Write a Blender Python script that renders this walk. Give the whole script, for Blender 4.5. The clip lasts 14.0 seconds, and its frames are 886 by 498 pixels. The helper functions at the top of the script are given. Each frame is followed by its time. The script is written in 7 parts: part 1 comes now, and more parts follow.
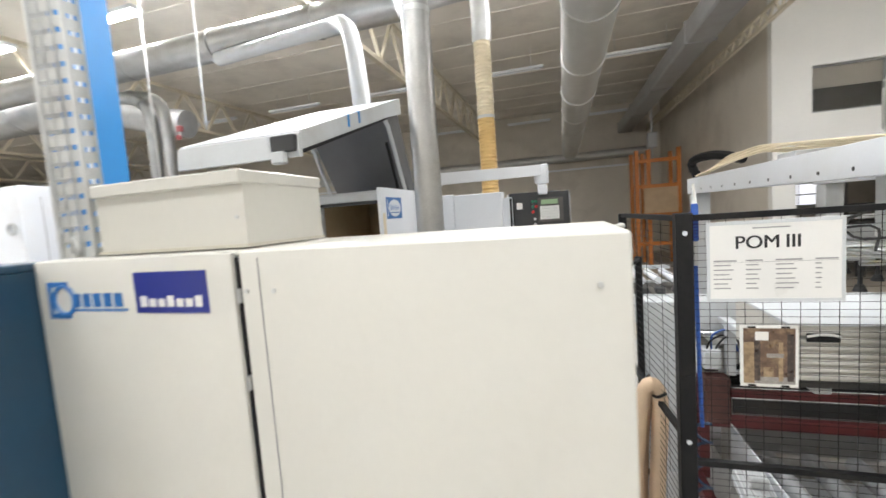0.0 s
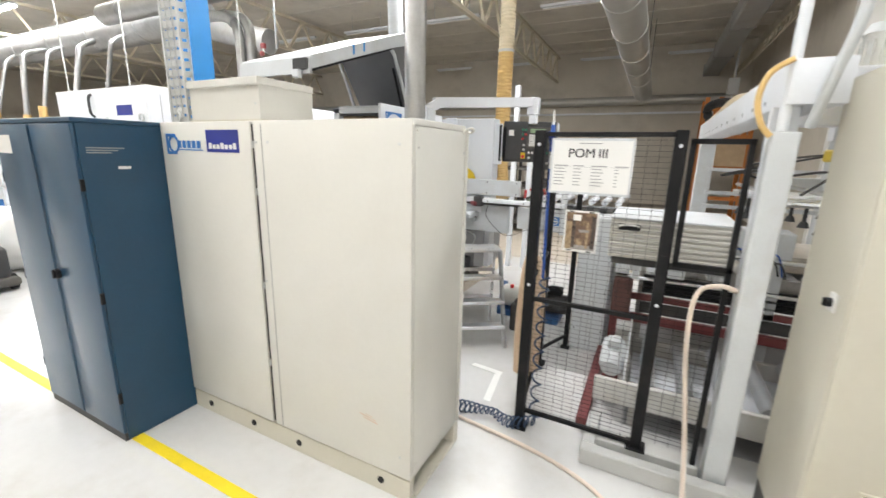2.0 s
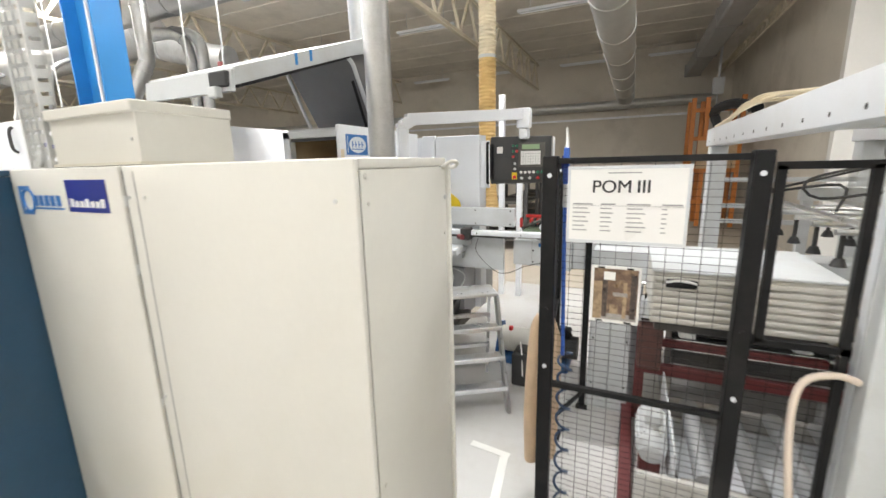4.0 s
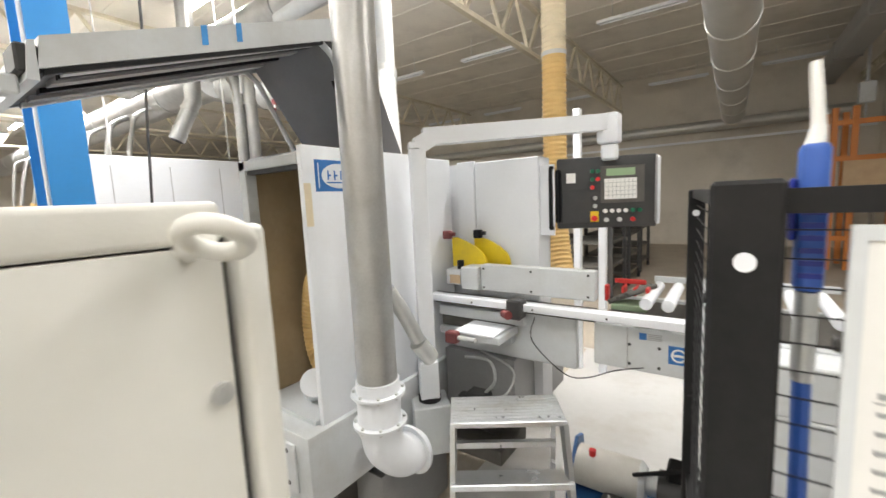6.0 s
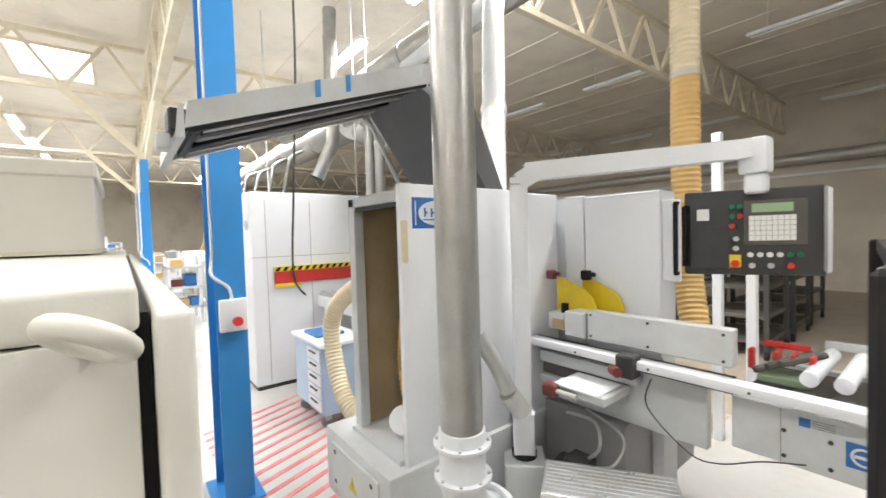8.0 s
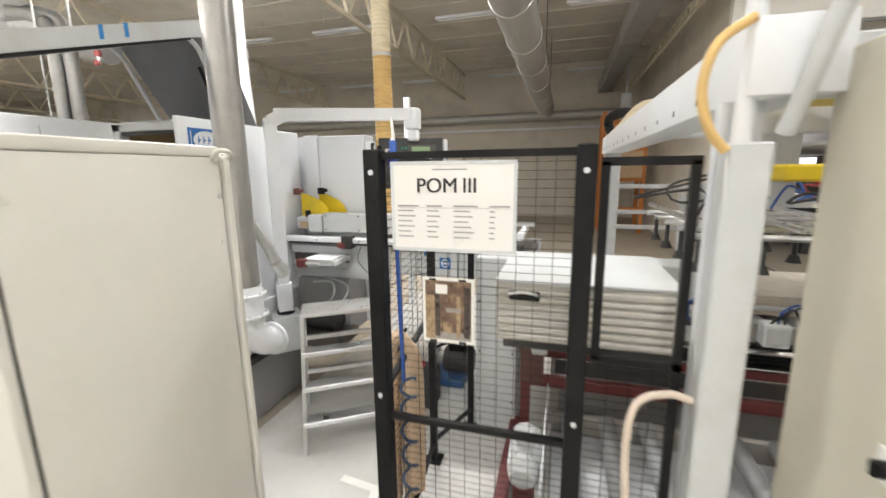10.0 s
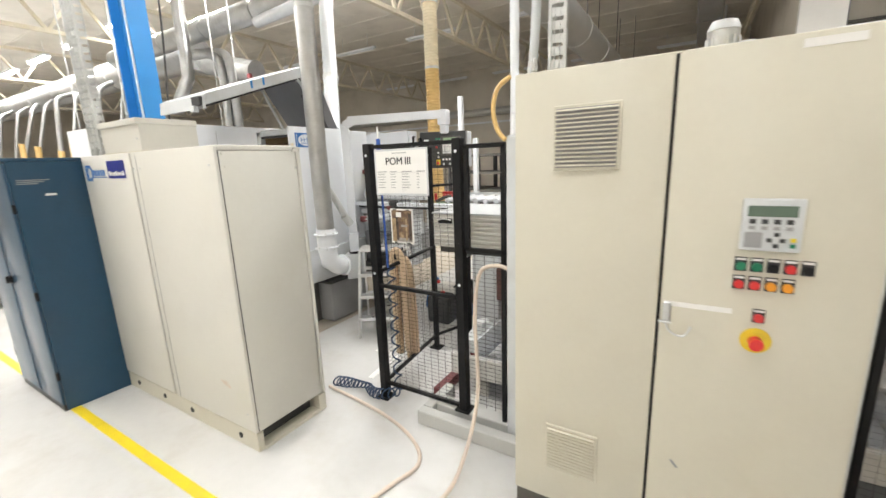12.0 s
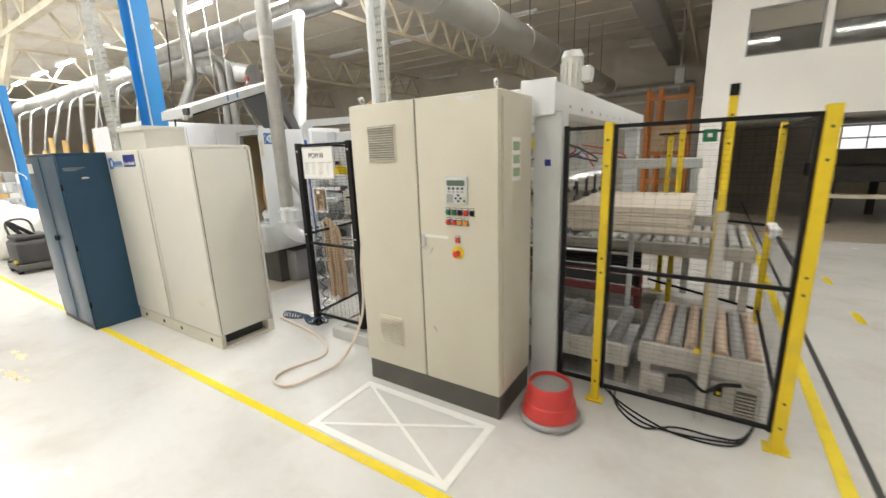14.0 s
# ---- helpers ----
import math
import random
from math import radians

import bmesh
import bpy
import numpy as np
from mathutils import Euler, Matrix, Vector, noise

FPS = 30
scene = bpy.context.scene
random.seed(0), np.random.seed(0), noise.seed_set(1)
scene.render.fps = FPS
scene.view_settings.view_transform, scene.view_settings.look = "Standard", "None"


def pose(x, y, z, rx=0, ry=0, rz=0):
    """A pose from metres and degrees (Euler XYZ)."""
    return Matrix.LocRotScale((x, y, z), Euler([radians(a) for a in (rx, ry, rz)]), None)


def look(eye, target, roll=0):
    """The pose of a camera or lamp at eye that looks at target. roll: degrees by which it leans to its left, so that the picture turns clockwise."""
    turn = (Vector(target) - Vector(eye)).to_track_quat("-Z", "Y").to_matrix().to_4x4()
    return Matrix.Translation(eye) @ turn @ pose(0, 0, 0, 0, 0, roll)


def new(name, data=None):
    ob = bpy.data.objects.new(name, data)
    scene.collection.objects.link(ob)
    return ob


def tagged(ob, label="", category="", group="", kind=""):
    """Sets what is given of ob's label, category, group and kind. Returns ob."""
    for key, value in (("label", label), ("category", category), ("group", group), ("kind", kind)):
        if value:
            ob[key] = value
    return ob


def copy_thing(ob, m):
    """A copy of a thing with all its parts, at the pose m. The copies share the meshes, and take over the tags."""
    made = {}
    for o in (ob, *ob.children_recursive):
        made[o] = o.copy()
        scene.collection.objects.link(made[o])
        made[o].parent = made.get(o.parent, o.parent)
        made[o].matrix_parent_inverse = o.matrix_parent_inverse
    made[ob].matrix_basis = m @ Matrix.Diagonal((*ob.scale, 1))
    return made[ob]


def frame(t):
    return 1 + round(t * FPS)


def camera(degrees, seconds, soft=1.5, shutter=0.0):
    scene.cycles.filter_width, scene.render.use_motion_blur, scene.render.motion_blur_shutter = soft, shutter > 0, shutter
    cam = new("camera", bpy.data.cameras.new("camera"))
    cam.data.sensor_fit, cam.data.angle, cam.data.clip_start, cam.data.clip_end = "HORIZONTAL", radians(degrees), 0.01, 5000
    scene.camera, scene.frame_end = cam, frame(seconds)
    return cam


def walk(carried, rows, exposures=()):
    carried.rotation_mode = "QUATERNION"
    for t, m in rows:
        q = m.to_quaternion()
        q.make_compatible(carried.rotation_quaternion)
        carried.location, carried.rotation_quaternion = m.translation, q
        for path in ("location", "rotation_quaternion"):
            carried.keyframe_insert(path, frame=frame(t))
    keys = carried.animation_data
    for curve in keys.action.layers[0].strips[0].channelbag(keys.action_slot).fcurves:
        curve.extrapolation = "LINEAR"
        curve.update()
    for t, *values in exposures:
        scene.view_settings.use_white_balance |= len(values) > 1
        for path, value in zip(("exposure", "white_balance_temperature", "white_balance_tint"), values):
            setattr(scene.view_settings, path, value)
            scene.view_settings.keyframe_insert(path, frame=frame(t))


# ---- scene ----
cam = camera(94.8, 14.0, shutter=0.5)
PATH = [
    (0, (0.437, 0.293, 1.865), (-0.136, 2.202, 1.699), -4.1),
    (0.5, (0.67, 0.079, 1.83), (-0.134, 1.893, 1.577), -1.5),
    (1, (0.965, 0.001, 1.728), (0.019, 1.728, 1.375), 0.0),
    (1.5, (1.206, -0.183, 1.682), (0.304, 1.554, 1.271), 1.4),
    (2, (1.414, -0.295, 1.682), (0.541, 1.444, 1.221), 1.4),
    (2.2, (1.482, -0.272, 1.686), (0.621, 1.469, 1.213), 1.9),
    (4.3, (1.079, 0.532, 1.797), (0.244, 2.307, 1.409), -2.0),
    (4.5, (1.044, 0.672, 1.763), (0.194, 2.444, 1.398), -2.2),
    (5, (0.925, 0.969, 1.771), (0.02, 2.728, 1.471), -2.5),
    (5.5, (0.883, 1.271, 1.778), (-0.147, 2.966, 1.525), -3.0),
    (6, (0.842, 1.493, 1.805), (-0.313, 3.108, 1.566), -2.7),
    (6.5, (0.821, 1.555, 1.796), (-0.481, 3.062, 1.604), -2.7),
    (7, (0.827, 1.578, 1.818), (-0.644, 2.926, 1.689), -2.5),
    (7.5, (0.843, 1.61, 1.842), (-0.754, 2.811, 1.752), -2.0),
    (8, (0.855, 1.627, 1.835), (-0.716, 2.862, 1.765), -1.7),
    (8.5, (0.896, 1.516, 1.829), (-0.173, 3.201, 1.694), -1.6),
    (9, (1.005, 1.322, 1.795), (0.407, 3.215, 1.549), -1.0),
    (9.2, (1.082, 1.205, 1.784), (0.59, 3.122, 1.498), -0.5),
    (11.5, (2.329, 0.033, 1.687), (1.437, 1.766, 1.24), -1.6),
    (12, (2.663, -0.112, 1.688), (1.644, 1.555, 1.264), -2.2),
    (12.5, (3.003, -0.336, 1.717), (1.923, 1.295, 1.299), -2.6),
    (13, (3.368, -0.483, 1.707), (2.246, 1.114, 1.268), -2.9),
    (13.5, (3.766, -0.509, 1.717), (2.669, 1.103, 1.271), -2.7),
    (14, (4.124, -0.617, 1.673), (3.057, 1.012, 1.216), -2.1),
]
walk(cam, [(t, look(eye, target, roll)) for t, eye, target, roll in PATH],
     [(0.0, -0.08, 6150, 10), (1.0, 0.04, 6150, 10), (2.0, 0.06, 6200, 10), (5.0, 0.05, 6400, 10), (6.0, 0.06, 6500, 10), (6.6, 0.17, 6550, 10), (7.5, -0.02, 6450, 10), (9.0, 0.03, 6550, 10), (11.5, 0.08, 6450, 10), (13.0, -0.06, 6500, 8), (14.0, -0.1, 6600, 8)])

# ---- world, lights ----
world = bpy.data.worlds.new("world")
scene.world = world
world.use_nodes = True
_bg = world.node_tree.nodes["Background"]
_sky = world.node_tree.nodes.new("ShaderNodeTexSky")
_sky.sky_type, _sky.sun_disc, _sky.sun_elevation = "NISHITA", False, radians(35)
world.node_tree.links.new(_sky.outputs[0], _bg.inputs[0])
_bg.inputs[1].default_value = 0.1


def area(x, y, z, sx, sy, watts, colour=(1, 0.975, 0.94)):
    d = bpy.data.lights.new("lamp_light", "AREA")
    d.shape, d.size, d.size_y, d.energy, d.color = "RECTANGLE", sx, sy, watts, colour
    ob = new("lamp_light", d)
    ob.matrix_world = pose(x, y, z)
    return ob


LAMP_Z = 5.0
LAMPS = [(x, 4.83) for x in (7.7, 5.0, 2.3, -0.4, -3.1, -5.8, -8.5, -11.2, -13.9, -16.6, -19.3, -22.0)]
LAMPS += [(x, -0.35) for x in (-22.0, -19.3, -16.6, -13.9, -11.2, -8.5, -5.8, -3.1, -0.4, 2.3, 5.0, 7.7)]
LAMPS += [(x, -5.2) for x in (-19.3, -13.9, -8.5, -3.1, 2.3, 7.7)]


def lamp_watts(lx, ly):
    """The three lamp rows: dim over the cell, bright over the machine, dim over the aisle."""
    if ly > 0:
        return 35 if lx > 6 else 62 if lx > 4 else 62 if lx > 2 else 185 if lx > -4 else 78 if lx > -8 else 100
    if ly > -1:
        return 16 if lx > 4 else 42 if lx > 2 else 46 if lx > -1 else 26 if lx > -8 else 85
    return 60 if lx > 4 else 185 if lx > 2 else 80 if lx > -9 else 100


for lx, ly in LAMPS:
    area(lx, ly, LAMP_Z - 0.08, 1.3, 0.16, lamp_watts(lx, ly))
# only the first is known; the other two are unseen, added 6 m apart
SKYLIGHTS = [(-10.2, 0.72), (-4.2, 0.72), (1.8, 0.72)]
for lx, ly in SKYLIGHTS:
    area(lx, ly, 5.3, 1.5, 1.0, 34, (0.95, 0.98, 1.0))

# ---- materials ----


def mat(name, col, rough=0.5, metal=0.0, var=0.06, scale=6.0, bump=0.0, bscale=200.0, dirt=None, dscale=1.5, damt=0.35, coat=0.0):
    """Painted, metal or plain surface: two scales of tone, blotches of dirt, fine relief."""
    m = bpy.data.materials.new(name)
    m.use_nodes = True
    nt = m.node_tree
    n, l = nt.nodes, nt.links
    p = n["Principled BSDF"]
    p.inputs["Roughness"].default_value, p.inputs["Metallic"].default_value = rough, metal
    p.inputs["Coat Weight"].default_value = coat
    tc = n.new("ShaderNodeTexCoord")
    geo = n.new("ShaderNodeNewGeometry")
    big, fine = n.new("ShaderNodeTexNoise"), n.new("ShaderNodeTexNoise")
    big.inputs["Scale"].default_value, big.inputs["Detail"].default_value = scale, 4
    fine.inputs["Scale"].default_value, fine.inputs["Detail"].default_value = scale * 14, 3
    for t in (big, fine):
        l.new(geo.outputs["Position"], t.inputs["Vector"])
    add = n.new("ShaderNodeMath")
    add.operation = "MULTIPLY_ADD"
    add.inputs[1].default_value = 0.45
    l.new(fine.outputs[0], add.inputs[0])
    l.new(big.outputs[0], add.inputs[2])
    mr = n.new("ShaderNodeMapRange")
    mr.inputs["From Min"].default_value, mr.inputs["From Max"].default_value = 0.45, 1.0
    mr.inputs["To Min"].default_value, mr.inputs["To Max"].default_value = 1 - var, 1 + var
    l.new(add.outputs[0], mr.inputs["Value"])
    mul = n.new("ShaderNodeVectorMath")
    mul.operation = "SCALE"
    mul.inputs[0].default_value = col
    l.new(mr.outputs[0], mul.inputs["Scale"])
    out = mul.outputs[0]
    if dirt:
        dn = n.new("ShaderNodeTexNoise")
        dn.inputs["Scale"].default_value, dn.inputs["Detail"].default_value, dn.inputs["Roughness"].default_value = dscale, 8, 0.65
        l.new(geo.outputs["Position"], dn.inputs["Vector"])
        dr = n.new("ShaderNodeMapRange")
        dr.inputs["From Min"].default_value, dr.inputs["From Max"].default_value = 0.5, 0.72
        dr.inputs["To Max"].default_value = damt
        l.new(dn.outputs[0], dr.inputs["Value"])
        mx = n.new("ShaderNodeMix")
        mx.data_type = "RGBA"
        mx.inputs["B"].default_value = (*dirt, 1)
        mx.inputs[7].default_value = (*dirt, 1)
        l.new(dr.outputs[0], mx.inputs[0])
        l.new(out, mx.inputs[6])
        out = mx.outputs[2]
    l.new(out, p.inputs["Base Color"])
    rr = n.new("ShaderNodeMapRange")
    rr.inputs["To Min"].default_value, rr.inputs["To Max"].default_value = max(0.02, rough - 0.08), min(1, rough + 0.08)
    l.new(big.outputs[0], rr.inputs["Value"])
    l.new(rr.outputs[0], p.inputs["Roughness"])
    if bump:
        bn = n.new("ShaderNodeTexNoise")
        bn.inputs["Scale"].default_value = bscale
        l.new(geo.outputs["Position"], bn.inputs["Vector"])
        b = n.new("ShaderNodeBump")
        b.inputs["Strength"].default_value, b.inputs["Distance"].default_value = bump, 0.002
        l.new(bn.outputs[0], b.inputs["Height"])
        l.new(b.outputs[0], p.inputs["Normal"])
    return m


def glow(name, col, strength):
    m = bpy.data.materials.new(name)
    m.use_nodes = True
    p = m.node_tree.nodes["Principled BSDF"]
    p.inputs["Base Color"].default_value = (*col, 1)
    p.inputs["Emission Color"].default_value = (*col, 1)
    p.inputs["Emission Strength"].default_value = strength
    return m


def glassy(name, col, rough=0.05):
    m = bpy.data.materials.new(name)
    m.use_nodes = True
    p = m.node_tree.nodes["Principled BSDF"]
    p.inputs["Base Color"].default_value = (*col, 1)
    p.inputs["Roughness"].default_value = rough
    p.inputs["Transmission Weight"].default_value = 1.0
    p.inputs["IOR"].default_value = 1.45
    return m


M_FLOOR = mat("epoxy_floor", (0.63, 0.625, 0.61), 0.24, var=0.05, scale=1.2, dirt=(0.46, 0.42, 0.36), dscale=1.7, damt=0.45)
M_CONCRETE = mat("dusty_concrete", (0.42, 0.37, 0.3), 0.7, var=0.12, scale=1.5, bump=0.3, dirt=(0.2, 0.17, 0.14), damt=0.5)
M_CREAM = mat("cream_paint", (0.655, 0.64, 0.585), 0.4, var=0.03, scale=3, bump=0.06, bscale=420, dirt=(0.58, 0.55, 0.48), dscale=2.2, damt=0.25)
M_CREAM2 = mat("beige_paint", (0.60, 0.57, 0.475), 0.4, var=0.03, scale=3, bump=0.06, bscale=420, dirt=(0.52, 0.46, 0.36), dscale=2.2, damt=0.25)
M_BLUECAB = mat("petrol_paint", (0.009, 0.052, 0.105), 0.36, var=0.1, scale=4, bump=0.08, bscale=380, dirt=(0.04, 0.06, 0.08), damt=0.2, coat=0.2)
M_WHITE = mat("white_paint", (0.77, 0.79, 0.82), 0.4, var=0.03, scale=4, dirt=(0.6, 0.58, 0.54), dscale=2, damt=0.3)
M_GREYW = mat("light_grey_paint", (0.6, 0.62, 0.63), 0.42, var=0.05, scale=5, dirt=(0.42, 0.4, 0.36), dscale=3, damt=0.4)
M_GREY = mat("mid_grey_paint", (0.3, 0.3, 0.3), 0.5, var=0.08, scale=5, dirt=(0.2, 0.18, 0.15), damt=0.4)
M_HOODGREY = mat("hood_dark_grey", (0.13, 0.13, 0.135), 0.55, var=0.1, scale=6, dirt=(0.25, 0.22, 0.18), damt=0.3)
M_DARK = mat("dark_grey", (0.055, 0.055, 0.055), 0.5, var=0.12, scale=8, dirt=(0.12, 0.1, 0.08), damt=0.4)
M_PLINTH = mat("plinth_grey", (0.1, 0.095, 0.085), 0.55, var=0.1, scale=6, dirt=(0.25, 0.22, 0.19), damt=0.4)
M_BLACK = mat("black_powder_coat", (0.009, 0.009, 0.0095), 0.5, var=0.15, scale=10, dirt=(0.035, 0.032, 0.03), dscale=6, damt=0.4)
M_RUBBER = mat("black_rubber", (0.02, 0.02, 0.022), 0.65, var=0.15)
M_STEEL = mat("galvanised_steel", (0.6, 0.61, 0.6), 0.42, metal=0.6, var=0.1, scale=9, dirt=(0.45, 0.43, 0.4), dscale=5, damt=0.4)
M_PIPE = mat("dull_galvanised_pipe", (0.5, 0.5, 0.49), 0.36, metal=0.85, var=0.12, scale=7, dirt=(0.36, 0.35, 0.33), dscale=5, damt=0.5)
M_STEELDUCT = mat("weathered_duct_steel", (0.42, 0.425, 0.42), 0.38, metal=0.75, var=0.14, scale=5, dirt=(0.3, 0.28, 0.26), dscale=4, damt=0.5)
M_CELL = mat("dirty_conveyor_paint", (0.46, 0.44, 0.41), 0.5, var=0.08, scale=6, dirt=(0.2, 0.17, 0.13), dscale=5, damt=0.7)
M_ROLLGREY = mat("grey_roller_sleeve", (0.36, 0.37, 0.38), 0.45, metal=0.2, var=0.1, scale=10, dirt=(0.22, 0.2, 0.18), dscale=6, damt=0.5)
M_CELLW = mat("worn_white_channel", (0.62, 0.61, 0.58), 0.5, var=0.06, scale=6, dirt=(0.35, 0.3, 0.24), dscale=7, damt=0.5)
M_RUST = mat("rusty_brown_steel", (0.12, 0.055, 0.045), 0.7, var=0.2, scale=14, dirt=(0.06, 0.04, 0.035), dscale=9, damt=0.6)
M_BOARDW = mat("pale_beige_sheet", (0.58, 0.56, 0.51), 0.5, var=0.06, scale=8, dirt=(0.45, 0.42, 0.37), dscale=6, damt=0.4)
M_BOARD = mat("board_edge", (0.56, 0.51, 0.44), 0.6, var=0.12, scale=14)
M_ROLLTAN = mat("tan_roller_cover", (0.5, 0.39, 0.31), 0.7, var=0.12, scale=12, dirt=(0.3, 0.23, 0.18), dscale=9, damt=0.5)
M_ALU = mat("aluminium", (0.75, 0.76, 0.77), 0.3, metal=0.9, var=0.06, scale=12, dirt=(0.5, 0.45, 0.36), dscale=7, damt=0.4)
M_DUCT = mat("grey_duct_sheet", (0.52, 0.52, 0.5), 0.45, metal=0.6, var=0.08, scale=4)
M_BROWN = mat("dusty_brown_lining", (0.37, 0.28, 0.16), 0.7, var=0.12, scale=3, dirt=(0.45, 0.36, 0.24), dscale=3, damt=0.5)
M_YELLOW = mat("yellow_paint", (0.75, 0.55, 0.02), 0.4, var=0.06, scale=8, dirt=(0.45, 0.32, 0.06), dscale=7, damt=0.45)
M_LINE = mat("yellow_floor_tape", (0.8, 0.62, 0.02), 0.4, var=0.06, scale=5, dirt=(0.5, 0.4, 0.1), dscale=6, damt=0.35)
M_LINEOLD = mat("worn_yellow_tape", (0.66, 0.58, 0.36), 0.4, var=0.1, scale=5, dirt=(0.7, 0.68, 0.6), dscale=9, damt=0.9)
M_WLINE = mat("white_floor_tape", (0.8, 0.8, 0.77), 0.4, var=0.05, scale=8)
M_RED = mat("red_paint", (0.5, 0.03, 0.025), 0.4, var=0.08, scale=8, dirt=(0.25, 0.04, 0.03), damt=0.3)
M_REDDK = mat("dark_red_paint", (0.17, 0.035, 0.035), 0.5, var=0.12, scale=8, dirt=(0.1, 0.06, 0.05), damt=0.4)
M_PINK = mat("red_hatch_paint", (0.72, 0.22, 0.22), 0.45, var=0.1, scale=6, dirt=(0.75, 0.6, 0.58), dscale=8, damt=0.6)
M_COLBLUE = mat("blue_steel_paint", (0.03, 0.25, 0.62), 0.4, var=0.06, scale=4, dirt=(0.06, 0.2, 0.42), damt=0.3)
M_LOGOBLUE = mat("blue_print", (0.03, 0.16, 0.45), 0.4, var=0.03)
M_NAVY = mat("navy_print", (0.018, 0.03, 0.24), 0.35, var=0.03)
M_PAPER = mat("laminated_paper", (0.8, 0.79, 0.76), 0.3, var=0.02)
M_INK = mat("black_ink", (0.03, 0.03, 0.03), 0.5, var=0.02)
M_INKGREY = mat("grey_ink", (0.32, 0.32, 0.32), 0.5, var=0.02)
M_HOSEY = mat("yellow_hose", (0.68, 0.46, 0.18), 0.45, var=0.08, scale=10)
M_HOSEW = mat("cream_hose", (0.76, 0.66, 0.47), 0.45, var=0.08, scale=10)
M_HOSEB = mat("beige_hose", (0.66, 0.49, 0.33), 0.5, var=0.08, scale=10, dirt=(0.5, 0.36, 0.24), dscale=6)
M_HOSEP = mat("pale_air_hose", (0.66, 0.56, 0.47), 0.45, var=0.06)
M_CABLEB = mat("blue_hose", (0.03, 0.1, 0.4), 0.4, var=0.06)
M_CEIL = mat("ceiling_board", (0.78, 0.735, 0.66), 0.85, var=0.06, scale=1.5, bump=0.2, bscale=60, dirt=(0.42, 0.38, 0.33), dscale=0.9, damt=0.4)
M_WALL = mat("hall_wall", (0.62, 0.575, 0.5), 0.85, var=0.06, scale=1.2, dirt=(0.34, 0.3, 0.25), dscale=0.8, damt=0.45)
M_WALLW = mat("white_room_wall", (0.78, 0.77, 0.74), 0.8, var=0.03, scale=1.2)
M_TRUSS = mat("cream_truss_paint", (0.66, 0.6, 0.47), 0.55, var=0.08, scale=5, dirt=(0.42, 0.36, 0.26), dscale=3, damt=0.4)
M_ORANGE = mat("orange_rack_paint", (0.5, 0.17, 0.03), 0.5, var=0.1, scale=5)
M_WOOD = mat("plywood", (0.5, 0.36, 0.22), 0.6, var=0.12, scale=7, dirt=(0.3, 0.2, 0.1), damt=0.4)
M_GREEN = mat("green_button", (0.01, 0.16, 0.08), 0.35)
M_AMBER = mat("amber_button", (0.75, 0.3, 0.02), 0.35)
M_REDB = mat("red_button", (0.6, 0.03, 0.03), 0.3)
M_LCD = mat("lcd_green", (0.3, 0.42, 0.25), 0.2, var=0.02)
M_LCDDK = mat("lcd_dark", (0.12, 0.17, 0.13), 0.2, var=0.02)
for _m in (M_BLACK, M_DARK, M_PLINTH, M_RUBBER):
    _m.node_tree.nodes["Principled BSDF"].inputs["Specular IOR Level"].default_value = 0.22
M_PRINTBROWN = mat("print_brown", (0.13, 0.08, 0.05), 0.3, var=0.5, scale=40, dirt=(0.35, 0.24, 0.14), dscale=30, damt=0.9)
M_PRINTTAN = mat("print_tan", (0.34, 0.24, 0.14), 0.3, var=0.4, scale=50, dirt=(0.1, 0.06, 0.04), dscale=40, damt=0.9)
M_PRINTDARK = mat("print_dark", (0.05, 0.035, 0.03), 0.3, var=0.4, scale=60, dirt=(0.2, 0.15, 0.1), dscale=50, damt=0.8)
M_PRINTGREY = mat("print_grey", (0.3, 0.28, 0.26), 0.3, var=0.4, scale=60)
M_TUBE = glow("lit_tube", (1, 0.975, 0.93), 34)
M_SKYPANE = glow("skylight_pane", (0.93, 0.97, 1.0), 4)
M_FARPANE = glow("far_daylight_pane", (0.95, 0.93, 0.95), 1.2)
M_WINGLASS = glassy("window_glass", (0.9, 0.9, 0.9), 0.02)
# coated dark colour standing in for the shade of the unlit office
M_OFFICESHADE = mat("dim_office_shade", (0.1, 0.1, 0.095), 0.09, var=0.03, coat=1.0)
M_CLEAR = glassy("clear_guard", (0.9, 0.92, 0.92))

# ---- mesh helpers ----


def bm_new():
    return bmesh.new()


def box(bm, x0, x1, y0, y1, z0, z1, bev=0.0, seg=1, rot=None):
    r = bmesh.ops.create_cube(bm, size=1.0)
    vs = r["verts"]
    sx, sy, sz = abs(x1 - x0), abs(y1 - y0), abs(z1 - z0)
    c = Vector(((x0 + x1) / 2, (y0 + y1) / 2, (z0 + z1) / 2))
    for v in vs:
        v.co = Vector((v.co.x * sx, v.co.y * sy, v.co.z * sz))
    if bev > 0:
        es = list({e for v in vs for e in v.link_edges})
        nb = bmesh.ops.bevel(bm, geom=es, offset=min(bev, 0.45 * min(sx, sy, sz)), segments=seg, profile=0.5, affect="EDGES")
        vs = list({v for f in nb["faces"] for v in f.verts} | {v for v in vs if v.is_valid})
    for v in vs:
        v.co = (rot @ v.co if rot else v.co) + c
    return bm


def rod(bm, a, b, r, seg=12, r2=None, cap=True):
    a, b = Vector(a), Vector(b)
    d = b - a
    q = d.to_track_quat("Z", "Y").to_matrix().to_4x4()
    bmesh.ops.create_cone(bm, cap_ends=cap, segments=seg, radius1=r, radius2=r if r2 is None else r2, depth=d.length, matrix=Matrix.Translation((a + b) / 2) @ q)
    return bm


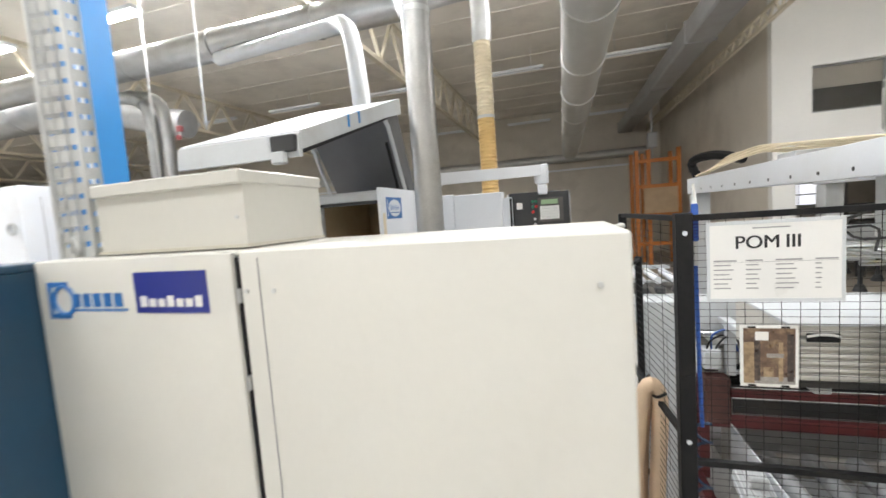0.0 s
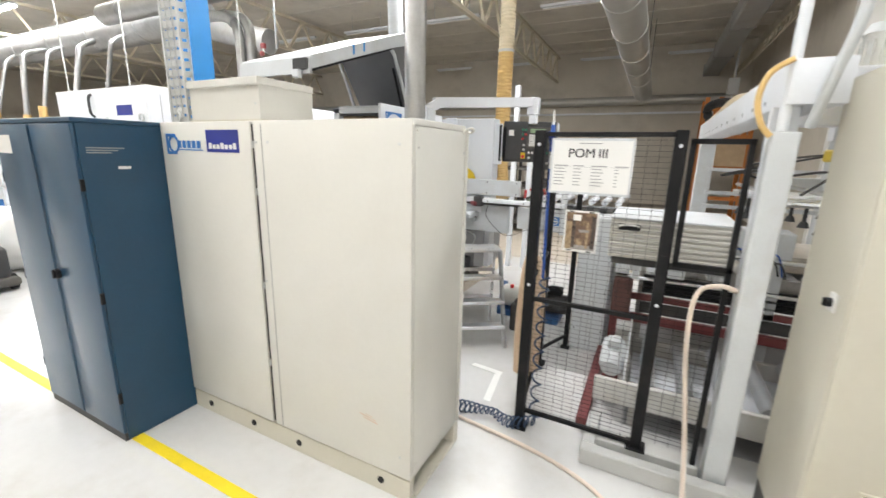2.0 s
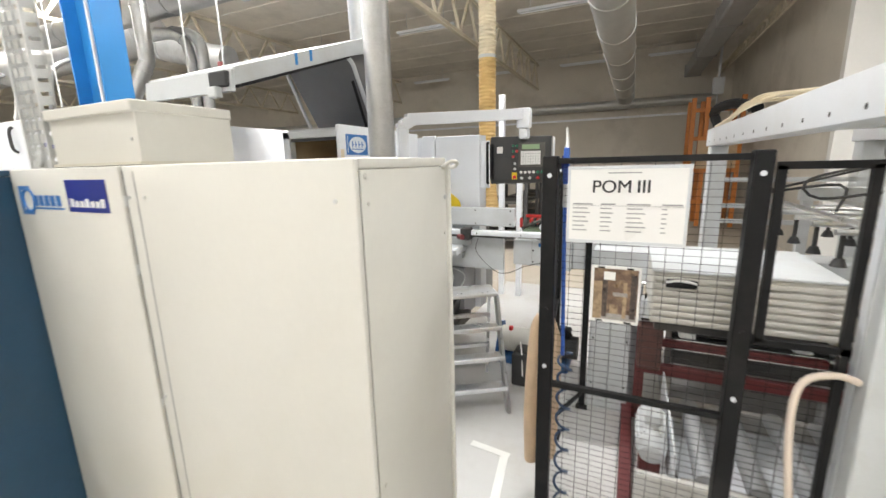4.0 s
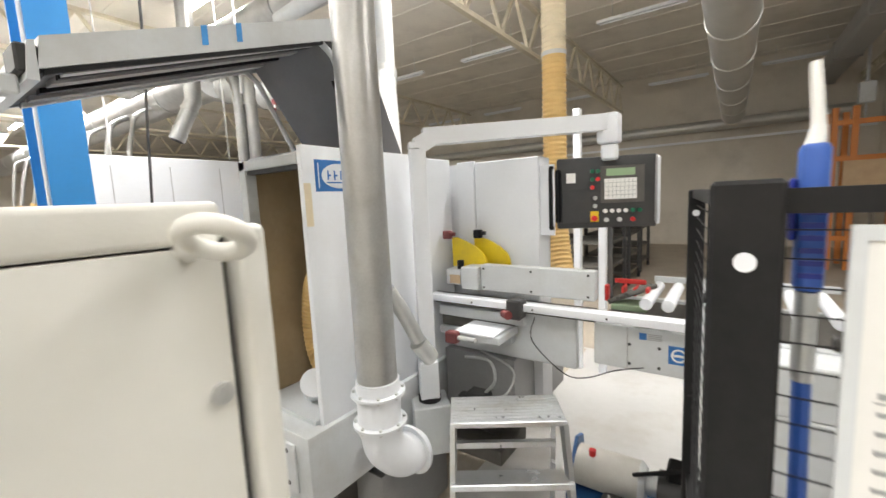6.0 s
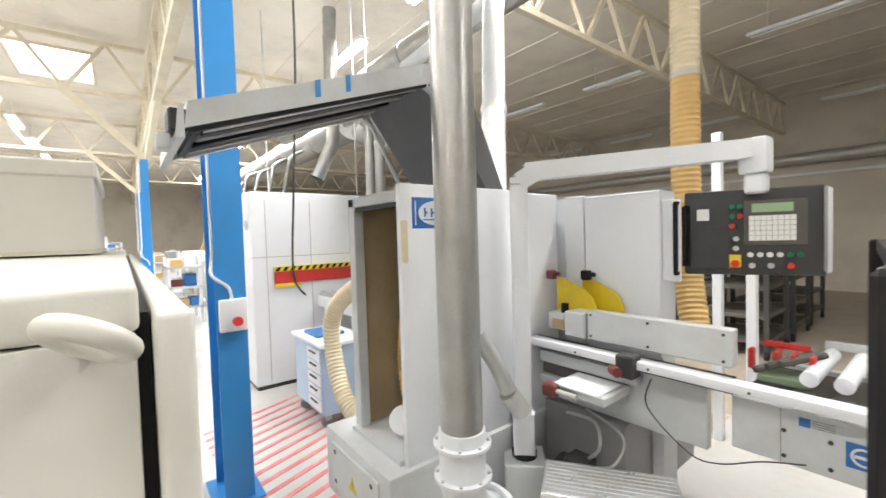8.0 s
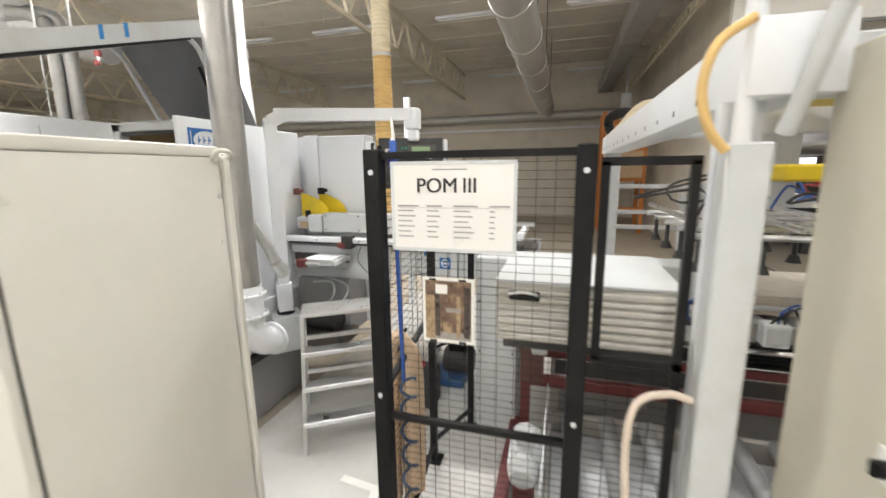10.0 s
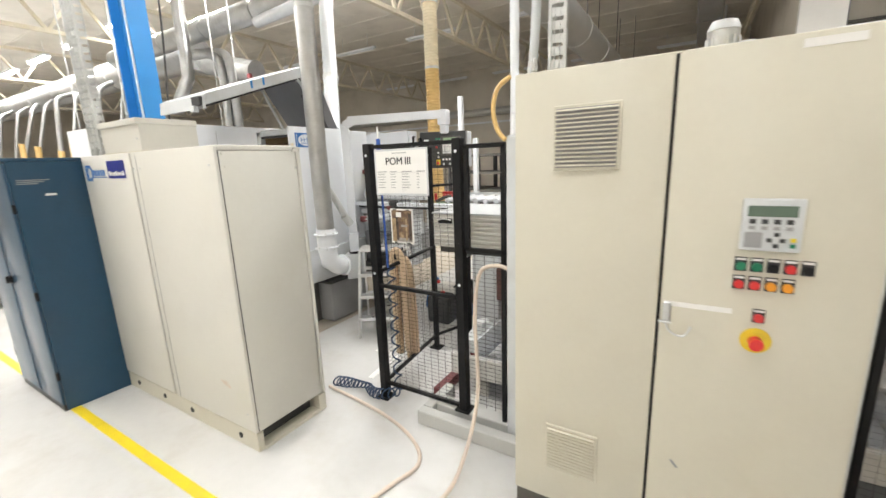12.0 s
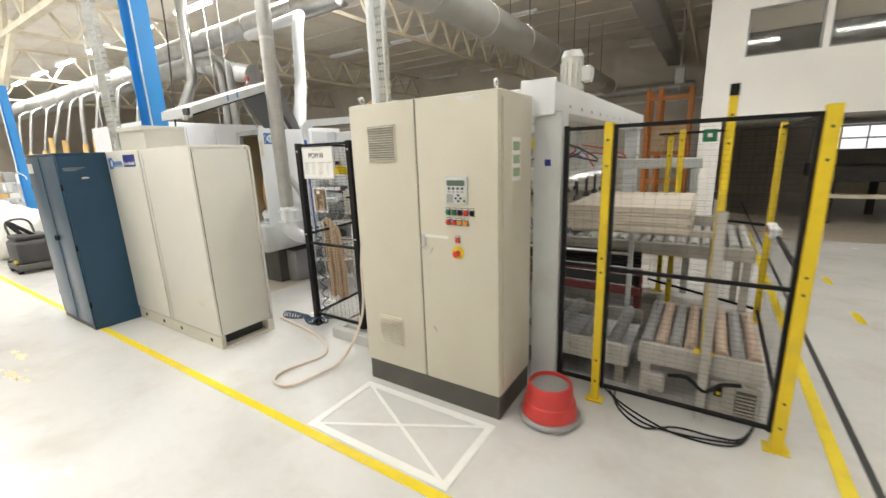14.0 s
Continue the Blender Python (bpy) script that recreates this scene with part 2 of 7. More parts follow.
def bar(bm, a, b, w, h=None):
    """A square bar from a to b."""
    a, b = Vector(a), Vector(b)
    d = b - a
    h = w if h is None else h
    q = d.to_track_quat("Z", "Y").to_matrix()
    r = bmesh.ops.create_cube(bm, size=1.0)
    for v in r["verts"]:
        v.co = q @ Vector((v.co.x * w, v.co.y * h, v.co.z * d.length)) + (a + b) / 2
    return bm


def smooth_path(pts, n=8):
    """Catmull-Rom points through pts."""
    P = [Vector(p) for p in pts]
    out = []
    for i in range(len(P) - 1):
        p0, p1, p2, p3 = P[max(i - 1, 0)], P[i], P[i + 1], P[min(i + 2, len(P) - 1)]
        for k in range(n):
            t = k / n
            out.append(0.5 * (2 * p1 + (p2 - p0) * t + (2 * p0 - 5 * p1 + 4 * p2 - p3) * t * t + (3 * p1 - p0 - 3 * p2 + p3) * t ** 3))
    out.append(P[-1])
    return out


def tube(bm, pts, r, seg=10, rib=0.0):
    """A hose along pts; rib: height of its rings."""
    P = [Vector(p) for p in pts]
    prev, up = None, None
    for i, p in enumerate(P):
        d = (P[min(i + 1, len(P) - 1)] - P[max(i - 1, 0)]).normalized()
        if up is None:
            up = d.orthogonal().normalized()
        up = (up - d * up.dot(d)).normalized()
        side = d.cross(up)
        rr = r + (rib if i % 2 else 0)
        ring = [bm.verts.new(p + (up * math.cos(a) + side * math.sin(a)) * rr) for a in (2 * math.pi * k / seg for k in range(seg))]
        if prev:
            for k in range(seg):
                bm.faces.new((prev[k], prev[(k + 1) % seg], ring[(k + 1) % seg], ring[k]))
        else:
            bm.faces.new(ring[::-1])
        prev = ring
    bm.faces.new(prev)
    return bm


def resample(pts, step):
    out, acc = [pts[0]], 0.0
    for a, b in zip(pts, pts[1:]):
        L = (b - a).length
        while acc + L >= step:
            t = (step - acc) / L
            a = a + (b - a) * t
            out.append(a)
            L = (b - a).length
            acc = 0.0
        acc += L
    return out


def hose(bm, ctrl, r, seg=12, rib=0.0, step=0.02):
    return tube(bm, resample(smooth_path(ctrl, 10), step), r, seg, rib)


def prism(bm, pts, axis, lo, hi):
    """A plate: outline pts in two axes, from lo to hi along the third."""
    def put(p, d):
        return {"x": (d, p[0], p[1]), "y": (p[0], d, p[1]), "z": (p[0], p[1], d)}[axis]
    a = [bm.verts.new(put(p, lo)) for p in pts]
    b = [bm.verts.new(put(p, hi)) for p in pts]
    n = len(pts)
    for i in range(n):
        bm.faces.new((a[i], a[(i + 1) % n], b[(i + 1) % n], b[i]))
    bm.faces.new(a[::-1])
    bm.faces.new(b)
    return bm


def finish(name, bm, material, smooth=True):
    bmesh.ops.recalc_face_normals(bm, faces=bm.faces)
    me = bpy.data.meshes.new(name)
    bm.to_mesh(me)
    bm.free()
    me.materials.append(material)
    if smooth:
        me.polygons.foreach_set("use_smooth", [True] * len(me.polygons))
        me.set_sharp_from_angle(angle=radians(35))
    return me


def thing(name, at, label, category, group="", kind=""):
    ob = new(name)
    ob.location = at
    ob.empty_display_size = 0.05
    return tagged(ob, label, category, group, kind)


def world_at(ob):
    return ob.location if ob.parent is None else ob.location + world_at(ob.parent)


def part(name, bm, material, parent, label="", at=None):
    """bm, in world metres, becomes one mesh under parent."""
    here = Vector(at) if at is not None else world_at(parent)
    bmesh.ops.translate(bm, verts=bm.verts, vec=-here)
    ob = new(name, finish(name, bm, material))
    ob.parent = parent
    ob.location = here - world_at(parent)
    return tagged(ob, label)


def solid(name, bm, material, label, category, group="", kind="", at=(0, 0, 0)):
    bmesh.ops.translate(bm, verts=bm.verts, vec=-Vector(at))
    ob = new(name, finish(name, bm, material))
    ob.location = at
    return tagged(ob, label, category, group, kind)


def B(*a, **k):
    return box(bm_new(), *a, **k)


def R(*a, **k):
    return rod(bm_new(), *a, **k)


def text(body, size, material, parent, at, rx=90, rz=0, name="lettering", label="", extrude=0.0008):
    cu = bpy.data.curves.new(name, "FONT")
    cu.body, cu.size, cu.extrude, cu.align_x, cu.align_y = body, size, extrude, "CENTER", "CENTER"
    cu.offset = 0.0
    tmp = bpy.data.objects.new("tmp", cu)
    me = bpy.data.meshes.new_from_object(tmp)
    bpy.data.objects.remove(tmp)
    me.materials.append(material)
    ob = new(name, me)
    ob.parent = parent
    ob.matrix_basis = Matrix.Translation(Vector(at) - world_at(parent)) @ pose(0, 0, 0, rx, 0, rz)
    return tagged(ob, label)

# ---- the hall ----
CEIL = 5.45
RXP = 3.88
FAR = 16.8
X0, X1, Y0 = -30.0, 12.0, -8.0

bm = bm_new()
box(bm, X0, X1, Y0, 6.2, -0.2, 0)
tagged(solid("floor", bm, M_FLOOR, "glossy white epoxy painted workshop floor", "floor", kind="structure"))
solid("floor_bare", B(X0, X1, 6.2, FAR, -0.2, -0.002), M_CONCRETE, "bare dusty concrete workshop floor", "floor", kind="structure")
solid("floor_passage", B(3.9, X1, 6.2, 8.55, -0.0019, 0.0005), M_FLOOR, "glossy white epoxy painted passage floor", "floor", kind="structure")
solid("wall_office_pier", B(RXP, RXP + 0.34, 8.64, 8.79, 0, 2.08), M_WALLW, "white pier carrying the office corner", "wall", kind="structure")
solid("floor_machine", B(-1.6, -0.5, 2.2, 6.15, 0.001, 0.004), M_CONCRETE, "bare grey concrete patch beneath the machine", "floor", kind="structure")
solid("wall_north", B(X0, 3.85, FAR, FAR + 0.2, 0, CEIL), M_WALL, "dull beige rendered hall wall", "wall", kind="structure")
solid("wall_north_passage", B(3.85, X1, FAR, FAR + 0.2, 0, CEIL), M_WALL, "dull beige rendered hall wall", "wall", kind="structure")
solid("wall_south", B(X0, X1, Y0 - 0.2, Y0, 0, CEIL), M_WALL, "plain hall wall", "wall", kind="structure")
solid("wall_west", B(X0 - 0.2, X0, Y0, FAR, 0, CEIL), M_WALL, "plain hall wall", "wall", kind="structure")
solid("wall_east", B(X1, X1 + 0.2, Y0, FAR, 0, CEIL), M_WALL, "plain hall wall", "wall", kind="structure")

# raised office: white wall with windows, over an open passage
RX, RY, RZ = 3.88, 8.64, 2.08
bm = bm_new()
WZ0, WZ1 = 3.1, 3.86
wins = [(4.44, 5.44), (5.52, 6.5), (6.58, 7.5)]
box(bm, RX, X1, RY, RY + 0.15, RZ, WZ0)
box(bm, RX, X1, RY, RY + 0.15, WZ1, CEIL)
px = RX
for a, b in wins:
    box(bm, px, a, RY, RY + 0.15, WZ0, WZ1)
    px = b
box(bm, px, X1, RY, RY + 0.15, WZ0, WZ1)
solid("wall_office_front", bm, M_WALLW, "white office wall above an open passage", "wall", kind="structure")
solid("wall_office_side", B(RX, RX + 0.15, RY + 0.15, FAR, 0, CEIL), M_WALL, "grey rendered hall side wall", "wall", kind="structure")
solid("wall_office_floor", B(RX + 0.15, X1, RY + 0.15, FAR, RZ, RZ + 0.2), M_WALLW, "underside of raised office", "wall", kind="structure")
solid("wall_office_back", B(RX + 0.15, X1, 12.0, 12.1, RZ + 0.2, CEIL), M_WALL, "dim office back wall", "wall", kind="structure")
for i, (a, b) in enumerate(wins):
    w = thing("window_%d" % (i + 1), ((a + b) / 2, RY, WZ0), "dark office window in white wall", "window", kind="structure")
    part("pane", B(a, b, RY + 0.08, RY + 0.086, WZ0, WZ1), M_WINGLASS, w)
    # opaque dark sheet behind the pane paints the room's dimness
    part("interior_shade", B(a, b, RY + 0.135, RY + 0.145, WZ0, WZ1), M_OFFICESHADE, w)
    part("blind", B(a + 0.03, b - 0.03, RY + 0.1, RY + 0.105, WZ0 + 0.4, WZ1), M_WALL, w, "grey lowered blind")
    fb = bm_new()
    for q in ((a, b, WZ0, WZ0 + 0.03), (a, b, WZ1 - 0.03, WZ1), (a, a + 0.03, WZ0 + 0.03, WZ1 - 0.03), (b - 0.03, b, WZ0 + 0.03, WZ1 - 0.03)):
        box(fb, q[0], q[1], RY + 0.05, RY + 0.12, q[2], q[3])
    part("window_frame", fb, M_GREY, w)

# ceiling with skylight openings
bm = bm_new()
holes = sorted((x - 0.9, x + 0.9, y - 0.58, y + 0.58) for x, y in SKYLIGHTS)
prevx = X0
for a, b, c, d in holes:
    box(bm, prevx, a, Y0, FAR, CEIL, CEIL + 0.2)
    box(bm, a, b, Y0, c, CEIL, CEIL + 0.2)
    box(bm, a, b, d, FAR, CEIL, CEIL + 0.2)
    prevx = b
box(bm, prevx, X1, Y0, FAR, CEIL, CEIL + 0.2)
# board joints
yy = 0.8
while yy < FAR:
    box(bm, X0, X1, yy, yy + 0.03, CEIL - 0.015, CEIL)
    yy += 1.2
solid("ceiling", bm, M_CEIL, "grey beige board ceiling with joints", "ceiling", kind="structure")
for x, y in SKYLIGHTS:
    s = thing("skylight", (x, y, CEIL), "bright translucent rectangular skylight in the ceiling", "skylight", group="skylights")
    part("pane", B(x - 0.9, x + 0.9, y - 0.58, y + 0.58, CEIL + 0.1, CEIL + 0.12), M_SKYPANE, s)
    fb = bm_new()
    for q in ((x - 0.95, x + 0.95, y - 0.63, y - 0.58), (x - 0.95, x + 0.95, y + 0.58, y + 0.63), (x - 0.95, x - 0.9, y - 0.58, y + 0.58), (x + 0.9, x + 0.95, y - 0.58, y + 0.58)):
        box(fb, q[0], q[1], q[2], q[3], CEIL - 0.05, CEIL)
    part("frame", fb, M_TRUSS, s)


def lattice(bm, p0, p1, depth, pitch, w):
    """A flat lattice girder: two chords and zigzag webs."""
    p0, p1 = Vector(p0), Vector(p1)
    up = Vector((0, 0, depth))
    bar(bm, p0, p1, w * 1.6, w * 1.3)
    bar(bm, p0 + up, p1 + up, w * 1.6, w * 1.3)
    n = max(2, round((p1 - p0).length / pitch))
    for i in range(n):
        a, b = p0.lerp(p1, i / n), p0.lerp(p1, (i + 0.5) / n)
        c = p0.lerp(p1, (i + 1) / n)
        bar(bm, a, b + up, w)
        bar(bm, b + up, c, w)


for x in (-20.35, -14.35, -8.35, -2.35):
    bm = bm_new()
    lattice(bm, (x, 2.3, 4.45), (x, FAR, 4.45), 0.85, 1.1, 0.055)
    solid("roof_truss", bm, M_TRUSS, "cream painted steel lattice roof truss", "truss", group="roof trusses", at=(x, 2.3, 4.45))
    bm = bm_new()
    lattice(bm, (x, Y0, 4.45), (x, 2.1, 4.45), 0.85, 1.1, 0.055)
    solid("roof_truss", bm, M_TRUSS, "cream painted steel lattice roof truss", "truss", group="roof trusses", at=(x, Y0, 4.45))
bm = bm_new()
lattice(bm, (X0, 2.2, 4.3), (-2.2, 2.2, 4.3), 1.0, 1.5, 0.08)
solid("main_girder", bm, M_TRUSS, "cream painted steel lattice main girder", "girder", at=(-2.2, 2.2, 4.3))
for y in (-3.5,):
    for xa in (-20.3, -14.3, -8.3):
        bm = bm_new()
        lattice(bm, (xa, y, 4.75), (xa + 5.9, y, 4.75), 0.55, 0.9, 0.035)
        solid("purlin_truss", bm, M_TRUSS, "thin cream steel lattice purlin", "truss", group="purlin trusses", at=(xa, y, 4.75))

# blue steel columns
def column(x, y, top=4.3, k=1.0):
    c = thing("blue_column", (x, y, 0), "bright blue painted steel I-beam column with white conduit", "column", group="blue columns")
    bm = bm_new()
    box(bm, x - 0.25 * k, x - 0.25 * k + 0.015, y - 0.095 * k, y + 0.095 * k, 0, top)
    box(bm, x + 0.095, x + 0.11, y - 0.095 * k, y + 0.095 * k, 0, top)
    box(bm, x - 0.25 * k + 0.015, x + 0.095, y - 0.006, y + 0.006, 0, top)
    part("beam", bm, M_COLBLUE, c)
    part("base_plate", B(x - 0.3, x + 0.16, y - 0.16, y + 0.16, 0, 0.02, 0.004), M_COLBLUE, c)
    bm = bm_new()
    rod(bm, (x + 0.08, y - 0.1, 1.75), (x + 0.08, y - 0.1, top), 0.012, 8)
    tube(bm, smooth_path([(x + 0.08, y - 0.1, 1.75), (x + 0.1, y - 0.112, 1.68), (x + 0.13, y - 0.11, 1.6), (x + 0.13, y - 0.02, 1.52), (x + 0.13, y, 1.44)], 6), 0.011, 8)
    part("conduit", bm, M_WHITE, c, "white electrical conduit")
    return c


COLX, COLY = -2.36, 2.2
column(COLX, COLY)
column(-8.36, 2.0, 3.35, 0.62)
column(-14.36, 2.1, 3.35, 0.62)
for cx in (-8.36, -14.36):
    bm = bm_new()
    for dx, dy in ((-0.9, 0.18), (0.9, 0.18), (0.0, -1.1)):
        bar(bm, (cx, 2.05, 3.35), (cx + dx, 2.05 + dy, 4.45), 0.09, 0.12)
    solid("column_brace", bm, M_TRUSS, "cream painted steel struts spreading from a column top", "strut", group="column struts", at=(cx, 2.05, 3.35))

# ---- ducts ----
def duct(name, pts, r, material, label, bands=1.2, seg=20, n=6):
    P = smooth_path(pts, n) if len(pts) > 2 else [Vector(pts[0]), Vector(pts[1])]
    d = thing(name, pts[0], label, "duct")
    part("sheet", tube(bm_new(), P, r, seg), material, d)
    L = [(b - a).length for a, b in zip(P, P[1:])]
    acc, nxt, k = 0.0, bands * 0.5, 0
    for (a, b), l in zip(zip(P, P[1:]), L):
        while acc + l > nxt:
            q = a.lerp(b, (nxt - acc) / l)
            dr = (b - a).normalized()
            part("band", R(q - dr * 0.02, q + dr * 0.02, r + 0.012, seg), material, d)
            nxt += bands
            k += 1
        acc += l
    return d


duct("air_duct", [(0.77, -6, 3.78), (0.77, 15.6, 3.78)], 0.27, M_DUCT, "large round grey sheet metal ventilation duct under the ceiling", 1.6, 28)
duct("extraction_duct", [(-9.0, 4.75, 4.25), (-1.2, 4.75, 4.25)], 0.19, M_STEELDUCT, "galvanised round extraction duct below the roof", 1.5)
duct("collector_duct", [(-28.0, 5.6, 4.3), (-7.2, 5.6, 4.3)], 0.38, M_STEELDUCT, "large galvanised collector duct running through the hall", 2.0, 24)
for k in range(7):
    y = -4.5 + 3.0 * k
    hg = bm_new()
    for s_ in (-0.2, 0.2):
        rod(hg, (0.77 + s_, y, 3.95), (0.77 + s_, y, CEIL), 0.008, 6)
    solid("duct_hanger", hg, M_DARK, "dark rod hanger of the ventilation duct", "hanger", group="duct hangers", at=(0.77, y, 3.95))
cdt = thing("cable_duct", (2.72, 5.0, 4.4), "dark rectangular cable duct below the ceiling", "duct")
for k in range(8):
    part("length", B(2.5, 2.95, -6 + 2.85 * k, -6 + 2.85 * k + 2.83, 4.4, 4.75, 0.03), M_GREY, cdt)
    part("joint_collar", B(2.485, 2.965, -6 + 2.85 * k + 2.79, -6 + 2.85 * k + 2.87, 4.385, 4.765, 0.008), M_GREY, cdt)
bm = bm_new()
lattice(bm, (3.45, -6, 4.35), (3.45, FAR, 4.35), 0.2, 0.35, 0.03)
solid("cable_ladder", bm, M_TRUSS, "beige cable ladder along the ceiling", "cable ladder", at=(3.45, 0, 4.35))
solid("wall_pipe", R((X0, FAR - 0.25, 3.65), (3.4, FAR - 0.25, 3.65), 0.16, 14), M_DUCT, "dark grey pipe along the far wall", "pipe")
solid("wall_rail", B(X0, 3.8, FAR - 0.08, FAR - 0.02, 3.2, 3.27), M_WHITE, "thin pale conduit rail on the far wall", "rail")

# fluorescent fittings
first = None
for lx, ly in LAMPS:
    if first is None:
        f = thing("fluorescent_light", (lx, ly, LAMP_Z), "lit white fluorescent ceiling fitting", "ceiling light", group="fluorescent lights")
        part("housing", B(lx - 0.7, lx + 0.7, ly - 0.09, ly + 0.09, LAMP_Z, LAMP_Z + 0.06, 0.01), M_WHITE, f)
        for s in (-0.045, 0.045):
            part("tube", R((lx - 0.66, ly + s, LAMP_Z - 0.025), (lx + 0.66, ly + s, LAMP_Z - 0.025), 0.022, 8), M_TUBE, f, "glowing tube")
        for s in (-0.5, 0.5):
            part("hanger", R((lx + s, ly, LAMP_Z + 0.06), (lx + s, ly, CEIL), 0.006, 6), M_STEEL, f)
        first = f
    else:
        copy_thing(first, pose(lx, ly, LAMP_Z))
off = None
for lx, ly in [(x, y) for y in (10.05, 15.9) for x in (-9.1, -6.4, -3.7, -0.62, 2.14)]:
    if off is None:
        off = thing("unlit_light", (lx, ly, LAMP_Z), "unlit white batten light hung below the ceiling", "ceiling light", group="unlit battens")
        part("housing", B(lx - 0.78, lx + 0.78, ly - 0.05, ly + 0.05, LAMP_Z, LAMP_Z + 0.06, 0.01), M_WHITE, off)
        part("tube", R((lx - 0.72, ly, LAMP_Z - 0.02), (lx + 0.72, ly, LAMP_Z - 0.02), 0.014, 8), M_WHITE, off)
        for s in (-0.5, 0.5):
            part("hanger", R((lx + s, ly, LAMP_Z + 0.06), (lx + s, ly, CEIL), 0.006, 6), M_STEEL, off)
    else:
        copy_thing(off, pose(lx, ly, LAMP_Z))

# ---- floor markings ----
def mark(name, x0, x1, y0, y1, material, label, z=0.004):
    return solid(name, B(x0, x1, y0, y1, 0.0005, z), material, label, "floor marking", kind="structure")


mark("trim_aisle_line", -25, 3.3, 0.74, 0.80, M_LINE, "yellow aisle line on the floor")
mark("trim_side_line", 4.80, 4.87, 1.2, 9, M_LINE, "yellow line on the floor beside the fence")
mark("trim_groove", 4.94, 4.975, 1.0, 14, M_DARK, "dark groove in the floor")
for y0_ in (4.4, 5.7, 7.0):
    mark("trim_dash", 5.41, 5.48, y0_, y0_ + 0.3, M_LINE, "short yellow dash painted on the floor")
random.seed(5)
for x0_, y0_, r_ in ((-0.66, -0.02, 0.09), (-0.5, 0.0, 0.07), (-0.82, -0.05, 0.05), (-1.02, 0.13, 0.09), (-1.2, 0.12, 0.06), (-0.35, 0.02, 0.04), (-0.6, 0.07, 0.03)):
    bm = bm_new()
    ring = [(x0_ + r_ * 1.3 * math.cos(a) * random.uniform(0.45, 1.15), y0_ + r_ * 0.5 * math.sin(a) * random.uniform(0.4, 1.2)) for a in (2 * math.pi * k / 16 for k in range(16))]
    prism(bm, ring, "z", 0.0005, 0.003)
    solid("trim_worn_patch", bm, M_LINEOLD, "worn yellow paint remains on the floor", "floor marking", kind="structure")
XA, XB, YA, YB = 2.09, 3.15, 0.815, 1.40
for q in ((XA, XB, YA, YA + 0.05), (XA, XB, YB - 0.05, YB), (XA, XA + 0.05, YA + 0.05, YB - 0.05), (XB - 0.05, XB, YA + 0.05, YB - 0.05)):
    mark("trim_keep_clear", *q, M_WLINE, "white keep clear box taped on floor")
for s in (0, 1):
    bm = bm_new()
    ya, yb = (YA + 0.05, YB - 0.05) if s == 0 else (YB - 0.05, YA + 0.05)
    prism(bm, [(XA + 0.05, ya), (XA + 0.1, ya), (XB - 0.05, yb), (XB - 0.1, yb)], "z", 0.0005, 0.0045 + 0.0005 * s)
    solid("trim_keep_clear_cross", bm, M_WLINE, "white taped cross on the floor", "floor marking", kind="structure")
for q in ([(0.29, 2.51), (0.55, 2.48), (0.555, 2.53), (0.295, 2.56)], [(0.50, 2.49), (0.55, 2.49), (0.60, 2.11), (0.55, 2.11)]):
    solid("trim_white_tape", prism(bm_new(), q, "z", 0.0005, 0.004 if q[0][0] < 0.4 else 0.0048), M_WLINE, "worn white tape strip on the floor", "floor marking", kind="structure")
for i in range(16):
    bm = bm_new()
    xs = -3.9 + i * 0.16
    prism(bm, [(xs + 0.3, 2.15), (xs + 0.35, 2.15), (xs - 0.3, 3.9), (xs - 0.35, 3.9)], "z", 0.0005, 0.004)
    solid("trim_hatch", bm, M_PINK, "worn red diagonal hatching painted on floor", "floor marking", kind="structure")

# ---- cabinets ----
def screw(parent, x, y, z, axis="y", r=0.009, material=None):
    d = {"y": Vector((0, -0.004, 0)), "x": Vector((0.004, 0, 0))}[axis]
    p = Vector((x, y, z))
    bm = R(p, p + d, r, 10)
    box(bm, x - (0.001 if axis == "y" else 0), x + (0.001 if axis == "y" else 0.005), y - (0.005 if axis == "y" else 0.001), y + (0 if axis == "y" else 0.001), z - r * 0.7, z + r * 0.7)
    return part("screw", bm, material or M_STEEL, parent)


def torus(bm, c, R0, r, axis=(0, 0, 1), n=28, seg=10):
    q = Vector(axis).to_track_quat("Z", "Y").to_matrix()
    rings = []
    for i in range(n):
        a = 2 * math.pi * i / n
        cdir = Vector((math.cos(a), math.sin(a), 0))
        rings.append([bm.verts.new(Vector(c) + q @ (cdir * (R0 + r * math.cos(b)) + Vector((0, 0, r * math.sin(b))))) for b in (2 * math.pi * k / seg for k in range(seg))])
    for i in range(n):
        for k in range(seg):
            bm.faces.new((rings[i][k], rings[(i + 1) % n][k], rings[(i + 1) % n][(k + 1) % seg], rings[i][(k + 1) % seg]))
    return bm


# tall cream control cabinet, two modules on one plinth
AX0, AX1, AY0, AY1, AZ = -1.112, 0.55, 1.12, 1.66, 1.803
A = thing("control_cabinet", (-0.3, 1.37, 0), "tall cream steel control cabinet with two doors on a plinth", "cabinet")
AXS = AX1 + 0.008
part("body", B(AX0 + 0.01, AX1 - 0.015, AY0 + 0.022, AY1 - 0.035, 0.125, AZ - 0.012), M_CREAM, A)
part("door", B(AX0, -0.372, AY0, AY0 + 0.02, 0.135, AZ + 0.006, 0.006, 2), M_CREAM, A)
part("door", B(-0.348, AXS, AY0, AY0 + 0.02, 0.135, AZ + 0.007, 0.005, 3), M_CREAM, A)
part("gap_seal", B(-0.371, -0.349, AY0 + 0.012, AY0 + 0.02, 0.14, AZ - 0.008), M_BLACK, A)
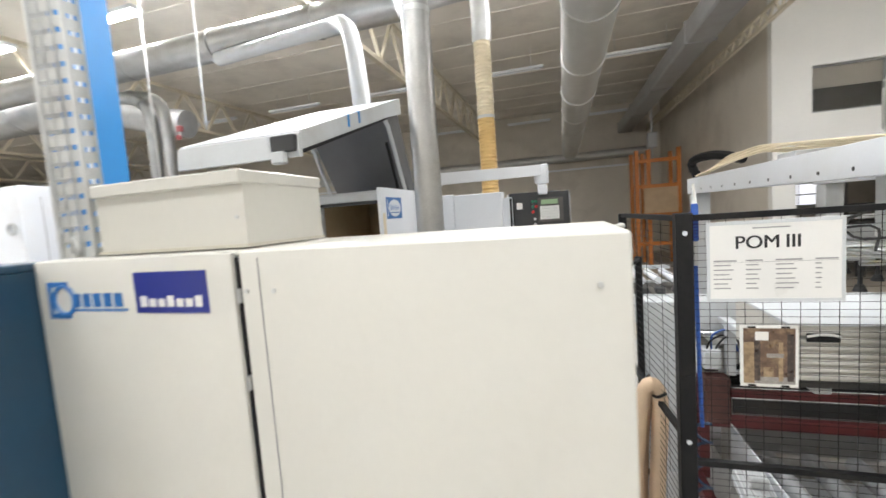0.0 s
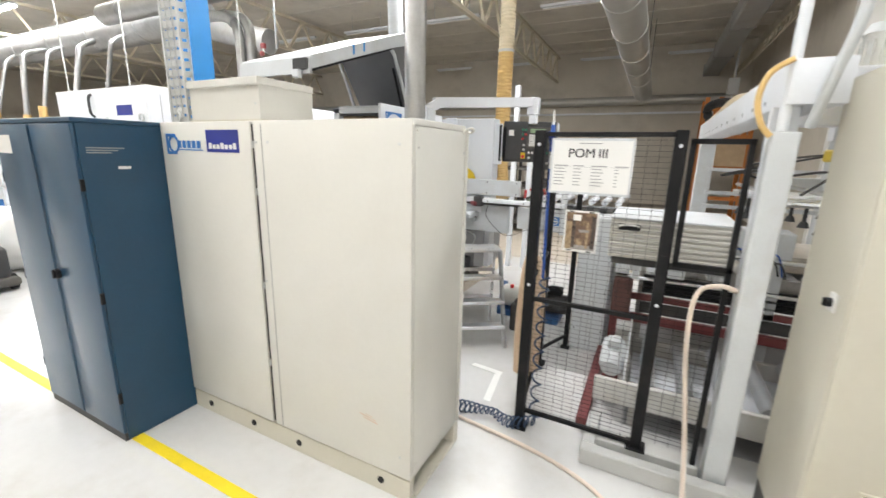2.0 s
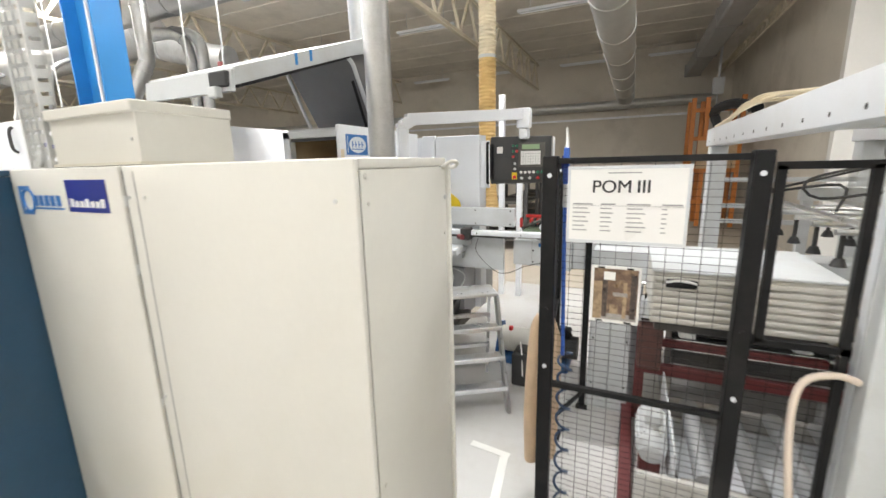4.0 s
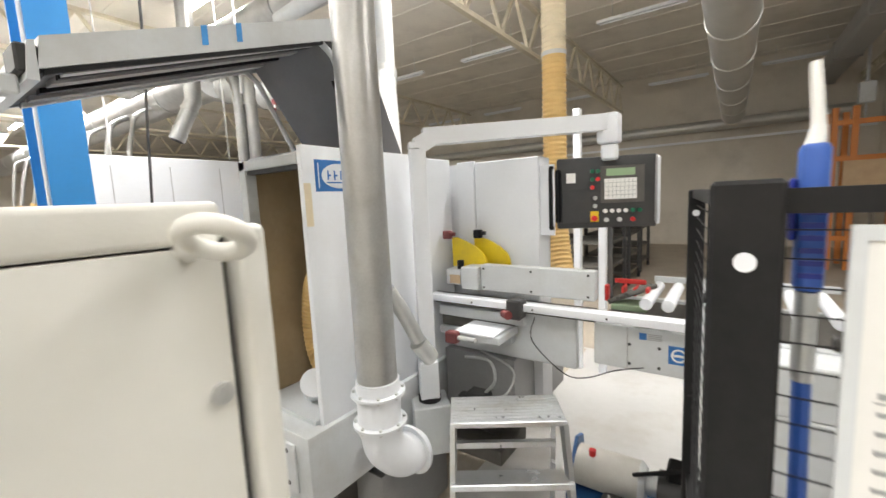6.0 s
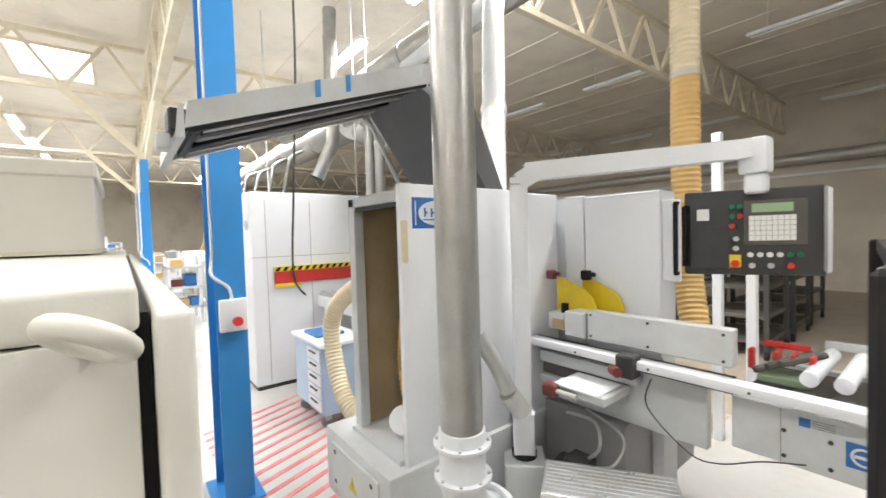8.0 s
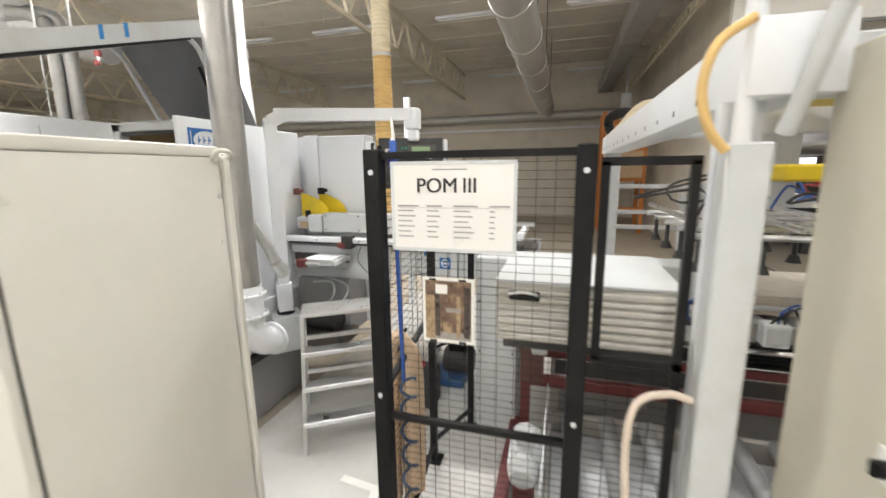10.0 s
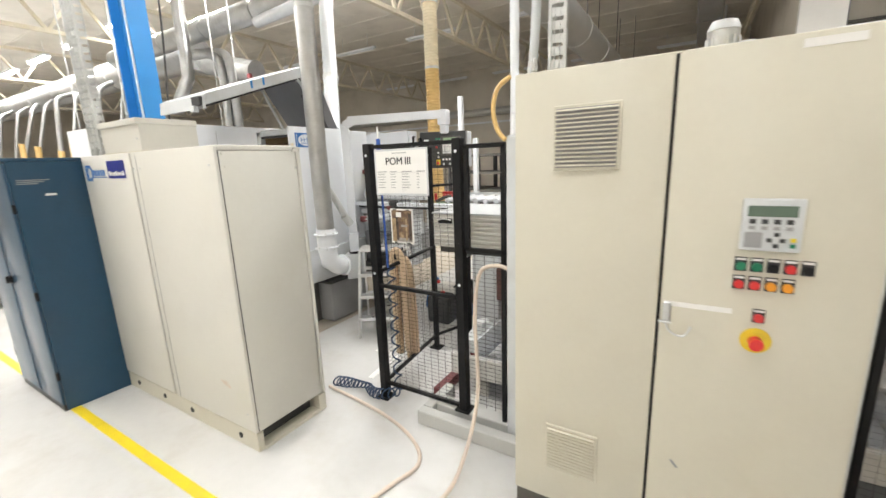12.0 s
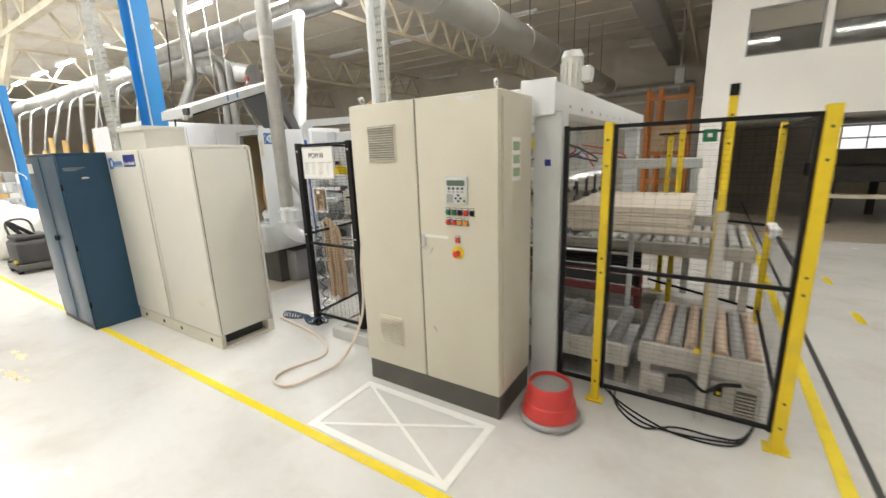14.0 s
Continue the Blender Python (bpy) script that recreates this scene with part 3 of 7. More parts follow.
part("seam", B(-0.292, -0.289, AY0 - 0.0015, AY0, 0.14, AZ - 0.01), M_GREY, A)
part("top_sheet", B(AX0, -0.36, AY0 + 0.0205, AY1 - 0.025, AZ - 0.0035, AZ + 0.008, 0.003), M_CREAM, A)
part("top_sheet", B(-0.348, AXS, AY0 + 0.0175, AY1 - 0.027, AZ - 0.02, AZ + 0.0085, 0.005, 3), M_CREAM, A)
part("side_panel", B(AX1 - 0.014, AXS - 0.001, AY0 + 0.0262, AY1 - 0.029, 0.135, AZ - 0.0212, 0.002, 2), M_CREAM, A)
part("gap_seal", B(AX1 - 0.0145, AXS - 0.006, AY0 + 0.02, AY0 + 0.026, 0.14, AZ - 0.0205), M_BLACK, A)
part("gap_seal", B(AX0 + 0.03, AX1 - 0.005, AY1 - 0.034, AY1 - 0.022, 0.14, AZ - 0.01), M_BLACK, A)
part("rear_door", B(AX0, AX1 + 0.016, AY1 - 0.021, AY1, 0.135, AZ - 0.008, 0.006, 3), M_CREAM, A)
boss = R((AXS - 0.001, AY0 + 0.043, AZ - 0.036), (AXS + 0.006, AY0 + 0.043, AZ - 0.036), 0.009, 18, 0.0065)
part("side_boss", boss, M_CREAM, A, "small round cream boss")
bm = bm_new()
box(bm, AX0, AX1, AY0 + 0.008, AY0 + 0.05, 0, 0.122, 0.003)
box(bm, AX0, AX1 + 0.01, AY1 - 0.06, AY1, 0, 0.122, 0.003)
box(bm, AX0, AX0 + 0.04, AY0 + 0.05, AY1 - 0.06, 0, 0.122)
box(bm, AX1 - 0.3, AX1 + 0.01, AY0 + 0.05, AY1 - 0.06, 0, 0.02)
part("plinth", bm, M_CREAM2, A)
# added dark sheet paints the shade inside the open plinth end
part("plinth_opening_shade", B(AX1 - 0.1, AX1 - 0.08, AY0 + 0.0505, AY1 - 0.07, 0.02, 0.12), M_DARK, A)
for x in (-0.95, -0.55, -0.18, 0.38):
    part("plinth_hole", R((x, AY0 + 0.0085, 0.065), (x, AY0 + 0.004, 0.065), 0.019, 14), M_BLACK, A, "round dark plinth hole")
for x, z in ((0.5, 1.71), (0.5, 0.25), (-0.33, 1.71), (-0.25, 1.71), (-0.33, 1.0), (-0.33, 0.3)):
    screw(A, x, AY0, z, "y", 0.006)
for y, z in ((AY0 + 0.05, 1.70), (AY1 - 0.047, 1.556), (AY0 + 0.05, 0.9), (AY1 - 0.047, 0.9), (AY0 + 0.05, 0.2), (AY1 - 0.047, 0.2)):
    screw(A, AXS - 0.001, y, z, "x", 0.0055, M_CREAM)
screw(A, AXS - 0.001, AY1 - 0.04, 1.68, "x", 0.008, M_STEEL)
bm = bm_new()
torus(bm, (AX1 + 0.040, 1.612, 1.7885), 0.0172, 0.0062, (-0.37, 0.44, 0.82), 40, 14)
rod(bm, (AX1 + 0.004, 1.61, 1.781), (AX1 + 0.025, 1.611, 1.7875), 0.0092, 16)
part("lifting_eye", bm, M_CREAM, A, "cream cast lifting eye on the side")
bm = bm_new()
torus(bm, (-1.05, 1.2, AZ + 0.045), 0.026, 0.008, (0.3, 1, 0))
rod(bm, (-1.05, 1.2, AZ + 0.01), (-1.05, 1.2, AZ + 0.022), 0.014, 12)
part("lifting_eye", bm, M_STEEL, A)
for z in (0.5, 0.95, 1.45, 1.68):
    part("hinge", R((-0.36, AY0 + 0.005, z), (-0.36, AY0 + 0.005, z + 0.035), 0.007, 8), M_STEEL, A)
M_SCUFF = mat("orange_scuff", (0.62, 0.47, 0.36), 0.5, var=0.1, scale=30, dirt=(0.65, 0.63, 0.57), dscale=40, damt=1.0)
for sx0, sz0, sl in ((0.26, 0.405, 0.1), (0.285, 0.39, 0.085), (0.3, 0.415, 0.04)):
    part("scuff", B(sx0, sx0 + sl, AY0 - 0.0006, AY0, sz0, sz0 + 0.006, rot=Matrix.Rotation(radians(9), 3, "Y")), M_SCUFF, A, "faint orange scuff mark")
# maker's plates, lettering left plain
lg = bm_new()
box(lg, -1.065, -1.047, AY0 - 0.0015, AY0, 1.637, 1.747)
box(lg, -1.047, -0.975, AY0 - 0.0015, AY0, 1.637, 1.652)
box(lg, -1.047, -0.975, AY0 - 0.0015, AY0, 1.732, 1.747)
torus(lg, (-0.995, AY0 - 0.001, 1.692), 0.042, 0.006, (0, 1, 0), 24, 6)
for k in range(5):
    box(lg, -0.96 + k * 0.042, -0.93 + k * 0.042, AY0 - 0.0015, AY0, 1.672, 1.712)
box(lg, -0.96, -0.745, AY0 - 0.0015, AY0, 1.660, 1.666)
part("maker_badge", lg, M_LOGOBLUE, A, "flat blue printed maker badge")
part("dealer_plate", B(-0.708, -0.455, AY0 - 0.0025, AY0, 1.655, 1.768), M_NAVY, A, "navy blue dealer plate")
bm = bm_new()
for k in range(7):
    box(bm, -0.69 + k * 0.032, -0.666 + k * 0.032, AY0 - 0.0035, AY0 - 0.0025, 1.672, 1.694 + 0.008 * (k % 3 == 0))
part("plate_print", bm, M_PAPER, A, "white bars of printed writing")

C = thing("junction_box", (-0.7, 1.4, AZ + 0.012), "cream steel junction box on top of the control cabinet", "box")
part("body", B(-0.955, -0.397, 1.215, 1.58, AZ + 0.012, 2.0), M_CREAM, C)
part("lid", B(-0.96, -0.392, 1.2, 1.587, 1.99, 2.03, 0.005), M_CREAM, C)
part("foot", B(-0.96, -0.39, 1.205, 1.585, AZ + 0.0125, AZ + 0.022), M_CREAM2, C)
screw(C, -0.415, 1.205, 1.9, "y", 0.006)

# petrol blue locker
LX0, LX1, LY0, LY1, LZ = -2.02, -1.118, 0.708, 1.19, 1.808
L = thing("steel_cupboard", (-1.57, 0.95, 0), "dark petrol blue steel cupboard with two closed doors", "cupboard")
part("body", B(LX0, LX1, LY0 + 0.02, LY1, 0.0, LZ - 0.025, 0.003), M_BLUECAB, L)
part("top", B(LX0 - 0.004, LX1 + 0.002, LY0 + 0.004, LY1, LZ - 0.024, LZ, 0.004), M_BLUECAB, L)
lm = (LX0 + LX1) / 2
part("door", B(LX0 + 0.002, lm - 0.003, LY0, LY0 + 0.019, 0.05, LZ - 0.03, 0.006, 2), M_BLUECAB, L)
part("door", B(lm + 0.003, LX1 - 0.002, LY0, LY0 + 0.019, 0.05, LZ - 0.03, 0.006, 2), M_BLUECAB, L)
part("skirt", B(LX0 + 0.01, LX1 - 0.004, LY0 + 0.006, LY0 + 0.02, 0.0, 0.045), M_DARK, L)
bm = R((lm + 0.035, LY0 - 0.02, 0.96), (lm + 0.035, LY0, 0.96), 0.028, 18)
box(bm, lm + 0.028, lm + 0.042, LY0 - 0.034, LY0 - 0.02, 0.935, 0.985, 0.003)
part("lock_knob", bm, M_RUBBER, L, "black turn lock")
for z in (0.25, 0.85, 1.45):
    for x in (LX0 - 0.004, LX1 + 0.004):
        part("hinge", R((x, LY0 + 0.01, z), (x, LY0 + 0.01, z + 0.06), 0.011, 10), M_BLACK, L)
part("sticker", B(LX0 + 0.03, LX0 + 0.2, LY0 - 0.001, LY0, 1.62, 1.72), M_PAPER, L, "white paper sticker on the door")
part("label_strip", B(LX1, LX1 + 0.001, LY0 + 0.18, LY0 + 0.24, 1.555, 1.57), M_PAPER, L, "small white label strip")
bm = bm_new()
for k in range(3):
    box(bm, LX1, LX1 + 0.0008, LY0 + 0.05, LY0 + 0.22 - 0.03 * k, 1.66 - 0.012 * k, 1.666 - 0.012 * k)
part("faint_print", bm, M_GREY, L, "faint bars of worn writing")
part("door_fold", B(lm - 0.012, lm - 0.0065, LY0 - 0.003, LY0, 0.06, LZ - 0.04), M_BLUECAB, L)
part("door_fold", B(lm + 0.0065, lm + 0.012, LY0 - 0.003, LY0, 0.06, LZ - 0.04), M_BLUECAB, L)

# beige control cabinet with buttons
BX0, BX1, BY0, BY1 = 2.055, 3.15, 1.452, 1.95
BS = 2.597
K = thing("electrical_cabinet", (2.6, 1.7, 0), "tall beige electrical cabinet with two doors, vents and buttons", "cabinet")
part("plinth", B(BX0 + 0.006, BX1 - 0.006, BY0 + 0.012, BY1 - 0.01, 0, 0.165, 0.004), M_PLINTH, K, "dark grey plinth")
part("body", B(BX0, BX1, BY0 + 0.024, BY1, 0.166, 2.0, 0.005), M_CREAM2, K)
part("door", B(BX0 + 0.002, BS - 0.005, BY0, BY0 + 0.022, 0.17, 1.995, 0.006, 2), M_CREAM2, K)
dr = part("door", B(BS + 0.005, BX1 - 0.002, BY0, BY0 + 0.022, 0.17, 1.995, 0.006, 2), M_CREAM2, K)
part("door_gap", B(BS - 0.0045, BS + 0.0045, BY0 + 0.012, BY0 + 0.0235, 0.175, 1.99), M_BLACK, K)
part("side_panel", B(BX1, BX1 + 0.006, BY0 + 0.05, BY1 - 0.03, 0.2, 1.96, 0.003), M_CREAM2, K)


def grille(x0, x1, z0, z1, backing, drop):
    g = part("vent_frame", B(x0 - 0.012, x1 + 0.012, BY0 - 0.008, BY0, z0 - 0.012, z1 + 0.012, 0.004), M_CREAM2, K, "louvred plastic vent")
    part("vent_recess", B(x0, x1, BY0 - 0.0095, BY0 - 0.008, z0, z1), backing, K)
    n = round((z1 - z0) / 0.0155)
    for i in range(n):
        z = z0 + (i + 0.5) * (z1 - z0) / n
        bm = bm_new()
        prism(bm, [(BY0 - 0.0095, z + 0.004), (BY0 - 0.019, z - drop + 0.002), (BY0 - 0.019, z - drop), (BY0 - 0.0095, z)], "x", x0, x1)
        ob = part("slat", bm, M_CREAM2, g)


grille(2.22, 2.432, 1.645, 1.855, M_GREY, 0.003)
grille(2.21, 2.405, 0.345, 0.545, mat("dusty_filter_mat", (0.4, 0.34, 0.24), 0.9, var=0.1, scale=30), 0.002)
kp = part("keypad", B(2.806, 2.957, BY0 - 0.012, BY0, 1.378, 1.54, 0.006, 2), M_GREYW, K, "grey operator keypad with display")
part("display", B(2.82, 2.94, BY0 - 0.0135, BY0 - 0.012, 1.485, 1.518), M_LCDDK, kp, "dark green display")
for i in range(4):
    part("key", B(2.826 + i * 0.03, 2.842 + i * 0.03, BY0 - 0.0145, BY0 - 0.012, 1.463, 1.477), M_DARK, kp)
    part("key", B(2.826 + i * 0.03, 2.842 + i * 0.03, BY0 - 0.0145, BY0 - 0.012, 1.445, 1.455), M_INKGREY, kp)
part("speaker_field", B(2.818, 2.862, BY0 - 0.0135, BY0 - 0.012, 1.388, 1.436), M_INKGREY, kp)
for q, m in (((2.89, 1.425), M_DARK), ((2.905, 1.407), M_DARK), ((2.873, 1.407), M_DARK), ((2.93, 1.41), M_LINE), ((2.93, 1.392), M_GREEN), ((2.89, 1.39), M_DARK)):
    part("key", B(q[0], q[0] + 0.013, BY0 - 0.0145, BY0 - 0.012, q[1], q[1] + 0.012), m, kp)


def button(x, z, m, r=0.0135, sq=True):
    b = part("button_plate", B(x - 0.0165, x + 0.0165, BY0 - 0.004, BY0, z - 0.022, z + 0.024, 0.002), M_DARK, K)
    part("legend", B(x - 0.013, x + 0.013, BY0 - 0.005, BY0 - 0.004, z + 0.014, z + 0.021), M_PAPER, b)
    part("button", R((x, BY0 - 0.016, z - 0.004), (x, BY0 - 0.004, z - 0.004), r, 14), m, b)


for i, m in enumerate((M_GREEN, M_GREEN, M_BLACK, M_REDB, M_BLACK)):
    button(2.818 + 0.041 * i, 1.33, m)
for i, m in enumerate((M_REDB, M_REDB, M_AMBER, M_AMBER)):
    button(2.818 + 0.041 * i, 1.27, m)
button(2.88, 1.163, M_REDB)
es = part("emergency_disc", R((2.88, BY0 - 0.004, 1.08), (2.88, BY0, 1.08), 0.042, 28), M_YELLOW, K, "yellow emergency stop disc")
part("emergency_button", R((2.88, BY0 - 0.035, 1.076), (2.88, BY0 - 0.004, 1.076), 0.02, 18), M_REDB, es, "red mushroom button")
part("label_strip", B(2.613, 2.81, BY0 - 0.0012, BY0, 1.16, 1.178), M_PAPER, K, "white label strip")
hd = part("lock", B(2.61, 2.635, BY0 - 0.01, BY0, 1.1, 1.175, 0.004), M_STEEL, K)
bm = bm_new()
hose(bm, [(2.622, BY0 - 0.012, 1.1), (2.64, BY0 - 0.02, 1.07), (2.68, BY0 - 0.02, 1.062), (2.7, BY0 - 0.012, 1.1)], 0.004, 6, 0, 0.01)
rod(bm, (2.6, BY0 - 0.02, 1.105), (2.64, BY0 - 0.02, 1.105), 0.005, 8)
part("key_bunch", bm, M_STEEL, K)
part("name_strip", B(2.9, 3.03, BY0 - 0.001, BY0, 1.955, 1.978), M_PAPER, K, "white name strip")
part("scratch", B(2.67, 2.705, BY0 - 0.0006, BY0, 0.535, 0.545, rot=Matrix.Rotation(radians(50), 3, "Y")), M_GREY, K)
part("side_sticker", B(BX1 + 0.006, BX1 + 0.007, 1.62, 1.75, 1.5, 1.75), M_PAPER, K, "white and green side sticker")
for k in range(3):
    part("sticker_field", B(BX1 + 0.007, BX1 + 0.008, 1.635, 1.735, 1.525 + 0.075 * k, 1.575 + 0.075 * k), M_LCD, K)
for x in (BX0 + 0.05, BX1 - 0.05):
    bm = bm_new()
    torus(bm, (x, BY0 + 0.08, 2.035), 0.02, 0.007, (1, 0, 0), 20, 8)
    rod(bm, (x, BY0 + 0.08, 2.0), (x, BY0 + 0.08, 2.015), 0.012, 10)
    part("lifting_eye", bm, M_STEEL, K)
kn = part("knob_base", B(BX0 - 0.012, BX0, 1.555, 1.61, 1.155, 1.225, 0.008, 2), M_PAPER, K, "white lock base on the side")
bm = R((BX0 - 0.03, 1.578, 1.19), (BX0 - 0.012, 1.578, 1.19), 0.017, 16)
box(bm, BX0 - 0.036, BX0 - 0.03, 1.573, 1.583, 1.176, 1.204)
part("turn_knob", bm, M_BLACK, kn, "black turn knob")
# perforated cable riser above the cabinet


def riser(x, y, z0, z1, w, turn, label):
    """A perforated upright cable tray."""
    t = thing("cable_riser", (x, y, z0), label, "cable tray", group="cable risers")
    c, s = math.cos(radians(turn)), math.sin(radians(turn))
    web = bm_new()
    n = int((z1 - z0) / 0.05)
    for i in range(n):
        z = z0 + i * 0.05
        bar(web, (x - c * w / 2, y - s * w / 2, z + 0.017), (x + c * w / 2, y + s * w / 2, z + 0.017), 0.002, 0.034)
    for u in (-0.5, -0.17, 0.17, 0.5):
        bar(web, (x + c * w * u, y + s * w * u, z0), (x + c * w * u, y + s * w * u, z1), 0.002 if abs(u) < 0.4 else 0.012, 0.014)
    part("perforated_web", web, M_STEEL, t)
    for u in (-0.5, 0.5):
        fl = bm_new()
        for i in range(n):
            z = z0 + i * 0.05
            bar(fl, (x + c * w * u, y + s * w * u, z + 0.008), (x + c * w * u - s * 0.05, y + s * w * u + c * 0.05, z + 0.016), 0.002, 0.034)
        bar(fl, (x + c * w * u - s * 0.05, y + s * w * u + c * 0.05, z0), (x + c * w * u - s * 0.05, y + s * w * u + c * 0.05, z1), 0.012, 0.003)
        part("flange", fl, M_STEEL, t)
    return t


riser(2.14, 1.72, 2.0, 4.35, 0.06, 10, "perforated steel cable riser above the beige cabinet")
riser(-1.035, 1.2, AZ + 0.009, 4.3, 0.12, 8, "perforated steel cable riser on the cream cabinet")

# ---- mesh fences ----
def wire_mesh(p, q, z0, z1, dx=0.055, dz=0.026, w=0.0019):
    """Welded wire between two upright lines."""
    bm = bm_new()
    p, q = Vector(p), Vector(q)
    n = max(2, round((q - p).length / dx))
    for i in range(1, n):
        a = p.lerp(q, i / n)
        bar(bm, (a.x, a.y, z0), (a.x, a.y, z1), w)
    m = round((z1 - z0) / dz)
    for i in range(1, m):
        z = z0 + i * (z1 - z0) / m
        bar(bm, (p.x, p.y, z), (q.x, q.y, z), w * 0.85)
    return bm


def fence_panel(f, p, q, z0, z1, mid=None, dx=0.055, dz=0.026, w=0.0019):
    part("wire_mesh", wire_mesh(p, q, z0, z1, dx, dz, w), M_BLACK, f)
    for z in (z0, z1) + ((mid,) if mid else ()):
        part("rail", bar(bm_new(), (p[0], p[1], z), (q[0], q[1], z), 0.022), M_BLACK, f)


GY = 1.97
G = thing("safety_fence", (1.2, GY, 0), "black wire mesh safety fence with square posts", "fence")
for x, y, h in ((0.852, GY, 1.81), (1.513, GY, 1.81), (0.76, 2.83, 1.8)):
    pz = 0.1 if x == 1.513 else 0.0
    w = 0.028 if y == GY else 0.02
    po = part("post", B(x - w, x + w, y - w, y + w, pz, h, 0.004), M_BLACK, G)
    part("foot_plate", B(x - 0.05, x + 0.05, y - 0.05, y + 0.05, pz, pz + 0.01), M_BLACK, po)
    for z in (1.737, 1.2, 0.95):
        part("bolt", R((x, y - w - 0.004, z), (x, y - w, z), 0.0088, 14), M_WHITE if z != 1.2 else M_BLACK, po)
fence_panel(G, (0.88, GY), (1.485, GY), 0.12, 1.79, 0.86, 0.055, 0.026, 0.0016)
po = part("post", B(0.88, 0.92, 3.22, 3.24, 0.0, 1.5, 0.004), M_BLACK, G)
part("foot_plate", B(0.86, 0.94, 3.19, 3.245, 0.0, 0.012), M_BLACK, po)
part("rail", bar(bm_new(), (0.762, 2.85, 1.48), (0.9, 3.22, 1.48), 0.02), M_BLACK, G)
part("rail", bar(bm_new(), (0.762, 2.85, 0.12), (0.9, 3.22, 0.12), 0.02), M_BLACK, G)
fence_panel(G, (0.848, GY + 0.03), (0.762, 2.81), 0.12, 1.79, 0.95, 0.2, 0.032)
# narrow window frame beside the post
for x in (1.565, 1.79):
    part("window_bar", bar(bm_new(), (x, GY, 0.05 if x > 1.6 else 1.17), (x, GY, 1.76), 0.024), M_BLACK, G)
for z in (1.17, 1.76):
    part("window_bar", bar(bm_new(), (1.553, GY, z), (1.802, GY, z), 0.024), M_BLACK, G)
part("wire_mesh", wire_mesh((1.545, GY), (1.79, GY), 0.15, 1.16), M_BLACK, G)

# sign and photo hanging on the mesh
SY = 1.945
S = thing("sign", (1.12, SY, 1.49), "laminated white sign with black lettering on the fence", "sign")
part("sheet", B(0.924, 1.318, SY, SY + 0.003, 1.49, 1.766), M_PAPER, S)
fr = bm_new()
for q in ((0.92, 1.322, 1.486, 1.497), (0.92, 1.322, 1.758, 1.77), (0.92, 0.93, 1.497, 1.758), (1.312, 1.322, 1.497, 1.758)):
    box(fr, q[0], q[1], SY - 0.002, SY + 0.005, q[2], q[3])
part("border", fr, M_GREYW, S, "clear grey laminate border")
for word, wx in (("POM", 1.073), ("III", 1.178)):
    for k in range(2):
        text(word, 0.064, M_INK, S, (wx + 0.0015 * k, SY - 0.001 - 0.0001 * k, 1.693), name="lettering_word", label="bold black lettering")
bm = bm_new()
box(bm, 1.06, 1.17, SY - 0.001, SY, 1.742, 1.746)
for cx, w in ((0.942, 0.07), (1.04, 0.05), (1.128, 0.075), (1.24, 0.062)):
    box(bm, cx, cx + w, SY - 0.001, SY, 1.629, 1.634)
    for k in range(6):
        box(bm, cx, cx + w * (0.62 + 0.3 * ((k * 7 + int(cx * 50)) % 5) / 5) * (0.35 if cx > 1.2 else 1), SY - 0.001, SY, 1.614 - 0.0165 * k, 1.618 - 0.0165 * k)
box(bm, 0.94, 1.305, SY - 0.001, SY, 1.625, 1.626)
part("small_print", bm, M_INKGREY, S, "grey bars of small writing")

PH = thing("photo", (1.105, SY, 1.178), "framed photo print hanging on the fence below a sign", "photo")
part("sheet", B(1.02, 1.193, SY, SY + 0.003, 1.178, 1.40), M_PAPER, PH)
for q, m, d in (((1.03, 1.184, 1.19, 1.39), M_PRINTBROWN, 0), ((1.03, 1.062, 1.19, 1.34), M_PRINTTAN, 2), ((1.062, 1.08, 1.2, 1.36), M_PRINTDARK, 3), ((1.135, 1.148, 1.2, 1.34), M_PRINTTAN, 2), ((1.1, 1.15, 1.285, 1.30), M_PRINTGREY, 4), ((1.065, 1.105, 1.347, 1.378), M_PAPER, 5), ((1.16, 1.18, 1.2, 1.37), M_PRINTDARK, 3), ((1.03, 1.184, 1.19, 1.215), M_PRINTGREY, 1), ((1.09, 1.12, 1.215, 1.25), M_PRINTTAN, 2)):
    part("image_patch", B(q[0], q[1], SY - 0.0015 - 0.00015 * d, SY, q[2], q[3]), m, PH)
for x in (1.055, 1.155):
    for z in (1.183, 1.394):
        part("clip", B(x - 0.012, x + 0.012, SY - 0.003, SY, z - 0.003, z + 0.003), M_BLACK, PH)

# air gun and hoses
AGX, AGY = 0.903, 2.012
ag = thing("air_blow_gun", (AGX, AGY, 1.6), "blue air blow gun with white nozzle hung on fence", "air gun")
part("nozzle", R((AGX + 0.002, AGY, 1.85), (AGX - 0.003, AGY, 1.915), 0.006, 10, 0.0045), M_PAPER, ag, "white nozzle")
part("collar", R((AGX, AGY, 1.84), (AGX + 0.002, AGY, 1.858), 0.0085, 14, 0.006), M_PAPER, ag, "pale plastic collar")
part("grip", B(AGX - 0.0115, AGX + 0.0115, AGY - 0.012, AGY + 0.012, 1.70, 1.842, 0.007, 2), M_CABLEB, ag)
for k in range(6):
    part("grip_ridge", B(AGX - 0.009, AGX + 0.009, AGY - 0.0135, AGY - 0.012, 1.715 + 0.012 * k, 1.72 + 0.012 * k), M_NAVY, ag)
part("trigger", B(AGX - 0.017, AGX - 0.012, AGY - 0.008, AGY + 0.008, 1.75, 1.81, 0.002), M_NAVY, ag)
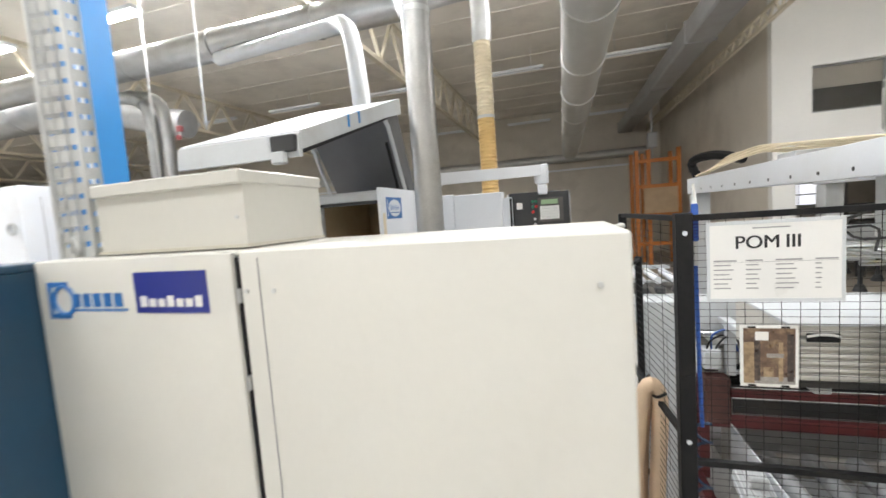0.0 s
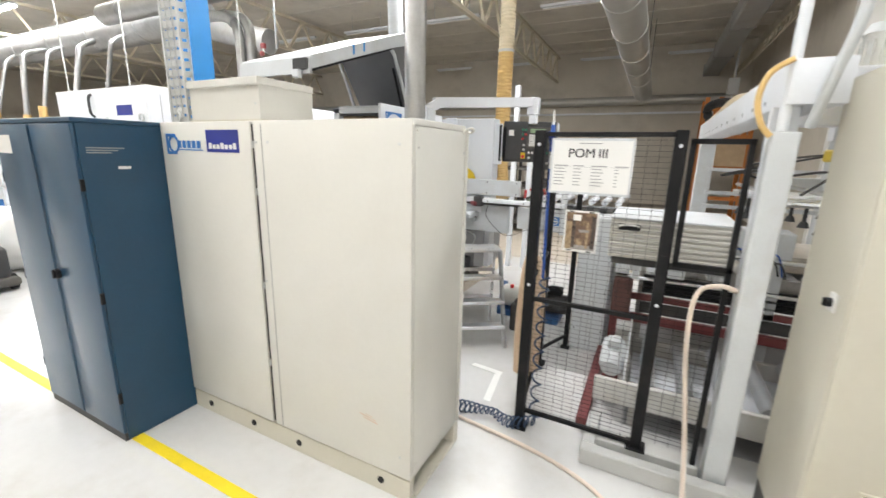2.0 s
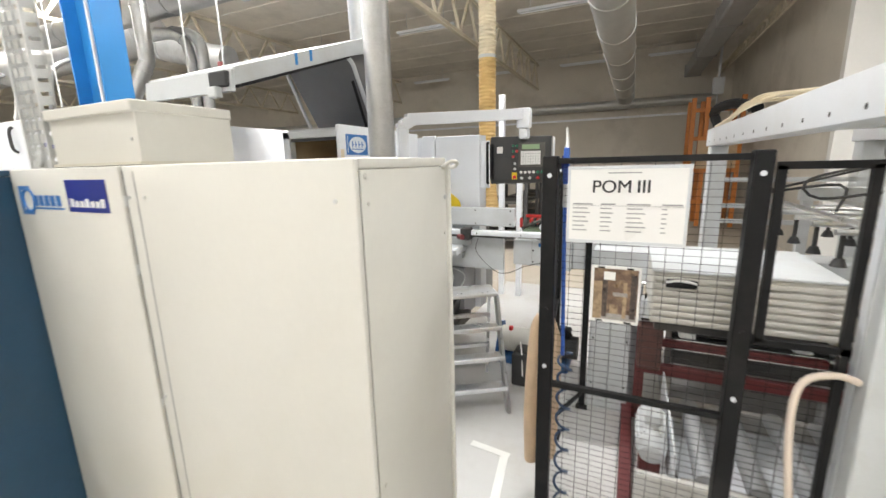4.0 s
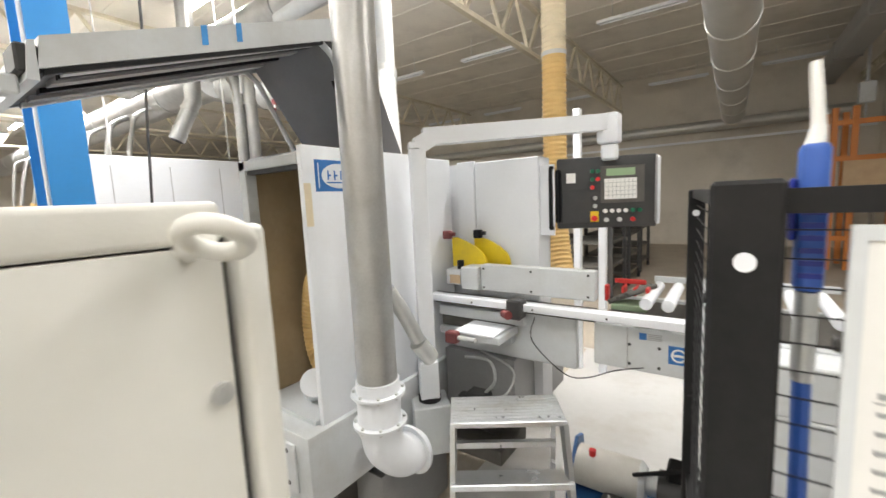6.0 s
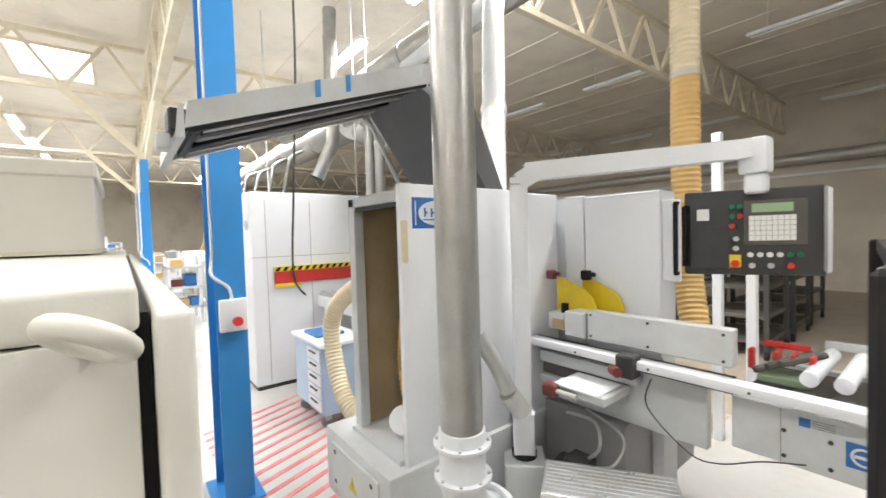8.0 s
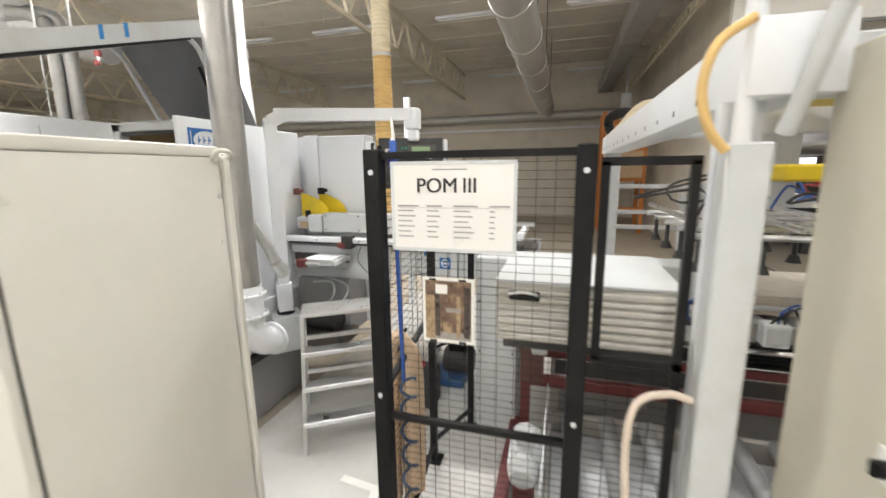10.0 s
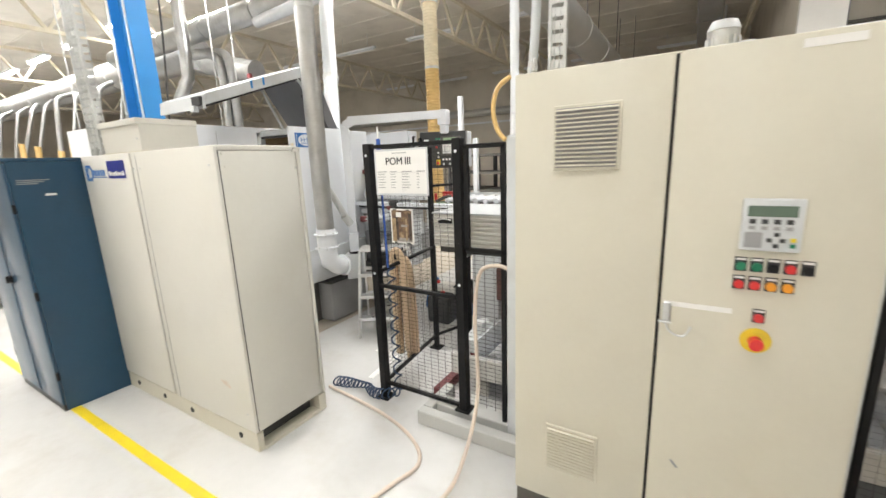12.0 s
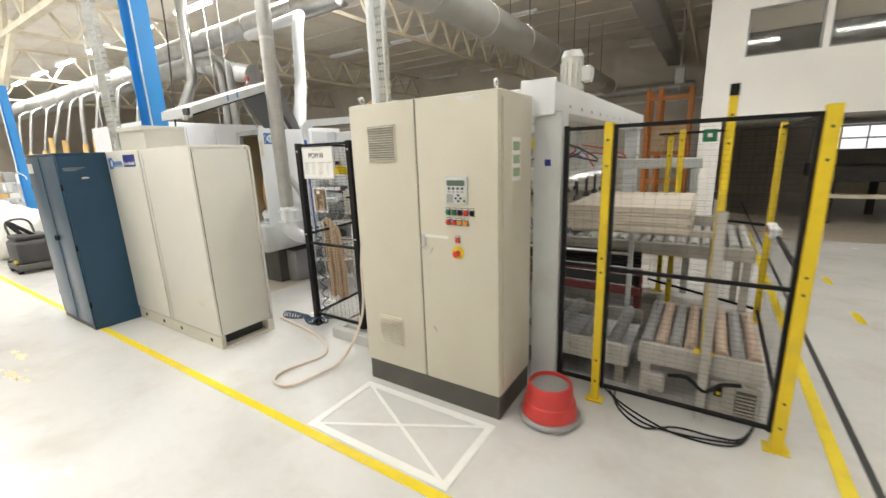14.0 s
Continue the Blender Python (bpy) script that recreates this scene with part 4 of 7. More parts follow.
part("coupling", R((AGX, AGY, 1.61), (AGX, AGY, 1.70), 0.0095, 12), M_STEEL, ag, "steel coupling")
hs = bm_new()
hose(hs, [(AGX, AGY, 1.62), (AGX + 0.005, AGY, 1.3), (AGX + 0.012, AGY, 0.98)], 0.008, 8, 0, 0.04)
part("hose", hs, M_CABLEB, ag, "blue air hose")
pts = []
for i in range(300):
    u = i / 299
    if u < 0.4:
        v = u / 0.4
        a = v * 2 * math.pi * 9
        pts.append(Vector((AGX + 0.02 + 0.028 * math.cos(a), AGY + 0.02 + 0.028 * math.sin(a), 0.98 - 0.93 * v ** 1.15)))
    else:
        v = (u - 0.4) / 0.6
        a = v * 2 * math.pi * 17
        rr = 0.03 + 0.008 * math.sin(9 * v)
        pts.append(Vector((AGX + 0.05 - 0.55 * v + 0.012 * math.cos(a), 2.03 - 0.12 * v - 0.08 * math.sin(math.pi * min(1, 2 * v)) + rr * math.cos(a), 0.04 + rr * math.sin(a))))
part("coil", tube(bm_new(), smooth_path(pts, 3), 0.006, 6), mat("dark_coil", (0.03, 0.06, 0.12), 0.35), ag, "dark blue spiral hose")

fh = thing("floor_hose", (1.4, 1.3, 0), "pale beige air hose looped over the floor", "hose")
bm = bm_new()
hose(bm, [(0.38, 1.86, 0.012), (0.95, 1.78, 0.012), (1.3, 1.66, 0.012), (1.46, 1.5, 0.012), (1.42, 1.3, 0.013), (1.39, 1.12, 0.014), (1.48, 1.01, 0.016), (1.63, 1.04, 0.02), (1.7, 1.25, 0.03), (1.72, 1.5, 0.06), (1.71, 1.76, 0.35), (1.66, 1.85, 0.8), (1.67, 1.9, 1.05), (1.76, 1.93, 1.1), (1.84, 1.94, 1.08)], 0.0115, 10, 0, 0.02)
part("hose", bm, M_HOSEP, fh)

bh = thing("canvas_hose", (0.78, 2.3, 0.2), "thick beige ribbed hose hanging in loops on fence", "hose")
part("outer_loop", hose(bm_new(), [(0.72, 2.34, 0.16), (0.715, 2.33, 0.5), (0.745, 2.29, 0.92), (0.785, 2.27, 1.03), (0.825, 2.29, 0.93), (0.815, 2.33, 0.55), (0.8, 2.35, 0.2)], 0.033, 12, 0.0025, 0.008), M_HOSEB, bh)
part("inner_loop", hose(bm_new(), [(0.77, 2.41, 0.1), (0.75, 2.4, 0.4), (0.765, 2.37, 0.82), (0.8, 2.35, 0.95), (0.83, 2.37, 0.84), (0.82, 2.41, 0.45), (0.81, 2.43, 0.14)], 0.03, 12, 0.0025, 0.008), M_HOSEB, bh)
part("hook", hose(bm_new(), [(0.83, 2.2, 1.02), (0.8, 2.24, 0.985), (0.785, 2.3, 0.99), (0.79, 2.36, 1.04)], 0.007, 8, 0, 0.01), M_BLACK, bh, "black hook")

# ---- step ladder ----
LD = thing("step_ladder", (0.1, 3.0, 0), "aluminium step ladder with ribbed platform and three treads", "ladder")
c0, cx_, = Vector((-0.12, 2.83, 0)), Vector((0.43, 0.28, 0)).normalized()
cy_ = Vector((-cx_.y, cx_.x, 0))
Wd = 0.5


def lp(u, v, z):
    return c0 + cx_ * u + cy_ * v + Vector((0, 0, z))


LH = 0.85
rotL = Matrix.Rotation(math.atan2(cx_.y, cx_.x), 3, "Z")


def lbox(u0, u1, v0, v1, z0, z1, bev=0.0):
    c = lp((u0 + u1) / 2, (v0 + v1) / 2, 0)
    return box(bm_new(), c.x - (u1 - u0) / 2, c.x + (u1 - u0) / 2, c.y - (v1 - v0) / 2, c.y + (v1 - v0) / 2, z0, z1, bev, 1, rotL)


plat = part("platform", lbox(0, Wd, 0.0, 0.24, LH - 0.025, LH, 0.003), M_ALU, LD)
for i in range(9):
    part("rib", lbox(0.01, Wd - 0.01, 0.012 + i * 0.026, 0.02 + i * 0.026, LH, LH + 0.003), M_ALU, plat)
for u in (0.012, Wd - 0.012):
    s = 1 if u > 0.2 else -1
    part("stile", bar(bm_new(), lp(u, 0.02, LH - 0.02), lp(u + 0.03 * s, -0.2, 0.0), 0.022, 0.05), M_ALU, LD)
    part("rear_leg", bar(bm_new(), lp(u, 0.22, LH - 0.02), lp(u + 0.03 * s, 0.42, 0.0), 0.022, 0.035), M_ALU, LD)
for k, z in enumerate((0.62, 0.41, 0.2)):
    v = 0.02 - 0.22 * (LH - z) / LH
    ex = 0.03 * (LH - z) / LH
    part("tread", lbox(-ex, Wd + ex, v - 0.04, v + 0.06, z - 0.03, z, 0.003), M_ALU, LD)
part("brace", bar(bm_new(), lp(0, 0.24, 0.6), lp(Wd, 0.24, 0.6), 0.025, 0.03), M_ALU, LD)
part("brace", bar(bm_new(), lp(0, 0.33, 0.3), lp(Wd, 0.33, 0.3), 0.025, 0.03), M_ALU, LD)

# ---- edge banding machine ----
MX, MY0, MY1, MZ = -0.6, 2.545, 3.63, 2.058
MXL = -1.09
E = thing("edge_banding_machine", (-0.8, 3.0, 0), "light grey edge banding machine with raised hood and open end", "machine")
bm = bm_new()
box(bm, MX - 0.03, MX, MY0, 3.36, 0.55, MZ, 0.006, 2)
part("side_panel", bm, M_WHITE, E)
part("side_panel", B(MX - 0.035, MX - 0.004, 3.365, MY1, 0.55, MZ - 0.01, 0.005), M_WHITE, E)
part("panel_joint", B(MX - 0.001, MX + 0.0015, MY0 + 0.01, 3.35, 0.83, 0.834), M_GREY, E)
part("rear_wall", B(MXL, MX - 0.03, 3.3, MY1, 0.55, MZ - 0.02), M_WHITE, E)
part("lining", B(MXL + 0.03, MX - 0.031, 3.285, 3.3, 0.86, MZ - 0.05), M_BROWN, E, "dusty brown sheet lining")
part("lining", B(MXL + 0.02, MXL + 0.03, MY0 + 0.06, 3.285, 0.86, MZ - 0.05), M_BROWN, E, "dusty brown sheet lining")
part("lining", B(MX - 0.036, MX - 0.031, MY0 + 0.06, 3.285, 0.86, MZ - 0.05), M_BROWN, E, "dusty brown sheet lining")
part("left_wall", B(MXL, MXL + 0.02, MY0 + 0.055, 3.3, 0.55, MZ - 0.03), M_GREYW, E)
part("jamb", B(MXL, MXL + 0.06, MY0, MY0 + 0.055, 0.86, MZ - 0.03, 0.004), M_GREYW, E)
part("lintel", B(MXL, MX - 0.031, MY0, MY0 + 0.055, MZ - 0.075, MZ - 0.03, 0.004), M_GREYW, E)
part("lintel_seal", B(MXL + 0.06, MX - 0.031, MY0 + 0.01, MY0 + 0.05, MZ - 0.095, MZ - 0.0755), M_DARK, E)
part("roof", B(MXL, MX - 0.031, MY0 + 0.056, 3.3, MZ - 0.03, MZ - 0.012), M_GREYW, E)
part("sill", B(MXL, MX - 0.031, MY0 - 0.02, 3.28, 0.84, 0.86), M_GREYW, E)
part("yellow_strip", B(MX + 0.0005, MX + 0.003, MY0 + 0.002, MY0 + 0.035, 1.72, 1.9), M_HOSEW, E, "yellowed adhesive strip")
bg = part("maker_badge", B(MX, MX + 0.0015, 2.607, 2.85, 1.865, 2.0), M_LOGOBLUE, E, "flat blue printed maker badge")
bm = bm_new()
prism(bm, [(2.735 + 0.095 * math.cos(2 * math.pi * k / 32), 1.932 + 0.054 * math.sin(2 * math.pi * k / 32)) for k in range(32)], "x", MX + 0.001, MX + 0.0025)
box(bm, MX + 0.001, MX + 0.0025, 2.622, 2.627, 1.88, 1.985)
part("badge_oval", bm, M_WHITE, bg, "white oval")
bm = bm_new()
for k in range(4):
    box(bm, MX + 0.002, MX + 0.0035, 2.67 + k * 0.036, 2.678 + k * 0.036, 1.915, 1.955)
    box(bm, MX + 0.002, MX + 0.0035, 2.678 + k * 0.036, 2.69 + k * 0.036, 1.93, 1.938)
box(bm, MX + 0.002, MX + 0.0035, 2.665, 2.8, 1.9, 1.906)
part("badge_bars", bm, M_LOGOBLUE, bg)
bs = part("base_box", B(-1.24, -0.575, 2.44, 3.62, 0.5, 0.838, 0.01, 2), M_GREYW, E)
part("cover", B(-1.14, -0.66, 2.428, 2.44, 0.56, 0.79, 0.005), M_GREYW, bs)
bm = bm_new()
prism(bm, [(-0.945, 0.635), (-0.865, 0.635), (-0.905, 0.71)], "y", 2.426, 2.428)
part("warning_sign", bm, M_YELLOW, bs, "yellow triangular warning sticker")
bm = bm_new()
prism(bm, [(-0.91, 0.69), (-0.9, 0.672), (-0.907, 0.671), (-0.9, 0.65), (-0.915, 0.675), (-0.906, 0.676)], "y", 2.4252, 2.426)
part("warning_bolt", bm, M_INK, bs)
for x, z in ((-1.1, 0.75), (-0.72, 0.75), (-1.1, 0.6), (-0.72, 0.6)):
    part("hole", R((x, 2.4265, z), (x, 2.43, z), 0.012, 10), M_INK, bs)
part("under_frame", B(-1.1, -0.75, 2.7, 3.6, 0.0, 0.5), M_PLINTH, E, "dark machine foot")
part("catch_bin", B(-0.98, -0.56, 2.83, 3.4, 0.01, 0.44, 0.02, 2), M_GREY, E, "grey waste bin below the machine")
part("bin_rim", B(-1.0, -0.54, 2.81, 3.42, 0.44, 0.47, 0.008), M_DARK, E)
bm = bm_new()
hose(bm, [(-0.74, 2.74, 1.5), (-0.88, 2.77, 1.42), (-0.955, 2.79, 1.22), (-0.92, 2.78, 1.04), (-0.76, 2.74, 0.92)], 0.05, 14, 0.006, 0.012)
part("inner_hose", bm, M_HOSEY, E, "yellow ribbed hose inside the open end")
bm = bm_new()
rod(bm, (-0.86, 2.7, 0.86), (-0.74, 2.62, 0.98), 0.05, 16, 0.07)
part("spout", bm, M_WHITE, E)
bm = bm_new()
bar(bm, (-0.86, 3.28, 1.2), (-0.72, 3.28, 1.9), 0.006)
part("lining_crease", bm, M_HOSEW, E)

# raised hood: lid over the aisle and back plate
hd = part("hood", prism(bm_new(), [(1.80, 2.235), (1.80, 2.262), (2.94, 2.668), (2.95, 2.64)], "x", -1.25, MX), M_WHITE, E, "white sheet metal hood, raised")
for xx in (MX - 0.004, -1.25):
    part("hood_rim", prism(bm_new(), [(1.79, 2.18), (1.80, 2.262), (2.94, 2.668), (2.96, 2.57), (2.72, 2.50)], "x", xx, xx + 0.012), M_GREYW, hd)
part("hood_lining", prism(bm_new(), [(1.83, 2.20), (1.83, 2.234), (2.93, 2.628), (2.93, 2.59), (2.72, 2.515)], "x", -1.235, MX - 0.02), M_HOODGREY, hd, "dark foam hood lining")
for xr, wr, mr_ in ((-0.66, 0.02, M_GREYW), (-0.71, 0.014, M_BLACK), (-0.8, 0.03, M_GREY), (-0.93, 0.02, M_BLACK), (-1.06, 0.03, M_GREY), (-1.18, 0.02, M_GREYW)):
    part("lining_rib", prism(bm_new(), [(1.85, 2.188), (1.85, 2.204), (2.7, 2.508), (2.7, 2.49)], "x", xr - wr, xr + wr), mr_, hd)
part("rim_gasket", prism(bm_new(), [(1.80, 2.166), (1.80, 2.18), (2.7, 2.495), (2.7, 2.481)], "x", MX - 0.01, MX + 0.008), M_BLACK, hd, "black rubber gasket")
part("hood_end_cap", prism(bm_new(), [(1.765, 2.15), (1.775, 2.245), (1.79, 2.25), (1.79, 2.15)], "x", -1.24, MX + 0.01), M_GREYW, hd, "light grey end profile")
for y in (2.2, 2.32):
    z = 2.262 + (y - 1.8) * (2.668 - 2.262) / 1.14
    part("tape", prism(bm_new(), [(y, z - 0.06), (y + 0.02, z - 0.054), (y + 0.02, z + 0.0085), (y, z + 0.002)], "x", MX - 0.02, MX + 0.01), M_COLBLUE, hd, "blue tape strip")
part("hood_catch", B(-0.72, -0.6, 1.75, 1.80, 2.17, 2.24, 0.006), M_DARK, hd)
part("hood_catch", B(-0.70, -0.64, 1.72, 1.76, 2.12, 2.17, 0.006), M_GREYW, hd)
bk = part("hood_back", prism(bm_new(), [(2.74, 2.53), (2.94, 2.6), (3.2, 2.05), (3.08, 2.05)], "x", -1.2, MX - 0.02), M_HOODGREY, E, "dark grey hood back plate")
for xx in (MX - 0.012, -1.2):
    part("hood_frame", hose(bm_new(), [(xx, 2.40, 2.42), (xx, 2.62, 2.5), (xx, 2.74, 2.47), (xx, 2.8, 2.38), (xx, 2.98, 2.05)], 0.014, 8, 0, 0.03), M_GREYW, E, "grey tubular hood frame")
bm = bm_new()
rod(bm, (MX - 0.04, 2.93, 2.03), (MX - 0.04, 2.78, 2.36), 0.011, 8)
part("gas_spring", bm, M_BLACK, E)

# second and third cabinets behind
for x0, x1, zt in ((-0.575, -0.452, 2.03), (-0.445, -0.04, 2.02)):
    part("cabinet_door", B(x0, x1, 3.66, 3.69, 1.2, zt, 0.005), M_WHITE, E)
part("cabinet_body", B(-1.09, -0.045, 3.691, 3.84, 0.5, 2.02), M_WHITE, E)
part("handle_plate", B(-0.04, 0.04, 3.685, 3.70, 1.58, 1.97, 0.003), M_WHITE, E)
bm = bm_new()
bar(bm, (0.03, 3.66, 1.62), (0.03, 3.66, 1.95), 0.016)
bar(bm, (0.03, 3.66, 1.62), (0.03, 3.69, 1.62), 0.016)
bar(bm, (0.03, 3.66, 1.95), (0.03, 3.69, 1.95), 0.016)
part("door_handle", bm, M_BLACK, E, "black bow handle")
for x0, y in ((-0.55, 3.54), (-0.44, 3.62)):
    bm = bm_new()
    out = [(x0, 1.40), (x0, 1.575), (x0 + 0.03, 1.578), (x0 + 0.1, 1.553), (x0 + 0.17, 1.52), (x0 + 0.215, 1.482), (x0 + 0.235, 1.44), (x0 + 0.238, 1.40)]
    prism(bm, out, "y", y, y + 0.012)
    part("saw_guard", bm, M_YELLOW, E, "yellow curved guard plate")
for x, y, m in ((-0.55, 3.5, M_REDDK), (-0.385, 3.58, M_BLACK)):
    bm = B(x - 0.03, x + 0.02, y - 0.02, y + 0.02, 1.57, 1.62, 0.006)
    rod(bm, (x + 0.02, y, 1.6), (x + 0.045, y, 1.6), 0.012, 10)
    part("clamp_knob", bm, m, E)
# infeed fence bar and rail
part("fence_bar", B(-0.30, 0.32, 3.44, 3.50, 1.29, 1.436, 0.004), M_GREYW, E, "light grey infeed fence bar")
for x in (-0.28, 0.0, 0.29):
    for z in (1.31, 1.415):
        screw(E, x, 3.44, z, "y", 0.006, M_DARK)
part("gear_box", B(-0.42, -0.305, 3.42, 3.56, 1.29, 1.42, 0.006), M_GREYW, E)
part("gear_cover", B(-0.53, -0.425, 3.43, 3.55, 1.31, 1.40, 0.006), M_GREYW, E)
part("gear_plate", B(-0.50, -0.43, 3.425, 3.43, 1.32, 1.37), M_WOOD, E)
part("gear_knob", R((-0.45, 3.47, 1.40), (-0.45, 3.47, 1.45), 0.02, 12), M_BLACK, E)
rl = part("guide_rail", B(-0.6, 0.76, 3.335, 3.408, 1.228, 1.266, 0.006, 2), M_WHITE, E, "long aluminium guide rail")
part("rail_shadow_gap", B(-0.6, 0.33, 3.409, 3.44, 1.2, 1.262), M_DARK, E)
for x in (-0.3, 0.05, 0.4):
    screw(E, x, 3.335, 1.245, "y", 0.005, M_DARK)
part("rail_block", B(-0.08, 0.0, 3.30, 3.38, 1.19, 1.29, 0.008), M_DARK, E)
part("rail_knob", R((-0.09, 3.30, 1.22), (-0.05, 3.27, 1.22), 0.022, 12), M_REDDK, E)
part("apron", B(-0.57, 0.23, 3.45, 3.49, 0.93, 1.2, 0.004), M_GREYW, E)
part("lower_beam", B(-0.57, -0.03, 3.40, 3.449, 1.13, 1.19, 0.004), M_GREYW, E)
part("lower_beam", B(-0.57, -0.1, 3.40, 3.449, 1.02, 1.06, 0.004), M_GREYW, E)
part("dark_slot", B(-0.57, -0.1, 3.43, 3.449, 1.061, 1.129), M_PLINTH, E)
part("tray", B(-0.30, -0.08, 3.16, 3.36, 1.128, 1.14, 0.003), M_WHITE, E, "small white support tray")
part("tray_bracket", B(-0.33, -0.06, 3.18, 3.4, 1.09, 1.127, 0.004), M_GREYW, E)
kb = part("tray_knob", B(-0.34, -0.27, 3.12, 3.17, 1.08, 1.14, 0.008), M_REDDK, E, "dark red clamp block")
part("screw_spindle", R((-0.27, 3.145, 1.11), (-0.17, 3.145, 1.11), 0.012, 10), M_STEEL, E)
part("under_table", B(-0.55, -0.1, 3.42, 4.2, 0.5, 0.92), M_GREY, E)
part("drive_motor", R((-0.38, 3.3, 0.66), (-0.12, 3.3, 0.62), 0.075, 18), M_DARK, E, "dark drive motor")
part("motor_box", B(-0.3, -0.18, 3.22, 3.32, 0.70, 0.78, 0.01), M_DARK, E)
part("motor_base", B(-0.6, -0.05, 3.15, 3.45, 0.48, 0.56, 0.006), M_PLINTH, E)
bm = bm_new()
hose(bm, [(-0.2, 3.28, 0.78), (-0.12, 3.24, 0.88), (-0.22, 3.36, 0.92), (-0.4, 3.39, 0.9)], 0.008, 8, 0, 0.02)
hose(bm, [(-0.17, 3.26, 0.76), (-0.06, 3.25, 0.82), (-0.08, 3.36, 0.9), (-0.3, 3.41, 0.95)], 0.006, 8, 0, 0.02)
part("motor_cable", bm, M_STEEL, E)
bm = bm_new()
hose(bm, [(0.05, 3.36, 1.2), (0.06, 3.3, 1.1), (0.2, 3.34, 0.95), (0.3, 3.36, 0.94), (0.43, 3.37, 1.0), (0.55, 3.39, 1.03)], 0.0028, 8, 0, 0.02)
part("loose_cable", bm, M_DARK, E)
# outfeed roller table
cv = part("roller_table", B(0.325, 0.72, 3.41, 3.46, 1.0, 1.2, 0.004), M_GREYW, E, "grey roller table side with blue badge")
part("table_seam", B(0.47, 0.4725, 3.408, 3.41, 1.005, 1.195), M_GREY, cv)
part("table_rear", B(0.325, 1.3, 3.98, 4.02, 1.0, 1.2), M_GREYW, E)
part("table_side", B(0.77, 1.3, 3.42, 3.46, 1.0, 1.2, 0.004), M_GREYW, E)
part("table_leg", B(1.2, 1.26, 3.47, 3.53, 0, 1.0), M_GREYW, E)
part("table_leg", B(1.2, 1.26, 3.92, 3.98, 0, 1.0), M_GREYW, E)
part("end_post", B(0.72, 0.768, 3.385, 3.44, 0.985, 1.345, 0.005), M_GREYW, E)
bg = part("badge", B(0.635, 0.715, 3.4065, 3.41, 1.06, 1.14), M_LOGOBLUE, cv, "blue square badge with a white ring")
bm = bm_new()
torus(bm, (0.675, 3.406, 1.1), 0.026, 0.004, (0, 1, 0), 24, 6)
box(bm, 0.655, 0.695, 3.4045, 3.4065, 1.095, 1.105)
part("badge_ring", bm, M_PAPER, bg)
part("badge", B(0.52, 0.55, 3.4075, 3.41, 1.15, 1.18), M_LOGOBLUE, cv)
bm = bm_new()
for k in range(4):
    box(bm, 0.555, 0.61, 3.4085, 3.41, 1.152 + 0.008 * k, 1.155 + 0.008 * k)
part("print", bm, M_INKGREY, cv)
for x in (0.48, 0.6):
    for z in (1.03, 1.12):
        screw(cv, x, 3.41, z, "y", 0.007, M_DARK)
for x in (0.53, 0.62, 0.72, 0.85, 0.96, 1.07, 1.18):
    rr = part("roller", R((x, 3.50, 1.287), (x, 3.93, 1.287), 0.027, 18), M_WHITE, E, "white conveyor roller")
    part("roller_bracket", B(x - 0.03, x + 0.03, 3.42, 3.49, 1.205, 1.25, 0.006), M_DARK, rr)
part("table_bed", B(0.33, 1.28, 3.5, 3.95, 1.15, 1.19), M_PLINTH, E)
part("table_rail", B(0.5, 1.25, 3.97, 4.0, 1.3, 1.33), M_GREYW, E)
part("red_bracket", B(0.35, 0.5, 3.7, 3.71, 1.335, 1.36, 0.003), M_RED, E, "red sheet bracket")
part("red_bracket", B(0.335, 0.352, 3.56, 3.6, 1.27, 1.35, 0.004), M_RED, E, "red sheet bracket")
for k in range(3):
    part("red_lug", B(0.4 + 0.055 * k, 0.415 + 0.055 * k, 3.62, 3.7, 1.29, 1.335, 0.003), M_RED, E, "red sheet lug")
part("green_guide", B(0.37, 0.53, 3.54, 3.68, 1.235, 1.262, 0.004), mat("dull_green_paint", (0.2, 0.27, 0.17), 0.5, dirt=(0.3, 0.28, 0.22), dscale=8, damt=0.5), E, "dull green guide plate")
bm = bm_new()
for k in range(3):
    rod(bm, (0.36 + 0.04 * k, 3.55, 1.27 + 0.02 * k), (0.5 + 0.02 * k, 3.72, 1.33), 0.013, 8)
part("linkage", bm, M_PLINTH, E)
# swivel arm and control panel
aw = 0.085
ARX, ARY = -0.488, 3.163
turn45 = Matrix.Rotation(radians(45), 3, "Z")
part("arm_post", B(ARX - 0.042, ARX + 0.042, ARY - 0.042, ARY + 0.042, 0.95, 2.07, 0.012, 2, turn45), M_WHITE, E, "white square swivel arm post")
part("arm_sleeve", B(ARX - 0.052, ARX + 0.052, ARY - 0.052, ARY + 0.052, 0.74, 0.95, 0.006, 1, turn45), M_WHITE, E)
part("arm_ring", R((ARX, ARY, 0.72), (ARX, ARY, 0.745), 0.062, 20), M_BLACK, E)
part("arm_foot", B(ARX - 0.1, ARX + 0.1, ARY - 0.1, ARY + 0.1, 0.45, 0.72, 0.006, 1, turn45), M_GREYW, E)
p0, p1 = Vector((ARX + 0.01, ARY + 0.01, 2.125)), Vector((0.25, 3.90, 2.185))
bm = bm_new()
bar(bm, p0 + (p1 - p0).normalized() * 0.02, p1, 0.085, 0.085)
box(bm, ARX - 0.0425, ARX + 0.0425, ARY - 0.0425, ARY + 0.0425, 2.07, 2.1, 0, 1, turn45)
